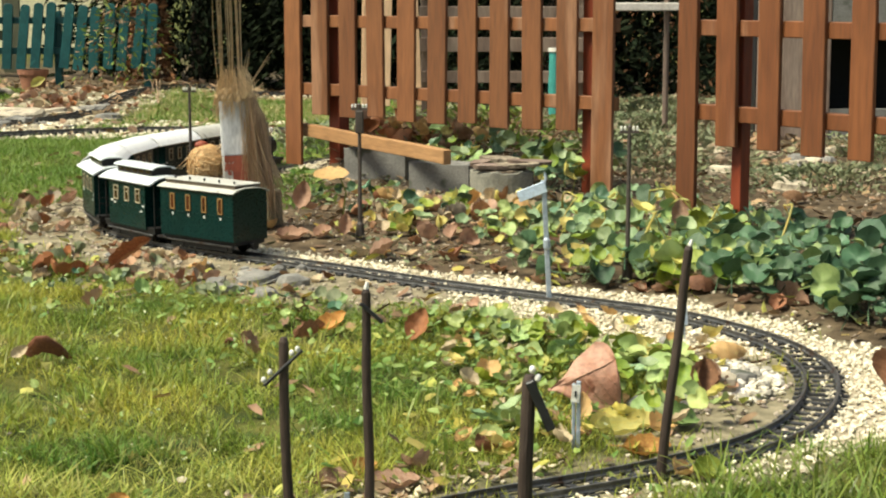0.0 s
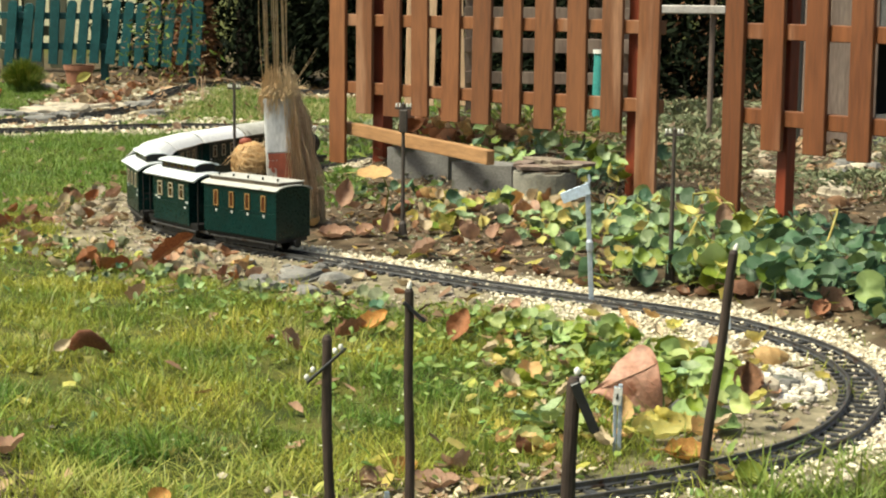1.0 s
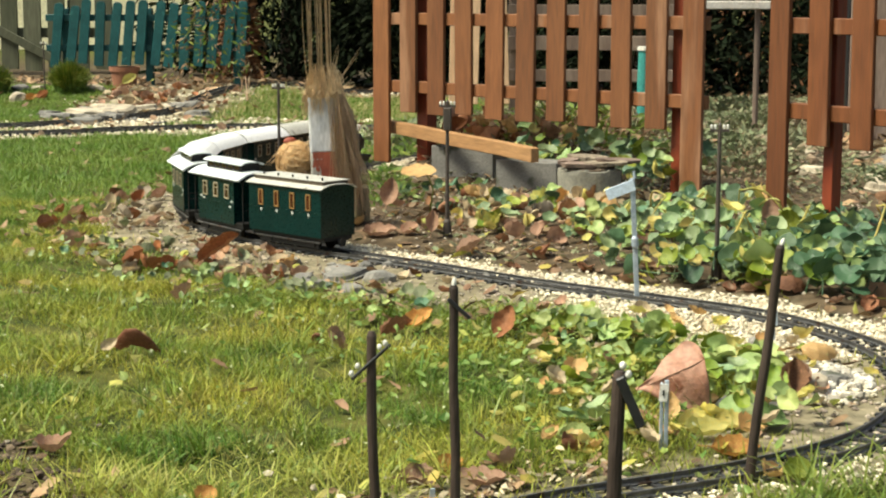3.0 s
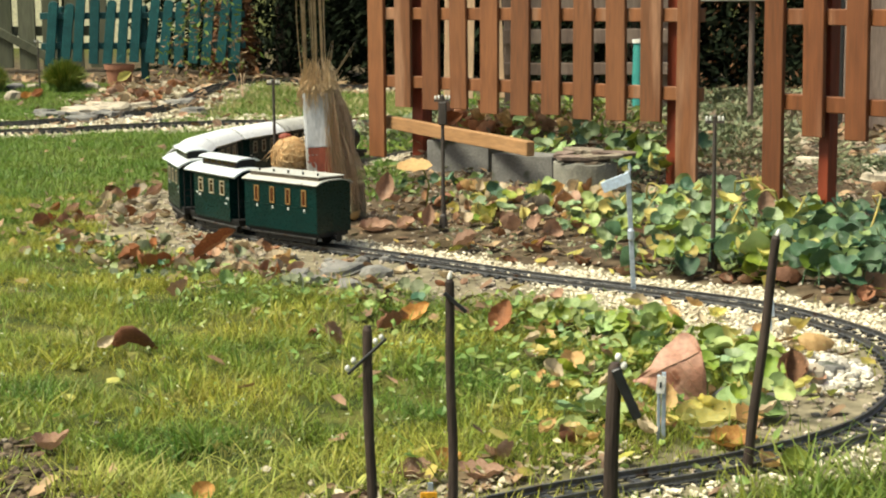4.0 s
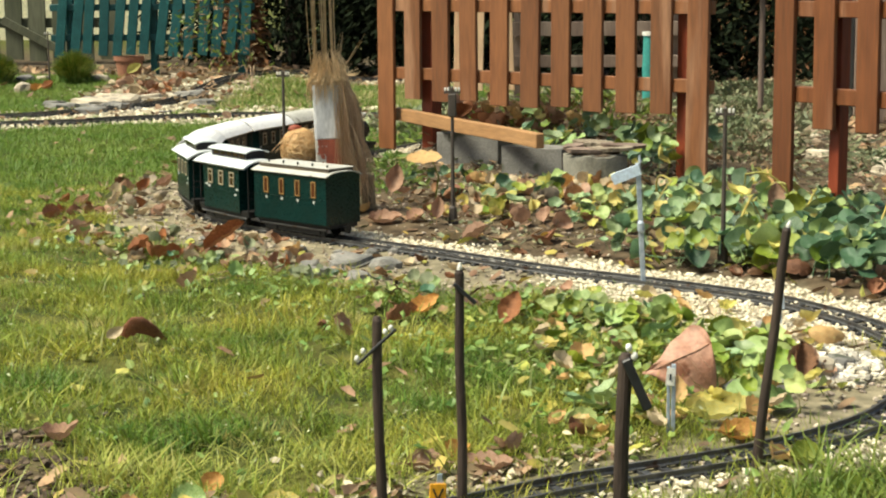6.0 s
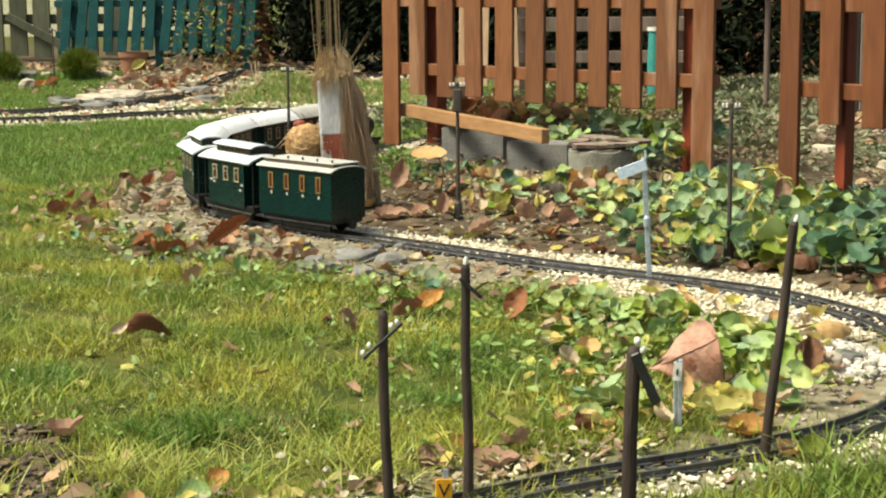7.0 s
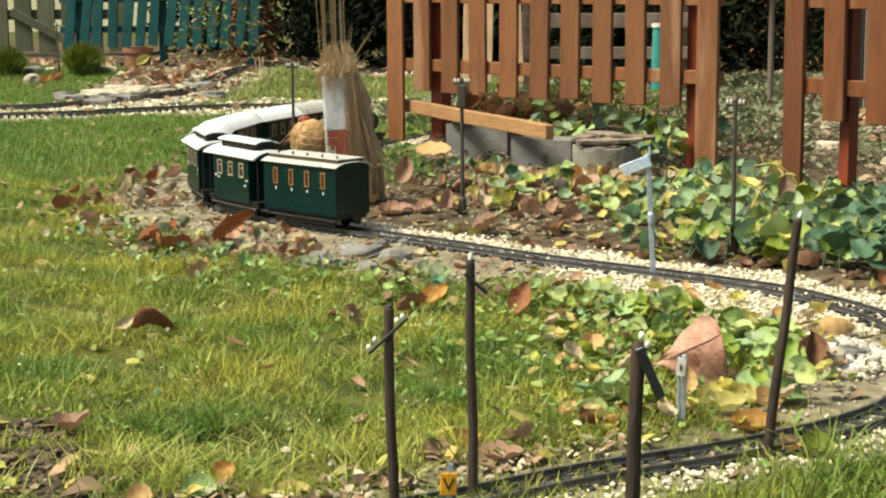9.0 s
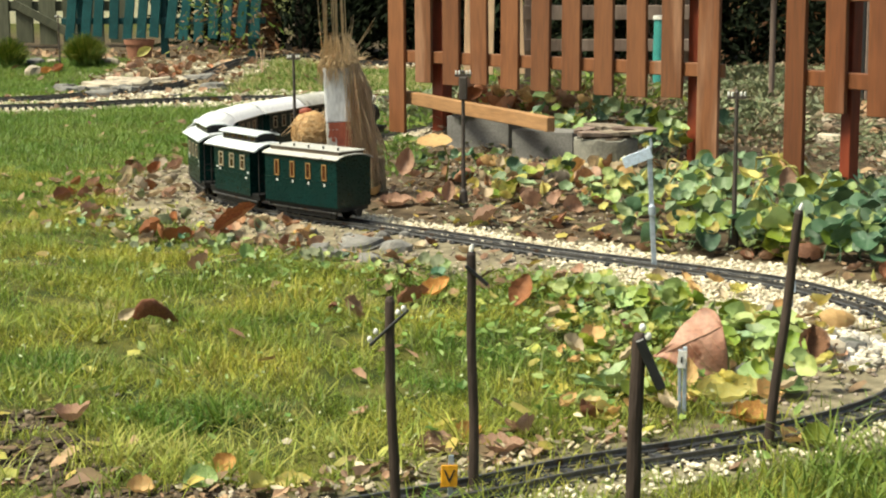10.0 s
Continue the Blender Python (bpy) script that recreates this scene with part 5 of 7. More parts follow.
# ---- grass ----
def blades(x, y, length, width, material, name, label, lean=0.55):
    """Grass blades as one mesh: each a bent, tapering strip."""
    n = len(x)
    a_ = RNG.uniform(0, math.tau, n)
    bend = RNG.uniform(0.1, 1.0, n) * lean
    u = np.array([0.0, 0.4, 0.75, 1.0])
    wid = np.array([1.0, 0.85, 0.55, 0.04])
    z = height(x, y)
    dx, dy = np.cos(a_), np.sin(a_)
    out = length[:, None] * (bend[:, None] * (u + 0.9 * u ** 2)[None])
    up = length[:, None] * (u[None] - 0.42 * bend[:, None] * u[None] ** 2)
    ctr = np.stack([x[:, None] + dx[:, None] * out, y[:, None] + dy[:, None] * out, z[:, None] + up - 0.003], -1)
    tw = a_ + math.pi / 2 + RNG.uniform(-0.7, 0.7, n)
    off = np.stack([np.cos(tw)[:, None] * wid[None], np.sin(tw)[:, None] * wid[None], np.zeros((n, 4))], -1) * width[:, None, None] / 2
    v = np.stack([ctr - off, ctr + off], 2).reshape(n, 8, 3)
    f0 = np.array([(0, 1, 3, 2), (2, 3, 5, 4), (4, 5, 7, 6)])
    f = (f0[None] + (np.arange(n) * 8)[:, None, None]).reshape(-1, 4)
    return tagged(new(name, mesh_of(name, v.reshape(-1, 3), f, material)), label, "grass", kind="stuff")


lx, ly = scatter(340000, -1.75, 0.85, 1.35, 4.6)
ok = np.abs(lx + 0.0) < 0.36 * ly + 0.12
lx, ly = lx[ok], ly[ok]
zl = zones(lx, ly)[3]
tuft = step01(wave(lx, ly, 11, 2.0), -0.9, 0.5)
ok = RNG.uniform(0, 1, len(lx)) < zl * (0.25 + 0.75 * tuft)
lx, ly, tuft = lx[ok], ly[ok], tuft[ok]
blades(lx, ly, RNG.uniform(0.008, 0.024, len(lx)) * (0.7 + 0.7 * tuft), RNG.uniform(0.0010, 0.0023, len(lx)), GRASS, "lawn_grass", "short yellowish green autumn lawn grass", 0.8)
fx, fy = scatter(200000, -3.4, 0.1, 4.2, 9.0)
zl = zones(fx, fy)[3]
ok = (RNG.uniform(0, 1, len(fx)) < zl) & (fx < -0.03 * fy) & (fx > -0.36 * fy - 0.1)
fx, fy = fx[ok], fy[ok]
blades(fx, fy, RNG.uniform(0.012, 0.032, len(fx)), RNG.uniform(0.002, 0.004, len(fx)), GRASSFAR, "far_lawn_grass", "fresh green lawn grass behind the train", 0.7)
fx, fy = scatter(5200, -1.5, -0.4, 7.2, 9.2)
ok = (zones(fx, fy)[3] > 0.4) & (wave(fx, fy, 5, 6.0) > -0.5)
fx, fy = fx[ok], fy[ok]
blades(fx, fy, RNG.uniform(0.02, 0.055, len(fx)), RNG.uniform(0.002, 0.0035, len(fx)), GRASSDRY, "dry_grass", "straw coloured dry grass beyond the far track", 0.9)
ox, oy = scatter(70000, -4.5, 2.6, -1.6, 6.0)
zl = zones(ox, oy)[3]
ok = (RNG.uniform(0, 1, len(ox)) < zl) & ((np.abs(ox) > 0.36 * oy + 0.12) | (oy < 1.35))
ox, oy = ox[ok], oy[ok]
blades(ox, oy, RNG.uniform(0.015, 0.045, len(ox)), RNG.uniform(0.004, 0.008, len(ox)), GRASS, "outer_lawn_grass", "yellowish green lawn grass around the garden railway", 0.8)
tx, ty = scatter(1500, 0.12, 0.75, 1.52, 1.86)
d_, s_ = to_path(np.c_[tx, ty], MAIN)
ok = (s_ < 0) & (d_ > 0.075) & (wave(tx, ty, 16, 4.0) > -0.35)
tx, ty = tx[ok], ty[ok]
blades(tx, ty, RNG.uniform(0.025, 0.08, len(tx)) * step01(tx, 0.08, 0.32), RNG.uniform(0.0022, 0.0042, len(tx)), GRASSTALL, "tall_grass", "tall green grass blades growing beside the track", 0.75)
tx, ty = scatter(380, -1.0, 0.45, 1.6, 2.9)
ok = zones(tx, ty)[3] > 0.7
tx, ty = tx[ok], ty[ok]
blades(tx, ty, RNG.uniform(0.03, 0.065, len(tx)), RNG.uniform(0.002, 0.004, len(tx)), GRASSTALL, "loose_grass", "longer grass blades leaning out of the lawn", 1.1)


# tufts of longer blades
cx_, cy_ = scatter(95, -1.1, 0.35, 1.62, 3.0)
tx = np.repeat(cx_, 22) + 0.016 * RNG.standard_normal(95 * 22)
ty = np.repeat(cy_, 22) + 0.016 * RNG.standard_normal(95 * 22)
ok = zones(tx, ty)[3] > 0.6
tx, ty = tx[ok], ty[ok]
blades(tx, ty, RNG.uniform(0.02, 0.055, len(tx)), RNG.uniform(0.002, 0.0038, len(tx)), GRASS, "grass_tufts", "tufts of longer yellow green grass in the lawn", 1.0)


# yellow-green tufts over the worn soil
cx_ = np.array([-0.475, -0.45, -0.50, -0.60, -0.70, -0.33, -0.42])
cy_ = np.array([1.79, 1.81, 1.80, 1.72, 1.80, 1.76, 1.78])
tx = np.repeat(cx_, 60) + 0.020 * RNG.standard_normal(420)
ty = np.repeat(cy_, 60) + 0.016 * RNG.standard_normal(420)
blades(tx, ty, RNG.uniform(0.02, 0.06, 420), RNG.uniform(0.0016, 0.003, 420), GRASSPALE, "grass_tufts", "tufts of yellow green grass on worn soil", 0.9)


cx_, cy_ = scatter(30, -0.46, -0.08, 1.74, 1.98)
tx = np.repeat(cx_, 20) + 0.018 * RNG.standard_normal(600)
ty = np.repeat(cy_, 20) + 0.014 * RNG.standard_normal(600)
ok = zones(tx, ty)[3] > 0.4
tx, ty = tx[ok], ty[ok]
blades(tx, ty, RNG.uniform(0.012, 0.04, len(tx)), RNG.uniform(0.0014, 0.0028, len(tx)), GRASSPALE, "grass_tufts", "pale yellow-green grass tufts near the track", 1.0)


# ---- small leaves on the ground ----
def leaflets(x, y, size, material, name, label, category, lift=0.006, tilt=0.5, kind="stuff"):
    """Many small leaves as one mesh: each a folded six-sided blade."""
    n = len(x)
    v0 = np.array([(-1, 0, 0), (-0.45, -0.55, 0.16), (0.4, -0.5, 0.14), (1, 0, 0.1), (0.4, 0.5, 0.16), (-0.45, 0.55, 0.14), (0.0, 0, -0.02)])
    f0 = np.array([(6, 0, 1), (6, 1, 2), (6, 2, 3), (6, 3, 4), (6, 4, 5), (6, 5, 0)])
    v = v0[None] * (1 + 0.25 * RNG.standard_normal((n, 7, 1))) * size[:, None, None]
    v[..., 2] *= RNG.uniform(-1.5, 2.2, (n, 1))
    e_ = RNG.uniform(-tilt, tilt, (n, 2))
    c, s = np.cos(e_[:, 0])[:, None], np.sin(e_[:, 0])[:, None]
    v = np.stack([v[..., 0], v[..., 1] * c - v[..., 2] * s, v[..., 1] * s + v[..., 2] * c], -1)
    c, s = np.cos(e_[:, 1])[:, None], np.sin(e_[:, 1])[:, None]
    v = np.stack([v[..., 0] * c + v[..., 2] * s, v[..., 1], -v[..., 0] * s + v[..., 2] * c], -1)
    a_ = RNG.uniform(0, math.tau, n)
    c, s = np.cos(a_)[:, None], np.sin(a_)[:, None]
    v = np.stack([v[..., 0] * c - v[..., 1] * s, v[..., 0] * s + v[..., 1] * c, v[..., 2]], -1)
    v += np.stack([x, y, height(x, y) + lift * RNG.uniform(0.4, 1.6, n) + size * np.abs(e_).max(1) * 0.6], -1)[:, None]
    f = (f0[None] + (np.arange(n) * 7)[:, None, None]).reshape(-1, 3)
    return tagged(new(name, mesh_of(name, v.reshape(-1, 3), f, material)), label, category, kind=kind)


# clover and weeds in the lawn, thick near the inside of the curve
wx, wy = scatter(26000, -1.5, 0.55, 1.5, 3.3)
zl = zones(wx, wy)[3]
thick = step01(wave(wx, wy, 6, 5.0), -0.1, 0.8) * 0.05 + np.exp(-(((wx - 0.16) / 0.26) ** 2 + ((wy - 2.55) / 0.35) ** 2)) * 0.8 + np.exp(-(((wx + 0.35) / 0.3) ** 2 + ((wy - 2.95) / 0.12) ** 2)) * 0.5
ok = RNG.uniform(0, 1, len(wx)) < zl * thick
wx, wy = wx[ok], wy[ok]
leaflets(wx, wy, RNG.uniform(0.004, 0.010, len(wx)), CLOVER, "ground_weeds", "small green weed leaves in the lawn", "weeds", 0.014, 0.7)
wx, wy = scatter(11000, -0.7, 0.9, 2.7, 5.2)
zb = zones(wx, wy)[2]
ok = RNG.uniform(0, 1, len(wx)) < zb * step01(wave(wx, wy, 9, 8.0), -0.4, 0.6) * 0.6
wx, wy = wx[ok], wy[ok]
leaflets(wx, wy, RNG.uniform(0.004, 0.011, len(wx)), COVER, "bed_weeds", "small grey-green weeds on the flower bed", "weeds", 0.010, 0.7)
# pale bits in the lawn
wx, wy = scatter(1300, -1.4, 0.5, 1.6, 3.4)
ok = zones(wx, wy)[3] > 0.5
wx, wy = wx[ok], wy[ok]
leaflets(wx, wy, RNG.uniform(0.0012, 0.0036, len(wx)), mat("pale_plant_bits", (0.40, 0.40, 0.22), (0.33, 0.37, 0.2), 8, 0.6, 0.0, 90, by="island", vary=0.3), "plant_bits", "small pale bits of stalk and leaf in the lawn", "plant bits", 0.014, 0.8)
# dead leaves
bx, by = scatter(8200, -1.5, 1.3, 1.6, 6.2)
zg, zs, zb, zl = zones(bx, by)
d_, s_ = to_path(np.c_[bx, by], MAIN)
ok = RNG.uniform(0, 1, len(bx)) < (zb * 0.55 + zs * 0.5 * (d_ > 0.06) + zl * 0.02 + zl * np.exp(-((d_ - 0.28) / 0.12) ** 2) * 0.8 * (by > 2.7))
ok &= d_ > 0.055
bx, by = bx[ok], by[ok]
leaflets(bx, by, RNG.uniform(0.006, 0.020, len(bx)), LITTER, "leaf_litter", "scattered brown dead leaves on the ground", "dead leaves", 0.006, 0.6)
bx, by = scatter(2600, -1.3, 0.7, 1.6, 3.9)
zg, zs, zb, zl = zones(bx, by)
d_, s_ = to_path(np.c_[bx, by], MAIN)
ok = (RNG.uniform(0, 1, len(bx)) < (zb * 0.3 + zs * 0.18 + zl * 0.04 + zl * np.exp(-(((bx - 0.15) / 0.25) ** 2 + ((by - 2.5) / 0.4) ** 2)) * 0.5)) & (d_ > 0.055)
bx, by = bx[ok], by[ok]
leaflets(bx, by, RNG.uniform(0.006, 0.017, len(bx)), LITTERYELLOW, "yellow_leaf_litter", "scattered yellow and lime small leaves", "dead leaves", 0.008, 0.6)
bx, by = scatter(7000, -3.4, 1.8, 5.6, 9.6)
zg, zs, zb, zl = zones(bx, by)
ok = RNG.uniform(0, 1, len(bx)) < (zb * 0.8 + zs * 0.5 + zg * 0.3 + zl * 0.05)
bx, by = bx[ok], by[ok]
leaflets(bx, by, RNG.uniform(0.008, 0.028, len(bx)), LITTER, "far_leaf_litter", "brown dead leaves around the distant tracks", "dead leaves", 0.01, 0.6)


# ---- single fallen leaves ----
def fallen_leaf_mesh(kind, curl, cup, seed):
    """A leaf one metre long along x, pointed or round, curled along its length and cupped across."""
    rr_ = random.Random(seed)
    bm = bmesh.new()
    nu, nv = 12, 6
    rows = []
    for i in range(nu + 1):
        u = i / nu
        if kind == "round":
            hw = 0.46 * math.sin(math.pi * min(1, max(0, u * 0.97 + 0.02))) ** 0.55
        elif kind == "folded":
            hw = 0.42 * math.sin(math.pi * min(1, u * 0.98 + 0.01)) ** 1.05
        elif kind == "rolled":
            hw = 0.135 * math.sin(math.pi * u ** 0.9) ** 0.5
        else:
            hw = 0.30 * math.sin(math.pi * u ** 0.85) ** 0.75
        hw *= 1 + 0.07 * math.sin(i * 2.7 + seed)
        row = []
        for j in range(-nv, nv + 1):
            w_ = j / nv
            rip = 0.03 * math.sin(w_ * 9 + i * 1.4 + seed) * abs(w_) + 0.018 * math.sin(i * 2.1 + seed * 2)
            row.append(bm.verts.new((u - 0.5, hw * w_, cup * (math.sqrt(w_ * w_ + 0.008) if kind == "folded" else w_ ** 2) * hw * 2.2 + curl * ((u - 0.45) ** 2) * 2.0 + rip)))
        rows.append(row)
    for r0, r1 in zip(rows, rows[1:]):
        for j in range(2 * nv):
            bm.faces.new((r0[j], r0[j + 1], r1[j + 1], r1[j]))
    bmesh.ops.remove_doubles(bm, verts=bm.verts, dist=0.002)
    mid_z = curl * 0.2 * 2.0
    tube(bm, [(-0.49, 0, curl * (0.95 ** 2) * 0.45), (-0.62, 0.02, mid_z * 0.9), (-0.78, 0.06 * rr_.uniform(-1, 1), mid_z * 0.8)], [0.014, 0.011, 0.010], 6)
    return bm


LEAF_SHAPES = {}
LOOSE = {}


def fallen_leaf(x, y, size, material, kind="oval", curl=0.3, cup=0.3, turn=0.0, tip=0.0, roll=0.0, lift=0.0, label="brown curled fallen leaf lying on the grass", loose=False):
    key = (material.name, kind, curl, cup)
    if key not in LEAF_SHAPES:
        LEAF_SHAPES[key] = finish(fallen_leaf_mesh(kind, curl, cup, len(LEAF_SHAPES) + 1), "fallen_leaf", material, True)
    me = LEAF_SHAPES[key]
    m = pose(0, 0, 0, roll, tip, turn).to_3x3() * size
    low = min((m @ v.co).z for v in me.vertices)
    place = pose(x, y, float(height([x], [y])[0]) - low - 0.001 + lift, roll, tip, turn) @ Matrix.Diagonal((size, size, size, 1))
    if loose:
        LOOSE.setdefault(material.name, []).append((me, place))
        return
    ob = new("fallen_leaf", me)
    ob.matrix_basis = place
    tagged(ob, label, "leaf", "large fallen leaves")


# the large leaf: folded along a slanting line, the upper part lying back to the sky, the lower part hanging towards the track
big = thing("fallen_leaf", pose(0.138, 2.17, float(height([0.142], [2.17])[0]) + 0.039), "large pinkish brown leaf standing folded among weeds", "leaf", "large fallen leaves")
LONG, SLANT = 0.097, radians(25)


def fold_point(u, w_):
    """A place on the leaf: u along the fold, w_ across it, up to plus or minus one."""
    wide = 0.034 * math.sin(math.pi * u ** 1.7) ** 0.8 if w_ > 0 else 0.064 * math.sin(math.pi * u ** 1.75) ** 0.8
    v = wide * w_ * (1 + 0.04 * math.sin(u * 19) * abs(w_))
    x, z = u * LONG * math.cos(SLANT) - v * math.sin(SLANT), u * LONG * math.sin(SLANT) + v * math.cos(SLANT)
    x += 0.55 * v if w_ > 0 else 0
    y = (1.05 * v - 6.0 * v * v) if w_ > 0 else (-0.30 * abs(v) + 3.0 * v * v)
    return x, y + 0.003 * math.sin(u * 8 + w_ * 4) + 0.06 * LONG * (2 * u - 1) ** 2, z + 0.0012 * math.sin(u * 23 + w_ * 6)


bm = bmesh.new()
rows_ = [[bm.verts.new(fold_point(i / 22, j / 8)) for j in range(-8, 9)] for i in range(23)]
for r0, r1 in zip(rows_, rows_[1:]):
    for j in range(16):
        bm.faces.new((r0[j], r0[j + 1], r1[j + 1], r1[j]))
bmesh.ops.remove_doubles(bm, verts=bm.verts, dist=0.0002)
part("blade", bm, LEAFBIG, big, smooth=True)
bm = bmesh.new()
tube(bm, [(x, y - 0.0008, z) for x, y, z in (fold_point(u, 0) for u in (0.0, 0.2, 0.4, 0.6, 0.8, 0.98))], [0.0004, 0.0006, 0.0007, 0.0008, 0.0009, 0.0010], 6)
rib = part("midrib", bm, LEAFPINK, big, smooth=True)
for u in (0.22, 0.36, 0.5, 0.64, 0.78):
    bm = bmesh.new()
    tube(bm, [(x, y - 0.0006, z) for x, y, z in (fold_point(min(0.97, u + 0.12 * q), -0.9 * q) for q in (0.02, 0.35, 0.7, 1.0))], [0.0005, 0.0004, 0.0003, 0.0002], 5)
    part("vein", bm, LEAFPINK, rib, smooth=True)
fallen_leaf(0.272, 2.47, 0.050, LEAFLIME, "round", 0.2, 0.3, 80, -70, 10, 0.0, "large lime green leaf standing among weeds")
fallen_leaf(0.275, 2.13, 0.052, LEAFMID, "oval", 0.2, 0.3, 150, 8, -20, 0.01, "grey-green leaf lying beside a stone")
fallen_leaf(0.300, 2.10, 0.050, LEAFMID, "round", 0.2, 0.3, 30, 5, 25, 0.008, "grey-green leaf lying beside the track")
fallen_leaf(0.215, 2.125, 0.042, LEAFYELLOW, "oval", 0.2, 0.3, 10, 8, 20, 0.01, "pale yellow leaf among weeds")
fallen_leaf(0.178, 2.13, 0.040, LEAFTAN, "oval", 0.2, 0.3, 85, -60, 20, 0.0, "pale yellow leaf among weeds")
fallen_leaf(0.362, 2.285, 0.046, LEAFPINK, "round", 0.2, 0.3, 70, -65, 10, 0.0, "dull pinkish brown leaf propped against a stone")
fallen_leaf(0.345, 2.42, 0.050, LEAFPINK, "oval", 0.2, 0.3, 30, -20, 40, 0.004, "dull pinkish brown leaf among weeds")
fallen_leaf(0.325, 2.28, 0.050, LEAFLIME, "round", 0.2, 0.3, 60, -40, 30, 0.0, "lime green leaf among weeds")
fallen_leaf(-0.634, 2.484, 0.030, PALEFLAP, "oval", 0.4, 0.3, 30, -25, 50, 0.018, "pale curled flap of a dead leaf in the grass")
fallen_leaf(-0.600, 2.49, 0.070, LEAFDARK, "rolled", -1.15, -1.3, 2, -5, 30, 0.010, "dark brown curled leaf arched over the grass")
fallen_leaf(-0.625, 3.36, 0.100, LEAFRUST, "rolled", 0.10, 0.9, 8, -33, 48, 0, "reddish brown curled leaf on sandy soil")
fallen_leaf(-0.764, 3.33, 0.062, LEAFRUST, "round", 0.5, 0.5, 80, 30, 10, 0, "crumpled brown leaf among stones")
fallen_leaf(-0.80, 3.38, 0.05, LEAFRUST, "round", 0.5, 0.5, 10, -30, 10, 0, "crumpled brown leaf among stones")
fallen_leaf(-0.618, 2.98, 0.048, LEAFPINK, "round", 0.3, 0.4, -30, -40, 10, 0, "pinkish leaf at the lawn's edge")
fallen_leaf(-0.310, 2.61, 0.046, LEAFPINK, "round", 0.3, 0.4, 40, 50, 30, 0, "pinkish leaf standing in the grass")
fallen_leaf(-0.335, 2.63, 0.030, LEAFBROWN, "oval", -0.9, -0.5, 80, 50, 0, 0, "small dark curled leaf in the grass")
fallen_leaf(-0.040, 2.655, 0.062, LEAFRUST, "oval", 0.25, 0.35, 60, -45, 15, 0, "brown leaf leaning on green weeds")
fallen_leaf(-0.185, 2.75, 0.062, LEAFORANGE, "oval", 0.4, 0.4, 35, -18, 20, 0.008, "yellow orange leaf at the lawn's edge")
fallen_leaf(-0.215, 2.72, 0.060, LEAFBROWN, "oval", 0.25, 0.6, 30, -15, -20, 0, "brown leaf beside a yellow leaf")
fallen_leaf(0.117, 2.465, 0.032, LEAFPINK, "round", 0.3, 0.4, 0, 40, 10, 0.005, "small pinkish leaf among weeds")
fallen_leaf(0.470, 3.02, 0.072, LEAFBROWN, "oval", -0.5, -0.4, 15, 8, 20, 0.004, "reddish brown leaf beside the gravel")
fallen_leaf(0.428, 2.47, 0.064, LEAFTAN, "oval", -0.3, -0.3, 20, 5, 35, 0.004, "orange yellow leaf on pebbles")
fallen_leaf(0.355, 2.28, 0.052, LEAFBROWN, "oval", 0.25, 0.6, 80, -55, 30, 0, "dark brown leaf standing among stones")
fallen_leaf(0.243, 1.968, 0.058, LEAFORANGE, "oval", 0.4, 0.4, -8, 0, 25, 0.003, "orange leaf lying beside the near track")
fallen_leaf(0.045, 1.965, 0.034, LEAFBROWN, "round", 0.5, 0.5, 40, 35, 10, 0.004, "dark crumpled leaf in the grass")
fallen_leaf(0.215, 2.04, 0.060, LEAFYELLOW, "oval", 0.4, 0.4, 12, 4, 15, 0.006, "pale yellow leaf beside the near track")
fallen_leaf(-0.030, 1.89, 0.038, LEAFPINK, "round", 0.5, 0.5, 70, 35, -20, 0, "pinkish crumpled leaf near the track")
fallen_leaf(-0.055, 1.83, 0.060, LEAFPINK, "oval", 0.4, 0.4, -8, 0, 10, 0, "pinkish brown leaf beside the near track")
fallen_leaf(-0.125, 1.835, 0.044, LEAFPINK, "round", 0.3, 0.4, 10, 10, 10, 0, "pinkish leaf in the grass near the track")
fallen_leaf(-0.09, 1.88, 0.034, LEAFORANGE, "round", 0.3, 0.4, 60, -20, 10, 0, "orange leaf in the grass")
fallen_leaf(0.485, 3.46, 0.060, LEAFPINK, "oval", 0.25, 0.35, 90, -68, 0, 0.040, "pale pinkish leaf propped among green leaves")
fallen_leaf(0.628, 2.32, 0.062, LEAFBROWN, "round", 0.3, 0.4, 60, -35, 10, 0, "large brown leaf on pale gravel")
fallen_leaf(-0.122, 3.445, 0.055, LEAFPINK, "round", 0.3, 0.4, 0, -28, 10, 0.004, "pinkish leaf on gravel by the track")
fallen_leaf(-0.335, 3.72, 0.075, LEAFPINK, "oval", 0.4, 0.4, 10, 0, 20, 0, "pale pinkish brown leaf by the post")
fallen_leaf(-0.645, 4.06, 0.036, LEAFORANGE, "round", 0.5, 0.5, 50, 40, 10, 0, "orange yellow leaf on gravel")
fallen_leaf(0.600, 2.91, 0.080, LEAFPINK, "oval", 0.25, 0.6, -30, 10, 25, 0, "dry pinkish brown leaf under green leaves")
fallen_leaf(-0.572, 1.962, 0.046, LEAFPINK, "oval", 0.9, 0.5, 4, 0, 10, 0.006, "pinkish brown cupped leaf in the lawn")
fallen_leaf(0.240, 3.54, 0.070, LEAFPINK, "oval", 0.25, 0.6, 5, 0, 20, 0, "pinkish dry leaf under green leaves")
fallen_leaf(-0.215, 3.69, 0.050, LEAFPINK, "oval", 0.25, 0.6, 80, -65, 10, 0, "brown curled leaf against a pole")
fallen_leaf(-0.345, 4.12, 0.075, LEAFPINK, "oval", 0.4, 0.4, 70, -60, 20, 0, "brown dry leaf beside the straw post")
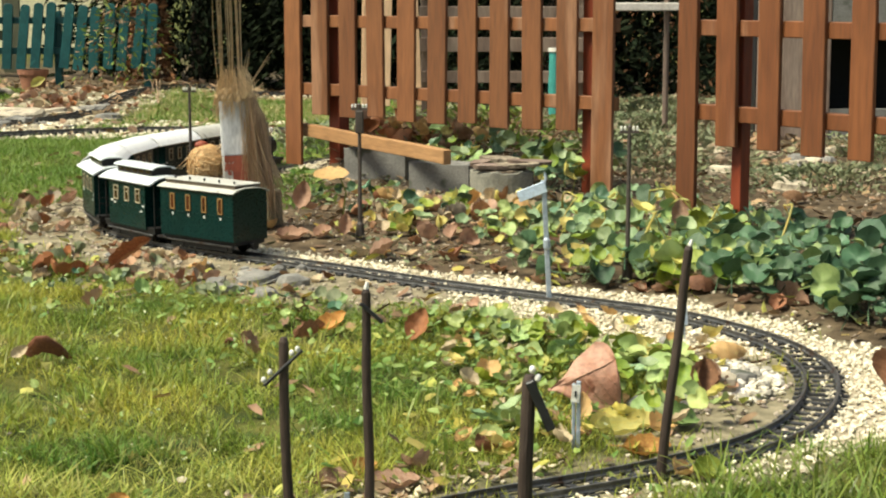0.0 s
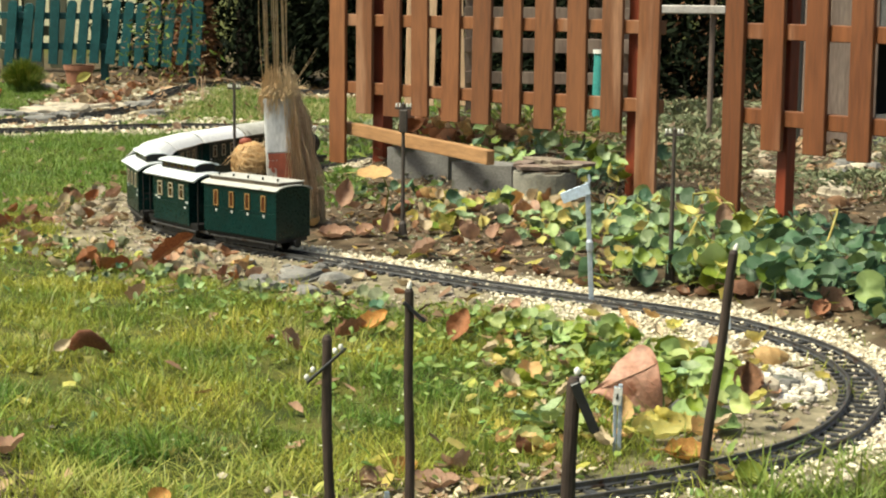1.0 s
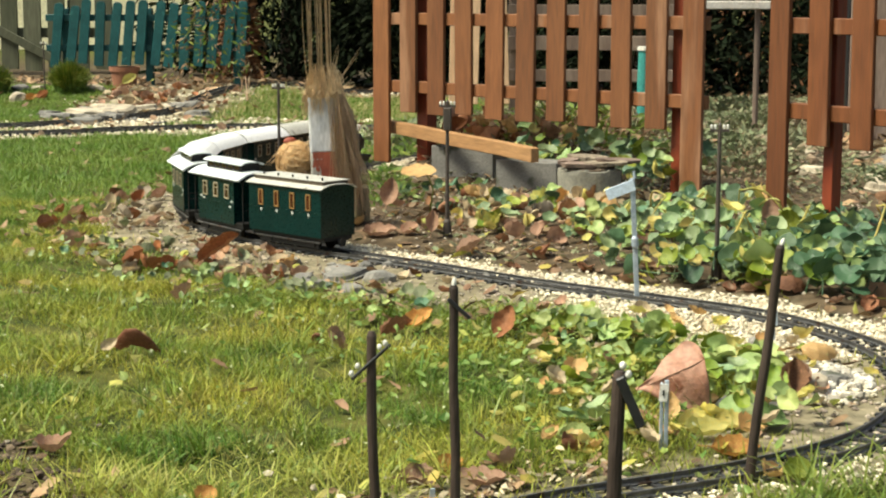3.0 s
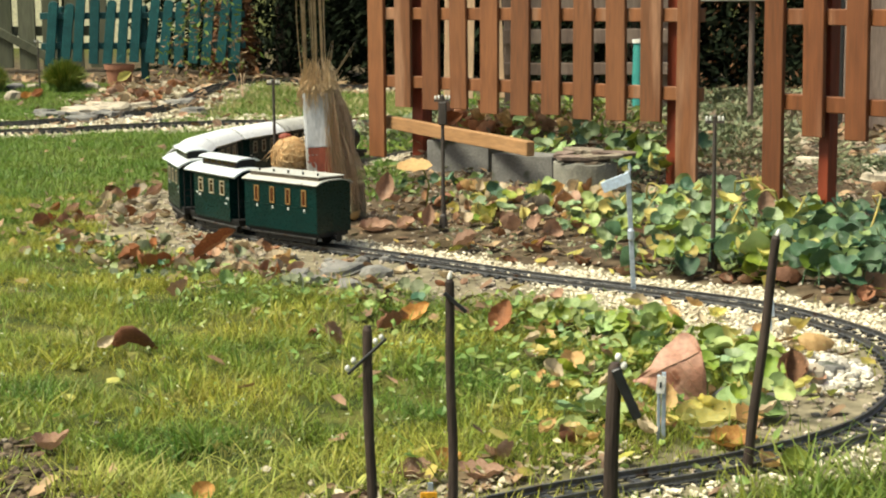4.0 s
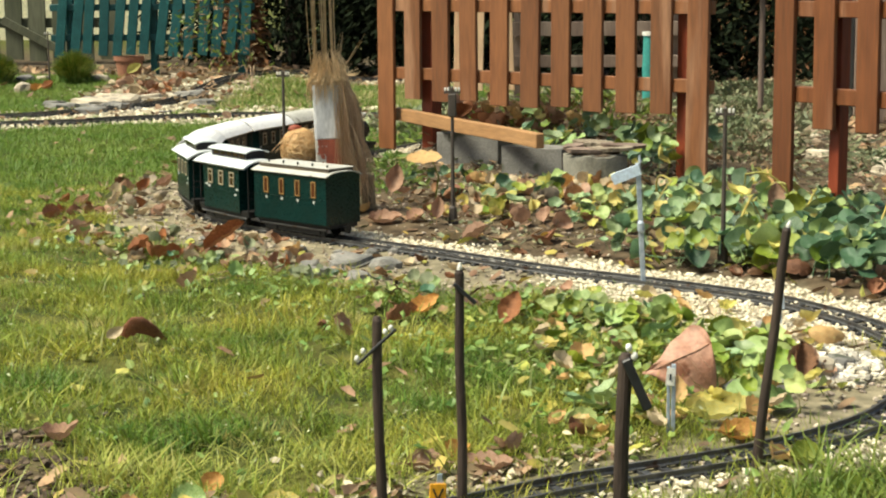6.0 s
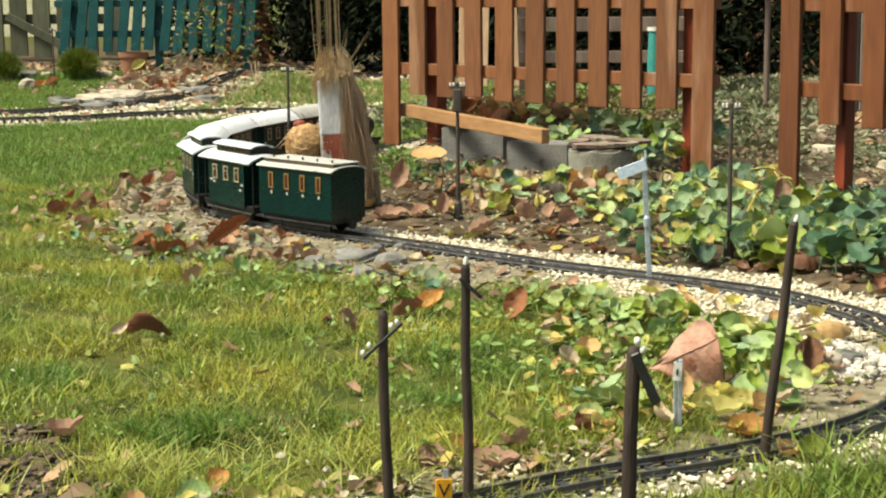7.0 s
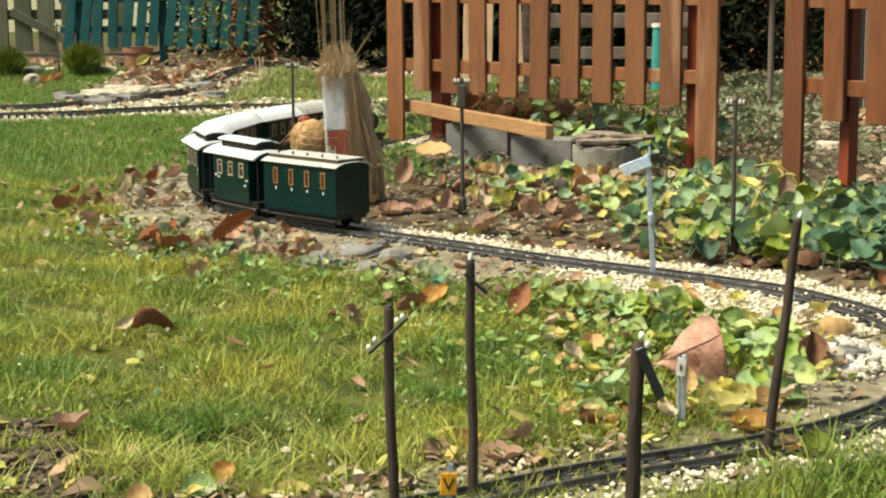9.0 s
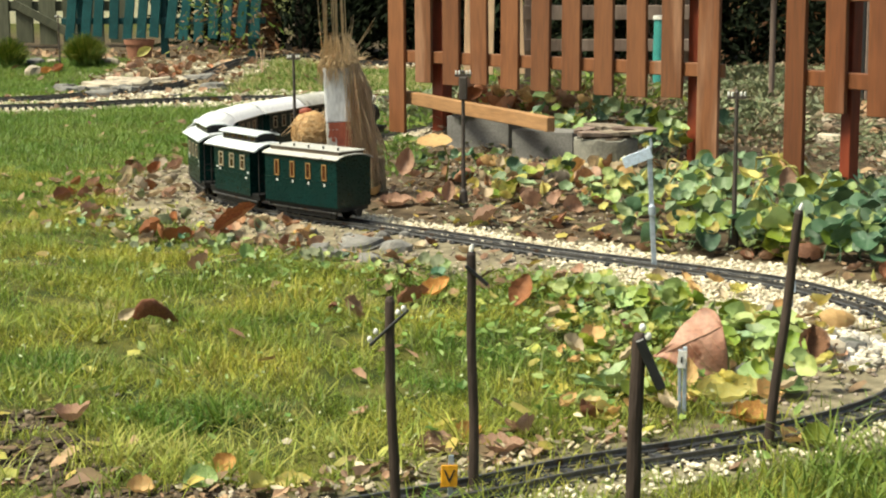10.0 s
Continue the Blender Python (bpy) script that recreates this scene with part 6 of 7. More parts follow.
fallen_leaf(0.90, 4.3, 0.07, LEAFBROWN, "oval", -0.5, -0.4, 5, 8, 20, 0.01, "brown dry leaf behind the fence")
fallen_leaf(0.07, 2.06, 0.034, LEAFYELLOW, "round", 0.3, 0.4, 60, 20, 10, 0.004, "yellow leaf in the grass")
for x, y, sz, tn, mt in ((0.20, 2.08, 0.036, 20, LEAFYELLOW), (0.25, 2.10, 0.036, -15, LEAFYELLOW), (0.27, 2.07, 0.04, 50, LEAFTAN), (0.08, 2.13, 0.045, 10, LEAFMID), (0.055, 2.02, 0.04, -10, LEAFMID), (0.22, 2.78, 0.03, 10, LEAFYELLOW), (0.16, 2.66, 0.03, 60, LEAFLIME), (0.30, 1.86, 0.04, 10, LEAFLIME), (0.33, 1.76, 0.055, 30, LEAFLIME), (0.27, 1.87, 0.05, 70, LEAFTAN), (-0.30, 1.68, 0.03, 70, LEAFYELLOW), (-0.42, 1.67, 0.028, 20, LEAFTAN), (-0.36, 1.72, 0.03, 110, LEAFORANGE)):
    fallen_leaf(x, y, sz, mt, "round" if sz < 0.046 else "oval", 0.3, 0.4, tn, 8, 22, 0.006, "pale leaf lying in the grass beside the track")
rr = random.Random(11)
for k in range(150):
    x, y = rr.uniform(-1.15, 0.1), rr.uniform(3.0, 3.9)
    d_, s_ = to_path([(x, y)], MAIN)
    if s_[0] > 0 and 0.06 < d_[0] < 0.42:
        fallen_leaf(x, y, rr.uniform(0.016, 0.045), rr.choice([LEAFBROWN, LEAFPINK, LEAFPINK, PALEFLAP, PALEFLAP, LEAFTAN, LEAFBROWN]), rr.choice(["round", "oval"]), 0.4, 0.4, rr.uniform(0, 360), rr.uniform(-25, 25), rr.uniform(-25, 25), 0.0, "small dry leaf on sandy soil by the track", True)
for k in range(46):
    x, y = rr.uniform(-0.4, 0.35), rr.uniform(3.5, 4.6)
    d_, s_ = to_path([(x, y)], MAIN)
    if s_[0] < 0 and d_[0] > 0.12:
        fallen_leaf(x, y, rr.uniform(0.020, 0.045), rr.choice([LEAFBROWN, LEAFPINK, LEAFPINK, PALEFLAP, LEAFTAN]), rr.choice(["round", "oval"]), 0.4, 0.4, rr.uniform(0, 360), rr.uniform(-35, 35), rr.uniform(-35, 35), 0.0, "dry brown leaf on the flower bed")


for k in range(120):
    x, y = rr.uniform(0.0, 0.42), rr.uniform(1.95, 2.85)
    d_, s_ = to_path([(x, y)], MAIN)
    if s_[0] > 0 and d_[0] > 0.08:
        fallen_leaf(x, y, rr.uniform(0.018, 0.038), rr.choice([LEAFYELLOW, LEAFYELLOW, LEAFTAN, LEAFPINK, PALEFLAP, LEAFTAN, LEAFLIME, PALEFLAP]), rr.choice(["round", "oval"]), 0.4, 0.4, rr.uniform(0, 360), rr.uniform(-35, 35), rr.uniform(-35, 35), rr.uniform(0.004, 0.02), "small autumn leaf among green weeds", k % 2 == 0)
bx, by = scatter(5200, -0.75, 0.15, 1.55, 1.98)
d_, s_ = to_path(np.c_[bx, by], MAIN)
ok = (s_ > 0) & (d_ > 0.062) & (RNG.uniform(0, 1, len(bx)) < 0.75 * np.exp(-((d_ - 0.06) / 0.07) ** 2) + 0.12 * np.exp(-(((bx + 0.6) / 0.12) ** 2 + ((by - 1.78) / 0.1) ** 2)))
bx, by = bx[ok], by[ok]
half = len(bx) // 2
leaflets(bx[:half], by[:half], RNG.uniform(0.003, 0.010, half), LITTER, "leaf_fragments", "brown leaf fragments on soil beside the near track", "dead leaves", 0.005, 0.6)
late = np.arange(len(bx))[(np.arange(len(bx)) >= half) & (bx > -0.42)]
leaflets(bx[late], by[late], RNG.uniform(0.003, 0.008, len(late)), mat("pale_leaf_fragments", (0.42, 0.36, 0.24), (0.30, 0.25, 0.16), 8, 0.75, 0.1, 90, by="island", vary=0.45), "leaf_fragments", "pale dry leaf fragments on soil beside the near track", "dead leaves", 0.006, 0.6)
fallen_leaf(-0.36, 1.685, 0.036, LEAFMID, "round", 0.2, 0.3, 20, 0, 30, 0.006, "grey-green leaf lying beside the near track")
fallen_leaf(-0.265, 1.70, 0.042, LEAFYELLOW, "oval", 0.2, 0.3, 10, 0, 25, 0.004, "pale yellow leaf lying beside the near track")
fallen_leaf(-0.345, 1.74, 0.028, LEAFORANGE, "round", 0.2, 0.3, 50, -30, 25, 0.006, "orange yellow leaf lying beside the near track")
for k in range(56):
    x, y = rr.uniform(-0.35, 0.75), rr.uniform(2.6, 3.9)
    d_, s_ = to_path([(x, y)], MAIN)
    if s_[0] < 0 and 0.11 < d_[0] < 0.27:
        fallen_leaf(x, y, rr.uniform(0.025, 0.06), rr.choice([LEAFBROWN, LEAFPINK, LEAFPINK, LEAFTAN]), rr.choice(["round", "oval"]), 0.4, 0.4, rr.uniform(0, 360), rr.uniform(-25, 25), rr.uniform(-25, 25), 0.0, "dry leaf between gravel and green leaves")


# a drift of curled leaves along the outer edge of the sandy shoulder
CURLS = (("round", 0.7, 0.8), ("oval", 0.9, 0.6), ("oval", -0.6, -0.6), ("round", 0.3, 0.4), ("oval", 0.5, 1.0))
drift = random.Random(47)
for k in range(420):
    x, y = drift.uniform(-1.28, -0.42), drift.uniform(3.02, 4.55)
    d_, s_ = to_path([(x, y)], MAIN)
    edge = 0.235 + 0.05 * math.sin(y * 7 + x * 5)
    if s_[0] < 0 or d_[0] < 0.09 or drift.random() > math.exp(-((d_[0] - edge) / 0.085) ** 2) * (0.95 if y < 3.95 else 0.6):
        continue
    kd, cu, cp = drift.choice(CURLS)
    mt = drift.choice([LEAFBROWN, LEAFPINK, LEAFPINK, PALEFLAP, PALEFLAP, PALEFLAP, LEAFRUST, LEAFGREY, LEAFGREY, LEAFSAGE, LEAFSAGE, LEAFSAGE])
    sz = drift.uniform(0.020, 0.046)
    fallen_leaf(x, y, sz, mt, kd, cu, cp, drift.uniform(0, 360), drift.uniform(-35, 35), drift.uniform(-40, 40), drift.uniform(0, 0.006), "curled dry leaf in a drift beside the track", sz < 0.034)
for x, y, sz, tn in ((-0.905, 3.985, 0.055, 20), (-0.87, 4.02, 0.045, 70), (-0.80, 3.93, 0.04, 10), (-0.93, 3.90, 0.05, 120), (-0.98, 4.10, 0.05, 50)):
    fallen_leaf(x, y, sz, PALEFLAP, "oval", 0.25, 0.3, tn, 4, 6, 0.002, "pale flat leaf on sandy soil by the track")
for x, y, sz, tn, mt in ((-1.12, 4.13, 0.045, 15, LEAFPINK), (-1.17, 4.16, 0.040, -20, LEAFRUST), (-1.02, 4.34, 0.05, 60, LEAFRUST), (-0.97, 4.40, 0.05, 10, LEAFPINK), (-1.06, 4.30, 0.05, -30, LEAFPINK)):
    fallen_leaf(x, y, sz, mt, "oval", 0.7, 0.6, tn, -25, 25, 0.004, "curled brown leaf at the edge of the green lawn")
# leaves heaped by the far track
heap = random.Random(53)
for k in range(34):
    x, y = heap.gauss(-1.86, 0.11), heap.gauss(8.2, 0.18)
    kd, cu, cp = heap.choice(CURLS)
    fallen_leaf(x, y, heap.uniform(0.035, 0.065), heap.choice([LEAFBROWN, LEAFPINK, LEAFRUST, LEAFPINK, PALEFLAP]), kd, cu, cp, heap.uniform(0, 360), heap.uniform(-30, 30), heap.uniform(-30, 30), heap.uniform(0, 0.02), "brown leaf heaped beside the far track", True)
for k in range(40):
    x, y = heap.uniform(-2.1, -1.45), heap.uniform(7.7, 8.8)
    fallen_leaf(x, y, heap.uniform(0.03, 0.06), heap.choice([LEAFPINK, LEAFPINK, LEAFRUST, PALEFLAP, PALEFLAP]), "oval", 0.7, 0.6, heap.uniform(0, 360), heap.uniform(-25, 25), heap.uniform(-25, 25), 0.004, "dry leaf lying near the far track", True)
# dry leaves piled behind the plank
for k in range(60):
    x, y = heap.uniform(-0.26, 0.12), heap.uniform(5.0, 5.5)
    fallen_leaf(x, y, heap.uniform(0.05, 0.09), heap.choice([LEAFBROWN, LEAFPINK, LEAFPINK, LEAFRUST, LEAFTAN]), "oval", 0.7, 0.6, heap.uniform(0, 360), heap.uniform(-40, 40), heap.uniform(-40, 60), heap.uniform(0, 0.06), "brown dry leaf piled behind the plank", True)
# tan curled leaves between the pole and the round-leaved plants
for k in range(85):
    x, y = heap.uniform(-0.22, 0.24), heap.uniform(3.58, 4.30)
    d_, s_ = to_path([(x, y)], MAIN)
    if s_[0] < 0 and d_[0] > 0.14:
        kd, cu, cp = heap.choice(CURLS)
        fallen_leaf(x, y, heap.uniform(0.028, 0.055), heap.choice([LEAFTAN, PALEFLAP, LEAFYELLOW, LEAFPINK, LEAFBROWN, LEAFGREY]), kd, cu, cp, heap.uniform(0, 360), heap.uniform(-40, 40), heap.uniform(-30, 60), heap.uniform(0, 0.015), "dry tan leaf in the flower bed", True)
# leaves that stand out in the bed
fallen_leaf(0.520, 3.44, 0.056, LEAFOLIVE, "round", 0.15, 0.2, 20, 0, 62, 0.050, "round olive green leaf standing in the bed")
fallen_leaf(0.415, 3.085, 0.075, LEAFLIME, "round", 0.3, 0.35, 35, 0, 58, 0.004, "large yellow-green leaf beside the gravel")
fallen_leaf(0.480, 3.10, 0.040, PALEFLAP, "oval", 0.3, 0.4, 40, 0, 45, 0.03, "pale torn leaf among green leaves")
fallen_leaf(0.318, 4.40, 0.060, LEAFYELLOW, "round", 0.2, 0.3, 80, 0, 60, 0.055, "broad pale yellow leaf hanging beside the planter")
fallen_leaf(0.270, 3.30, 0.034, LEAFTAN, "oval", 0.4, 0.4, 50, 0, 50, 0.03, "small yellow leaf among green leaves")
for k in range(7):
    a_ = heap.uniform(0, 360)
    fallen_leaf(0.545 + heap.gauss(0, 0.022), 3.93 + heap.gauss(0, 0.02), heap.uniform(0.045, 0.085), LEAFTAN if k % 2 else LEAFYELLOW, "rolled", 0.9, 0.8, a_, heap.uniform(-40, 40), heap.uniform(-30, 60), heap.uniform(0.02, 0.075), "curled yellow stem leaf beside the fence")


fallen_leaf(-2.05, 8.62, 0.085, LEAFYELLOW, "oval", 0.3, 0.4, 25, -30, 50, 0.02, "yellow leaf leaning on the terracotta pot")
fallen_leaf(-2.39, 8.25, 0.085, LEAFRUST, "oval", 0.5, 0.5, -20, -15, 40, 0.01, "rust brown leaf in the grass beyond the far track")
fallen_leaf(-2.43, 8.15, 0.070, LEAFORANGE, "oval", 0.5, 0.5, 60, -10, 30, 0.01, "tan leaf in the grass beyond the far track")


# thin dry twigs and stems lying on the ground
twig_rng = random.Random(61)
for k in range(46):
    if k < 26:
        x, y = twig_rng.uniform(-1.0, 0.0), twig_rng.uniform(3.0, 3.9)
    else:
        x, y = twig_rng.uniform(-0.35, 0.5), twig_rng.uniform(3.4, 4.3)
    d_, s_ = to_path([(x, y)], MAIN)
    if d_[0] < 0.10 or (k < 26 and s_[0] < 0) or (k >= 26 and s_[0] > 0):
        continue
    l_, a_ = twig_rng.uniform(0.04, 0.11), twig_rng.uniform(0, 360)
    bm = bmesh.new()
    w_ = twig_rng.uniform(-0.12, 0.12) * l_
    tube(bm, [(-l_ / 2, 0, 0.002), (-l_ * 0.15, w_, 0.004), (l_ * 0.2, w_ * 0.6, 0.006), (l_ / 2, -w_, 0.003)], [0.0013, 0.0012, 0.001, 0.0005], 5)
    single("twig", bm, TWIG, pose(x, y, float(height([x], [y])[0]) + 0.001, 0, twig_rng.uniform(-12, 4), a_), "thin dry brown twig lying on the ground", "twig", "twigs on the ground")


def by_island(material):
    """The same surface, varied from leaf to leaf inside one mesh."""
    m = material.copy()
    n, l = m.node_tree.nodes, m.node_tree.links
    geo = n.new("ShaderNodeNewGeometry")
    for node in [q for q in n if q.type == "OBJECT_INFO"]:
        for link in list(node.outputs["Random"].links):
            l.new(geo.outputs["Random Per Island"], link.to_socket)
        n.remove(node)
    return m


LOOSE_WORDS = {"brown_fallen_leaf": "brown", "pale_pinkish_brown_leaf": "pinkish brown", "pale_dead_leaf": "pale straw coloured", "rust_red_rolled_leaf": "rust red", "peach_yellow_leaf": "peach yellow", "yellow_leaf": "yellow", "yellow_green_leaf": "yellow-green", "grey_green_wilted_leaf": "wilted grey-green", "dark_brown_curled_leaf": "dark brown", "grey_brown_decayed_leaf": "grey-brown decayed"}
for key, leaves in LOOSE.items():
    vs, fs, at = [], [], 0
    for me, place in leaves:
        mm = np.array(place)
        co = np.array([v.co[:] for v in me.vertices])
        vs.append(co @ mm[:3, :3].T + mm[:3, 3])
        fs += [tuple(i + at for i in f.vertices) for f in me.polygons]
        at += len(co)
    me = bpy.data.meshes.new("loose_leaves")
    me.from_pydata(np.concatenate(vs).tolist(), [], fs)
    me.materials.append(by_island(bpy.data.materials[key]))
    me.polygons.foreach_set("use_smooth", [True] * len(me.polygons))
    tagged(new("loose_leaves", me), LOOSE_WORDS.get(key, "dry") + " small fallen leaves strewn over the garden ground", "dead leaves", kind="stuff")


# ---- creeping plants with round leaves ----
def round_leaf_mesh(material, seed, stem=0.07):
    """A round leaf with a notch at its stalk, wavy rim and raised veins, on a bent stalk; radius one tenth of a metre before scaling."""
    bm = bmesh.new()
    ctr = bm.verts.new((0, 0, 0))
    rings = []
    n = 18
    for k, rad in enumerate((0.35, 0.7, 1.0)):
        ring = []
        for i in range(n):
            a_ = math.tau * i / n
            notch = 1 - 0.55 * math.exp(-((((a_ + math.pi) % math.tau) - math.pi) / 0.32) ** 2) * rad
            r_ = rad * notch * (1 + 0.045 * rad * math.sin(5 * a_ + seed) + 0.05 * rad * math.sin(2 * a_ + seed * 3))
            z = (0.05 + 0.13 * (seed % 4)) * rad ** 2 + 0.14 * rad * math.sin(3 * a_ + seed * 1.7) * (0.4 + 0.3 * (seed % 3)) + 0.05 * rad * math.cos(7 * a_ + seed) + 0.22 * (seed % 3) * (rad * math.sin(a_)) ** 2
            ring.append(bm.verts.new((-r_ * math.cos(a_) + 0.15, r_ * math.sin(a_), z)))
        rings.append(ring)
    for i in range(n):
        bm.faces.new((ctr, rings[0][i], rings[0][(i + 1) % n]))
        for r0, r1 in zip(rings, rings[1:]):
            bm.faces.new((r0[i], r1[i], r1[(i + 1) % n], r0[(i + 1) % n]))
    tube(bm, [(0, 0, -0.01), (-0.12, 0.03, -0.5), (-0.5, 0.1, -1.1), (-0.9, 0.1, -1.7)], [0.035, 0.04, 0.045, 0.05], 5, False)
    return finish(bm, "leaf", material, True)


ROUND = [round_leaf_mesh(mt, s) for s, mt in enumerate((LEAFGREEN, LEAFGREEN, LEAFGREEN, LEAFLIME, LEAFGREEN, LEAFMID, LEAFLIME, LEAFYELLOW, LEAFMID, LEAFMID, LEAFPALE, LEAFPALE, LEAFSAGE, LEAFSAGE))]


def creeping_plant(x, y, spread_, count, size, tall_, mix, rng, label, avoid=0.10):
    p = thing("creeping_plant", pose(x, y, float(height([x], [y])[0])), label, "plant", "creeping plants with round leaves")
    placed = 0
    for _ in range(count * 3):
        if placed >= count:
            break
        a_, q = rng.uniform(0, math.tau), spread_ * math.sqrt(rng.random())
        dx, dy = q * math.cos(a_), q * math.sin(a_)
        d_, s_ = to_path([(x + dx, y + dy)], MAIN)
        if d_[0] < avoid:
            continue
        r_ = size * rng.uniform(0.45, 1.15)
        z = tall_ * rng.uniform(0.30, 1.3) * (1 - 0.4 * (q / spread_) ** 2) + 0.012
        k = rng.choice(mix)
        m = pose(dx, dy, z, rng.gauss(0, 22), rng.gauss(0, 20), rng.uniform(0, 360))
        lean_to = Matrix.Rotation(radians(rng.uniform(-8, 52)), 4, "X")
        m = Matrix.Translation((dx, dy, z)) @ lean_to @ pose(0, 0, 0, rng.gauss(0, 26), rng.gauss(0, 26), rng.uniform(0, 360))
        part("leaf", ROUND[k], LEAFGREEN, p, m=m @ Matrix.Diagonal((r_, r_, r_, 1)))
        placed += 1
    return p


rng = random.Random(21)
GREENS, MIXED, YELLOWS, WEEDS = (0, 1, 2, 4, 10, 0, 1, 2, 8, 6), (10, 11, 2, 3, 10, 5, 0, 8, 11, 7), (3, 6, 8, 5, 10, 2, 7), (5, 8, 9, 5, 8, 9, 3, 6, 3, 7, 10)
DEEP = (0, 1, 2, 4, 0, 1, 2, 4, 0, 8)
LBL = "creeping plant with round blue-green leaves in the bed"
for x, y, sp_, c_, sz, ta, mx in (
        (0.62, 3.22, 0.17, 34, 0.030, 0.085, GREENS), (0.80, 3.15, 0.17, 34, 0.031, 0.09, GREENS), (0.72, 3.45, 0.18, 34, 0.031, 0.065, GREENS), (0.92, 3.40, 0.18, 32, 0.032, 0.065, GREENS),
        (0.52, 3.48, 0.15, 28, 0.029, 0.08, MIXED), (0.38, 3.42, 0.13, 26, 0.030, 0.075, MIXED), (0.47, 3.25, 0.11, 22, 0.030, 0.06, YELLOWS), (0.24, 3.60, 0.13, 26, 0.026, 0.06, GREENS), (0.36, 3.75, 0.15, 28, 0.027, 0.075, MIXED),
        (0.15, 3.74, 0.12, 20, 0.024, 0.05, GREENS), (0.25, 3.95, 0.12, 16, 0.024, 0.045, MIXED), (0.46, 4.0, 0.15, 24, 0.029, 0.065, MIXED), (0.60, 3.80, 0.15, 24, 0.029, 0.055, MIXED), (0.72, 3.75, 0.13, 16, 0.028, 0.04, GREENS),
        (0.88, 3.65, 0.13, 14, 0.030, 0.045, GREENS), (0.70, 3.02, 0.12, 20, 0.030, 0.06, GREENS), (0.80, 2.90, 0.14, 24, 0.030, 0.07, GREENS), (0.74, 2.72, 0.10, 16, 0.029, 0.05, GREENS), (0.88, 2.70, 0.12, 16, 0.030, 0.06, GREENS), (0.62, 2.98, 0.08, 14, 0.026, 0.05, MIXED), (0.22, 3.46, 0.08, 12, 0.022, 0.035, GREENS), (0.10, 3.58, 0.06, 8, 0.020, 0.03, MIXED), (0.34, 3.24, 0.09, 16, 0.027, 0.05, MIXED), (0.45, 3.12, 0.09, 16, 0.028, 0.055, YELLOWS), (0.56, 3.06, 0.10, 18, 0.028, 0.06, GREENS), (0.68, 2.86, 0.09, 14, 0.028, 0.055, GREENS), (1.02, 3.2, 0.16, 22, 0.030, 0.09, GREENS), (1.0, 2.95, 0.14, 18, 0.03, 0.08, GREENS)):
    creeping_plant(x, y, sp_, int(c_ * (1.35 if x > 0.58 else 1.3)), sz * 0.76, ta * (0.66 if x > 0.58 else 0.76), MIXED if mx is GREENS and x < 0.5 else DEEP if x > 0.58 else mx, rng, LBL)
for x, y, sp_, c_ in ((-0.085, 3.80, 0.05, 9), (-0.10, 4.08, 0.12, 12), (0.04, 4.18, 0.10, 12), (-0.16, 4.35, 0.08, 8), (-0.30, 4.40, 0.08, 8), (0.0, 4.02, 0.06, 6)):
    creeping_plant(x, y, sp_, c_, 0.020, 0.028, YELLOWS, rng, "yellowing creeping plant among dry leaves")
for x, y, sp_, c_ in ((0.04, 4.66, 0.05, 9), (0.30, 4.46, 0.07, 12), (0.27, 4.58, 0.08, 12), (0.16, 4.72, 0.14, 22), (0.32, 4.62, 0.12, 20), (0.02, 4.78, 0.10, 12), (0.42, 4.75, 0.10, 12), (0.10, 4.95, 0.14, 12)):
    creeping_plant(x, y, sp_, c_, 0.027, 0.10, (3, 6, 8, 5, 2, 7, 10, 4), rng, "round-leaved plant growing behind the concrete planter")
for x, y, sp_, c_, sz in ((0.17, 2.62, 0.07, 24, 0.017), (0.08, 2.70, 0.08, 20, 0.014), (0.265, 2.45, 0.06, 14, 0.018), (0.31, 2.38, 0.055, 16, 0.018), (0.28, 2.29, 0.05, 12, 0.017), (0.20, 2.42, 0.08, 14, 0.017), (0.10, 2.55, 0.10, 18, 0.014), (0.31, 2.13, 0.05, 9, 0.017), (0.09, 2.05, 0.05, 8, 0.015), (0.33, 2.40, 0.05, 9, 0.021), (0.02, 2.70, 0.10, 16, 0.013), (-0.62, 3.14, 0.10, 12, 0.010), (-0.78, 3.22, 0.12, 18, 0.010), (-0.92, 3.42, 0.13, 18, 0.010), (-1.0, 3.65, 0.12, 14, 0.010), (-0.45, 3.02, 0.10, 12, 0.013), (-0.25, 2.93, 0.10, 12, 0.013)):
    creeping_plant(x, y, sp_, c_, sz, 0.032 if x > -0.2 else 0.022, WEEDS if x > -0.2 else (8, 12, 5, 13, 9, 2), rng, "low weed with small round leaves inside the track's curve" if x > -0.2 else "low grey-green weed among dry leaves", 0.115 if x > 0.1 and y > 2.3 else 0.075)
for x, y, sp_, c_, sz, mx in ((0.245, 3.20, 0.06, 9, 0.024, YELLOWS), (0.325, 3.135, 0.07, 12, 0.028, YELLOWS), (0.415, 3.09, 0.06, 9, 0.028, YELLOWS), (0.53, 3.03, 0.06, 9, 0.026, MIXED), (0.60, 2.95, 0.07, 12, 0.027, DEEP), (0.68, 2.84, 0.07, 14, 0.028, DEEP), (0.74, 2.70, 0.07, 12, 0.028, DEEP), (0.15, 3.28, 0.05, 7, 0.020, MIXED)):
    creeping_plant(x, y, sp_, c_, sz, 0.045, mx, rng, "creeping plant with broad leaves hanging towards the gravel", 0.135)
vine_rng = random.Random(31)
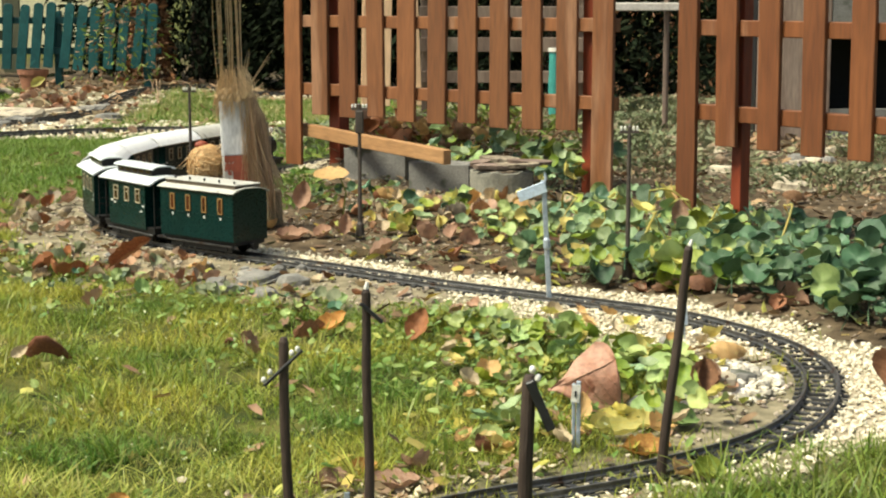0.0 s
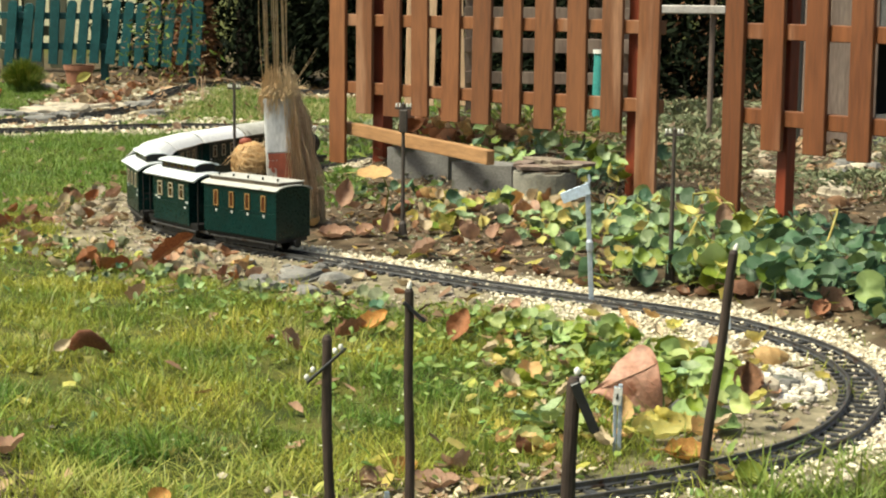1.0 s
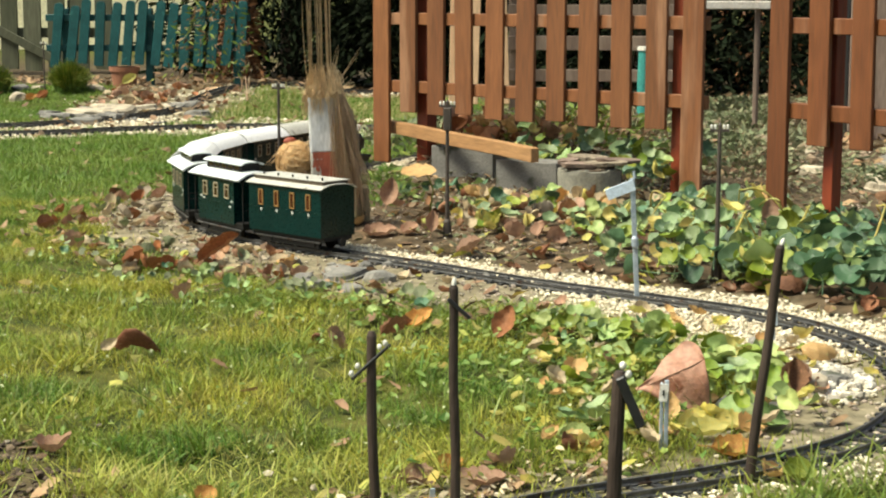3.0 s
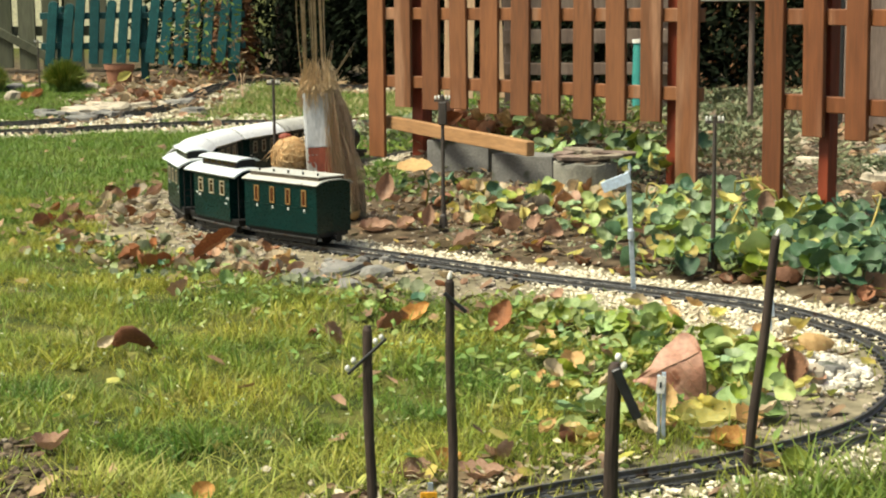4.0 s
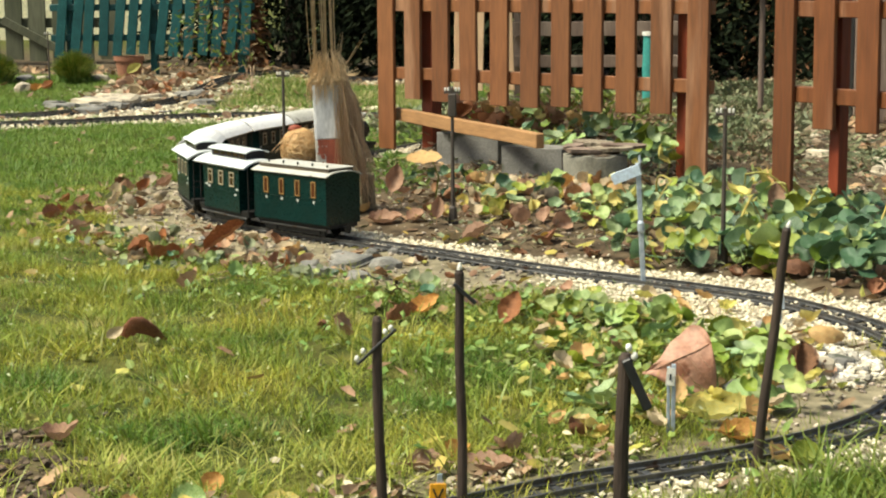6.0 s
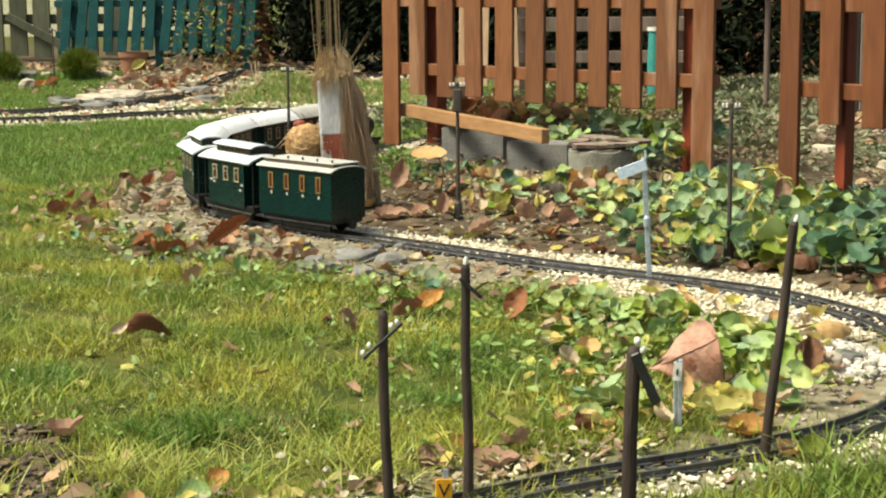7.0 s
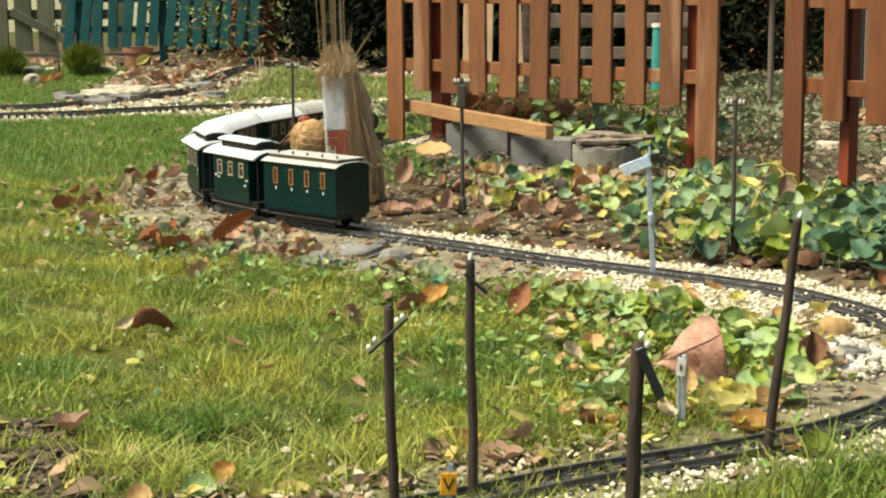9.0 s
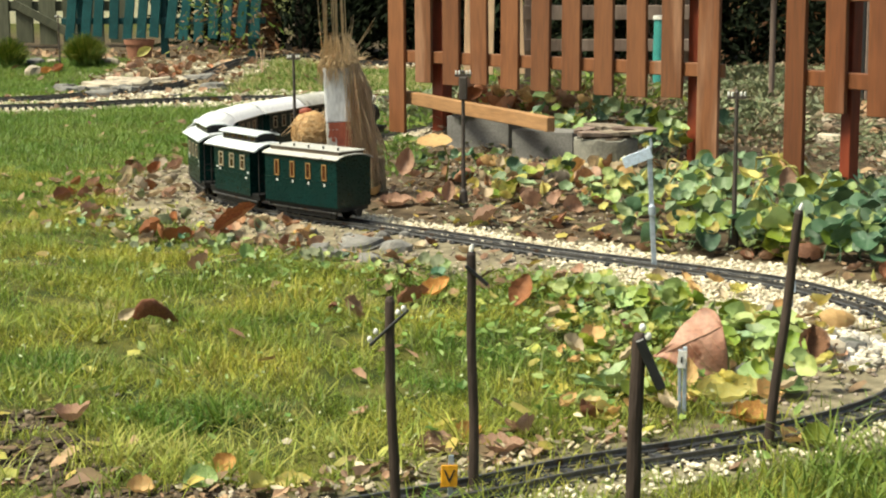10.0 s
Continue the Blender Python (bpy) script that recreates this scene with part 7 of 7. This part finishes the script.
for x, y in ((0.42, 3.55), (0.50, 3.40), (0.56, 3.72), (0.30, 3.72), (0.66, 3.40), (0.36, 3.30)):
    vine = thing("trailing_vine", pose(x, y, float(height([x], [y])[0])), "pale yellow-green trailing stem among round leaves", "plant", "trailing stems")
    bm = bmesh.new()
    a_ = vine_rng.uniform(0, math.tau)
    pts = [(0.16 * t * math.cos(a_) + 0.03 * math.sin(t * 5 + a_), 0.16 * t * math.sin(a_) + 0.02 * math.cos(t * 6), 0.02 + 0.10 * math.sin(t * math.pi) + 0.015 * math.sin(t * 9)) for t in (i / 23 for i in range(24))]
    tube(bm, pts, [0.0024 - 0.0010 * i / 23 for i in range(24)], 6)
    part("stem", bm, LEAFYELLOW, vine, smooth=True)
# a broad yellow leaf on a thin stalk
yl = thing("yellow_leaf_plant", pose(-0.272, 4.10, float(height([-0.272], [4.10])[0]) - 0.010), "single broad pale yellow leaf on a thin green stalk", "plant")
bm = fallen_leaf_mesh("round", 0.15, 0.12, 5)
bmesh.ops.transform(bm, matrix=Matrix.Translation((0, 0, 0.112)) @ Matrix.Rotation(radians(14), 4, "X") @ Matrix.Diagonal((0.086, 0.10, 0.05, 1)), verts=bm.verts)
part("leaf", bm, LEAFTAN, yl, smooth=True)
bm = bmesh.new()
tube(bm, [(0.02, 0, 0.11), (0.035, 0, 0.07), (0.025, 0, 0.0)], [0.0018, 0.002, 0.0025], 6)
part("stalk", bm, LEAFLIME, yl)


# ---- dry grass tied to the old post ----
WOUND = mat("wound_orange_straw", (0.60, 0.42, 0.21), (0.52, 0.34, 0.16), 20, 0.75, 0.0, 120, by="island", vary=0.2)


def strands(bm, count, start, end, rad, rng_, width=0.0016, sag=0.0, wild=0.0):
    """Dry stalks as thin three-sided tubes from start to end, given as functions of a random number."""
    for _ in range(count):
        u, w_ = rng_.random(), rng_.random()
        a_, b_ = Vector(start(u, w_)), Vector(end(u, w_))
        pts = []
        j = Vector((rng_.uniform(-1, 1), rng_.uniform(-1, 1), rng_.uniform(-0.4, 0.4))) * wild
        for t in (0, 0.33, 0.66, 1.0):
            p = a_.lerp(b_, t) + j * math.sin(t * math.pi * 0.9) + Vector((0, 0, -sag * math.sin(t * math.pi)))
            pts.append(p)
        tube(bm, pts, [width * rad] * 3 + [width * rad * 0.4], 3, False)


srng = random.Random(5)
post = thing("old_post", pose(-0.462, 3.84, 0, 0, -2.0, 8), "weathered white post with flaking red paint and tied dry grass", "post")
bm = bmesh.new()
box(bm, -0.034, 0.034, -0.022, 0.022, -0.03, 0.188)
bmesh.ops.subdivide_edges(bm, edges=[e for e in bm.edges if e.calc_length() > 0.1], cuts=6)
soften(bm, 0.006, 2)
lower = part("lower_post", bm, POSTWORN, post, "grey weathered wood with flaking red paint")
bm = bmesh.new()
nx, nz = 22, 62
spots = {}
for i in range(nx):
    for k in range(nz):
        x, z = -0.030 + 0.060 * i / (nx - 1), 0.004 + 0.182 * k / (nz - 1)
        edge = 0.006 + 0.010 * math.sin(z * 34) if z < 0.13 else -0.020 + 0.006 * math.sin(z * 60)
        q = (x - edge) * 60 + 1.4 * noise.noise(Vector((x * 60, z * 34, 3))) + 0.9 * noise.noise(Vector((x * 190, z * 120, 9)))
        if q > 0 and x < 0.029:
            spots[i, k] = (x, z)
made = {}


def flake_corner(i, k):
    if (i, k) not in made:
        made[i, k] = bm.verts.new((-0.030 + 0.060 * (i - 0.5) / (nx - 1), -0.0226, 0.004 + 0.182 * (k - 0.5) / (nz - 1)))
    return made[i, k]


for i, k in spots:
    bm.faces.new((flake_corner(i, k), flake_corner(i + 1, k), flake_corner(i + 1, k + 1), flake_corner(i, k + 1)))
part("red_paint", bm, POSTRED, lower, "flaking dull red paint")
bm = bmesh.new()
box(bm, -0.0345, 0.0345, -0.0225, 0.0225, 0.184, 0.312)
soften(bm, 0.006, 2)
part("upper_post", bm, POSTGREY, post, "smooth greyish white upper part")


def ring(u, r_, z, flat=0.75, x=0.003):
    return (x + r_ * math.cos(u * math.tau), r_ * flat * math.sin(u * math.tau), z)


bm = bmesh.new()
strands(bm, 380, lambda u, w_: ring(u, 0.030 + 0.010 * w_, 0.330 - 0.018 * w_), lambda u, w_: ring(u + 0.03 * (w_ - 0.5), 0.042 + 0.012 * srng.random(), 0.316 - 0.052 * srng.random() ** 1.2), 1.0, srng, 0.0007, -0.008, 0.008)
strands(bm, 560, lambda u, w_: ring(u, 0.038 + 0.008 * w_, 0.308 + 0.010 * w_), lambda u, w_: ring(u + 0.2 * (w_ - 0.5), 0.010 + 0.020 * w_, 0.330 + 0.060 * srng.random() ** 2), 1.0, srng, 0.0007, 0, 0.011)
strands(bm, 36, lambda u, w_: ring(u, 0.034, 0.325), lambda u, w_: ring(u, 0.050 + 0.026 * w_, 0.325 + 0.06 * (srng.random() - 0.4)), 1.0, srng, 0.0005, 0, 0.006)
part("straw_collar", bm, STRAW, post, "pale dry straw tied round the top")
for dx, n_, lean in ((-0.027, 7, -0.003), (-0.003, 8, 0.002), (0.018, 8, 0.006), (0.010, 3, 0.03), (0.024, 2, 0.075)):
    for _ in range(n_):
        bm = bmesh.new()
        strands(bm, 1, lambda u, w_: (dx + 0.010 * (u - 0.5), 0.012 * (w_ - 0.5), 0.32), lambda u, w_: (dx * 0.85 + lean + 0.016 * (u - 0.5), 0.02 * (w_ - 0.5), 0.50 + 0.24 * srng.random() if lean < 0.02 else 0.40 + 0.05 * w_), 1.0, srng, 0.0010, 0, 0.006)
        part("stalk", bm, STRAW, post, "tall pale dry stalk")
for n_, m_, label_ in ((440, STRAWDARK, "brown dry grass hanging down"), (110, STRAW, "pale dry grass hanging down")):
    bm = bmesh.new()
    strands(bm, n_, lambda u, w_: (0.026 + 0.022 * u, -0.026 + 0.05 * w_, 0.318 - 0.02 * w_), lambda u, w_: (0.026 + 0.050 * u, -0.036 + 0.07 * w_, 0.07 + 0.15 * srng.random()), 1.0, srng, 0.0006, 0, 0.016)
    strands(bm, n_ // 2, lambda u, w_: (0.030 + 0.03 * u, -0.028 + 0.05 * w_, 0.23 - 0.05 * w_), lambda u, w_: (0.020 + 0.080 * u, -0.04 + 0.08 * w_, 0.02 + 0.11 * srng.random()), 1.0, srng, 0.0006, 0, 0.020)
    strands(bm, 40, lambda u, w_: (0.012 + 0.03 * u, -0.027, 0.30 - 0.12 * w_), lambda u, w_: (0.014 + 0.05 * w_, -0.032, 0.05 + 0.13 * u), 1.0, srng, 0.0005, 0, 0.012)
    part("hanging_grass", bm, m_, post, label_)

sheaf = thing("straw_sheaf", pose(-0.545, 3.90, 0.0), "bound sheaf of orange brown straw with a round knot", "straw sheaf")
bm = bmesh.new()
bmesh.ops.create_uvsphere(bm, u_segments=20, v_segments=14, radius=0.045, matrix=Matrix.Translation((0, 0, 0.158)) @ Matrix.Diagonal((1, 0.9, 1.08, 1)))
for v in bm.verts:
    v.co += v.normal * 0.003 * noise.noise(v.co * 90)
part("knot", bm, GOURD, sheaf, smooth=True)
bm = bmesh.new()
for _ in range(420):
    a_ = Vector((srng.gauss(0, 1), srng.gauss(0, 1), srng.gauss(0, 1))).normalized()
    w_ = Vector((srng.gauss(0, 1), srng.gauss(0, 1), srng.gauss(0, 0.6)))
    w_ = (w_ - a_ * w_.dot(a_)).normalized()
    r_ = srng.uniform(0.044, 0.049)
    pts = [Vector((0, 0, 0.158)) + (a_ * math.cos(q) + w_ * math.sin(q)) * r_ for q in (0, 0.3, 0.6, 0.9)]
    tube(bm, pts, [0.0006, 0.0007, 0.0006, 0.0003], 3, False)
tagged(part("wound_straw", bm, WOUND, sheaf), kind="stuff")
bm = bmesh.new()
strands(bm, 1000, lambda u, w_: (0.036 * math.cos(u * math.tau), 0.033 * math.sin(u * math.tau), 0.135 + 0.02 * w_), lambda u, w_: (0.054 * math.cos(u * math.tau), 0.047 * math.sin(u * math.tau), 0.0 + 0.03 * w_), 1.0, srng, 0.0008, 0, 0.014)
part("straw", bm, STRAWDARK, sheaf)
bm = bmesh.new()
strands(bm, 36, lambda u, w_: (0.02 * (u - 0.5), 0.02 * (w_ - 0.5), 0.195), lambda u, w_: (0.13 * (u - 0.55), 0.06 * (w_ - 0.5), 0.15 + 0.065 * u * w_), 1.0, srng, 0.0011, 0, 0.015)
part("loose_straw", bm, STRAW, sheaf)
bm = bmesh.new()
bmesh.ops.create_icosphere(bm, subdivisions=2, radius=0.014, matrix=Matrix.Translation((-0.012, 0, 0.203)) @ Matrix.Diagonal((1.2, 0.9, 0.8, 1)))
part("red_tip", bm, FENCE_RED, sheaf, "small red tip")
bm = bmesh.new()
tube(bm, [(0, 0, -0.01), (0.001, 0, 0.03), (0, 0.001, 0.07), (-0.001, 0, 0.094), (-0.001, 0, 0.098)], [0.0185, 0.018, 0.0165, 0.016, 0.012], 16)
for v in bm.verts:
    v.co += Vector((v.co.x, v.co.y, 0)) * (0.14 * noise.noise(Vector((v.co.x * 160, v.co.y * 160, v.co.z * 22))))
single("wood_log", bm, LOGWOOD, pose(-0.392, 3.90, 0, 0, 2, 0), "short upright weathered log beside the old post", "log")


# ---- hedge, shrubs and trees at the back ----
def crown_mesh(name, material, n, rx, ry, z0, z1, leaf, seed, droop=0.4, hollow=0.55):
    """A ragged crown of many small drooping sprays."""
    r_ = np.random.default_rng(seed)
    z = r_.uniform(0, 1, n)
    a_ = r_.uniform(0, math.tau, n)
    q = np.sqrt(r_.uniform(hollow ** 2, 1, n)) * (1.05 - 0.75 * z ** 1.5) * (1 + 0.22 * np.sin(a_ * 5 + z * 14 + seed) + 0.12 * np.sin(a_ * 11 + z * 23))
    x, y, zz = rx * q * np.cos(a_), ry * q * np.sin(a_), z0 + (z1 - z0) * z
    d = np.stack([np.cos(a_), np.sin(a_), -droop + 0.5 * r_.standard_normal(n)], -1) + 0.45 * r_.standard_normal((n, 3))
    d /= np.linalg.norm(d, axis=1)[:, None]
    sd = np.cross(d, r_.standard_normal((n, 3)))
    sd /= np.linalg.norm(sd, axis=1)[:, None]
    s = leaf * r_.uniform(0.5, 1.3, n)[:, None]
    c = np.stack([x, y, zz], -1)
    v = np.stack([c - d * s, c + sd * s * 0.3, c + d * s, c - sd * s * 0.3], 1).reshape(-1, 3)
    return mesh_of(name, v, np.arange(4 * n).reshape(n, 4), material)


def tree(x, y, name, label, crown, trunk_h, trunk_r):
    t = thing(name, pose(x, y, float(height([x], [y])[0])), label, "tree" if "tree" in name else "shrub")
    bm = bmesh.new()
    tube(bm, [(0, 0, -0.05), (0.01, 0, trunk_h * 0.3), (-0.01, 0.01, trunk_h * 0.7), (0, 0, trunk_h)], [trunk_r, trunk_r * 0.8, trunk_r * 0.5, trunk_r * 0.15], 10)
    for i in range(10):
        a_, z = i * 2.4, trunk_h * (0.1 + 0.085 * i)
        l_ = trunk_h * 0.28 * (1 - 0.07 * i)
        tube(bm, [(0, 0, z), (l_ * 0.5 * math.cos(a_), l_ * 0.5 * math.sin(a_), z + l_ * 0.12), (l_ * math.cos(a_), l_ * math.sin(a_), z + l_ * 0.05)], [trunk_r * 0.3, trunk_r * 0.2, trunk_r * 0.06], 6)
    part("trunk", bm, BARK, t)
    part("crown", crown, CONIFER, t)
    return t


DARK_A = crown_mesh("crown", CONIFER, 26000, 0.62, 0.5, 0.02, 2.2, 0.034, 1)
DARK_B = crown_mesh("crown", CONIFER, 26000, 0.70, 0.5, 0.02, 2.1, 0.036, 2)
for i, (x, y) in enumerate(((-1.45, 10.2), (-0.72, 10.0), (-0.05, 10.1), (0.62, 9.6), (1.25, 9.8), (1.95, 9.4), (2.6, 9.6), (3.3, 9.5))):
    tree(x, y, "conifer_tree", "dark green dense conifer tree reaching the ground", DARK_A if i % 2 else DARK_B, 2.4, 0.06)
dead = thing("dead_branch", pose(-1.62, 9.35, 0.02), "hanging brown dead conifer branch in front of the hedge", "branch")
part("dead_foliage", crown_mesh("dead_foliage", BROWNTWIG, 1600, 0.13, 0.10, 0.05, 0.75, 0.03, 9), BROWNTWIG, dead)
bm = bmesh.new()
tube(bm, [(0, 0, 0), (0.02, 0, 0.4), (0.01, 0, 0.8)], [0.012, 0.009, 0.004], 8)
part("stem", bm, BARK, dead)


def feathers(shrub, count, wide, tall, seed):
    """Fine upright sprays that give a low shrub its soft, ragged outline."""
    frng = random.Random(seed)
    for share, m_ in ((0.45, GRASSFAR), (0.55, GRASSPALE)):
        bm = bmesh.new()
        for _ in range(int(count * share)):
            a_, q = frng.uniform(0, math.tau), math.sqrt(frng.random())
            up = tall * math.sqrt(max(0.0, 1 - (0.9 * q) ** 2)) * frng.uniform(0.6, 1.1)
            foot = Vector((0.5 * wide * q * math.cos(a_), 0.5 * wide * q * math.sin(a_), 0.35 * up))
            tip = Vector((wide * q * math.cos(a_) * frng.uniform(0.8, 1.15), wide * q * math.sin(a_), up))
            tube(bm, [foot, foot.lerp(tip, 0.6) + Vector((0, 0, 0.012)), tip], [0.0016, 0.0014, 0.0004], 3, False)
        part("spray", bm, m_, shrub)


low = thing("green_shrub", pose(-2.33, 8.5, 0.05), "small round fresh green shrub before the teal fence", "shrub")
part("foliage", crown_mesh("foliage", CLOVER, 3000, 0.080, 0.075, 0.0, 0.10, 0.013, 4, -1.6, 0.0), CLOVER, low)
feathers(low, 1500, 0.125, 0.155, 81)
low = thing("green_shrub", pose(-2.70, 8.45, 0.045), "small fresh green shrub before the board fence", "shrub")
part("foliage", crown_mesh("foliage", CLOVER, 2400, 0.075, 0.075, 0.0, 0.10, 0.013, 6, -1.6, 0.0), CLOVER, low)
feathers(low, 1200, 0.11, 0.145, 82)
low = thing("climbing_plant", pose(-1.66, 8.85, 0.03), "leggy mixed brown and green climber over the teal fence", "plant")
part("foliage", crown_mesh("foliage", BUSH, 220, 0.30, 0.06, 0.05, 0.6, 0.022, 8, 0.2, 0.1), BUSH, low)
part("dry_foliage", crown_mesh("dry_foliage", LITTER, 300, 0.28, 0.07, 0.0, 0.55, 0.020, 12, 0.4, 0.1), LITTER, low, "dry brown leaves")
low = thing("bed_plant", pose(0.66, 5.3, 0.0), "loose grey-green low plants on the bed behind the fence", "plant")
part("foliage", crown_mesh("foliage", COVER, 2600, 0.42, 0.45, 0.0, 0.12, 0.016, 14, -0.3, 0.0), COVER, low)
low = thing("bed_plant", pose(1.12, 4.75, 0.0), "loose low green and brown plants behind the fence", "plant")
part("foliage", crown_mesh("foliage", COVER, 1800, 0.42, 0.35, 0.0, 0.07, 0.014, 15, -0.3, 0.0), COVER, low)
for x, y in ((0.85, 6.4), (1.0, 7.4), (1.6, 5.6), (0.4, 6.2), (0.3, 7.6), (-0.2, 6.2)):
    low = thing("bed_plant", pose(x, y, 0.0), "mottled grey-green ground cover behind the fence", "plant")
    part("foliage", crown_mesh("foliage", COVER, 2400, 0.5, 0.5, 0.0, 0.10, 0.018, int(x * 50) + 70, -0.3, 0.0), COVER, low)
low = thing("bed_plant", pose(0.12, 5.2, 0.05), "low leafy plants with dry leaves behind the fence", "plant")
part("foliage", crown_mesh("foliage", BUSH, 900, 0.42, 0.26, 0.0, 0.15, 0.018, 16, -0.3, 0.0), BUSH, low)
part("dry_leaves", crown_mesh("dry_leaves", LITTER, 1000, 0.44, 0.26, 0.0, 0.14, 0.015, 17, -0.3, 0.0), LITTER, low, "dry brown leaves")
low = thing("bed_plant", pose(-0.37, 4.35, 0.0), "pale green low plant beside the fence end", "plant")
part("foliage", crown_mesh("foliage", CLOVER, 420, 0.10, 0.12, 0.0, 0.10, 0.013, 18, -0.3, 0.0), CLOVER, low)
low = thing("dry_brush", pose(1.02, 7.7, 0.0), "tangled dry brown and green brush before the hedge", "shrub")
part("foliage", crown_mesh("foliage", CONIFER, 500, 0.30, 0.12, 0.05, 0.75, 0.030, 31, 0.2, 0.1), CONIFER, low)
tagged(part("dry_twigs", crown_mesh("dry_twigs", BROWNTWIG, 320, 0.30, 0.12, 0.0, 0.8, 0.015, 32, 0.8, 0.1), BROWNTWIG, low), kind="stuff")
arch = thing("arching_grass", pose(-1.36, 8.1, 0.03), "arching dry grass blades near the far track", "grass")
bm = bmesh.new()
for k in range(4):
    a_ = srng.uniform(-0.4, math.pi + 0.4)
    l_ = srng.uniform(0.12, 0.28)
    tube(bm, [(0, 0, 0), (l_ * 0.4 * math.cos(a_), 0.1 * math.sin(a_), 0.11), (l_ * 0.8 * math.cos(a_), 0.15 * math.sin(a_), 0.10), (l_ * 1.2 * math.cos(a_), 0.2 * math.sin(a_), 0.03)], [0.0024, 0.0022, 0.002, 0.001], 4, False)
part("blades", bm, STRAWDARK, arch)
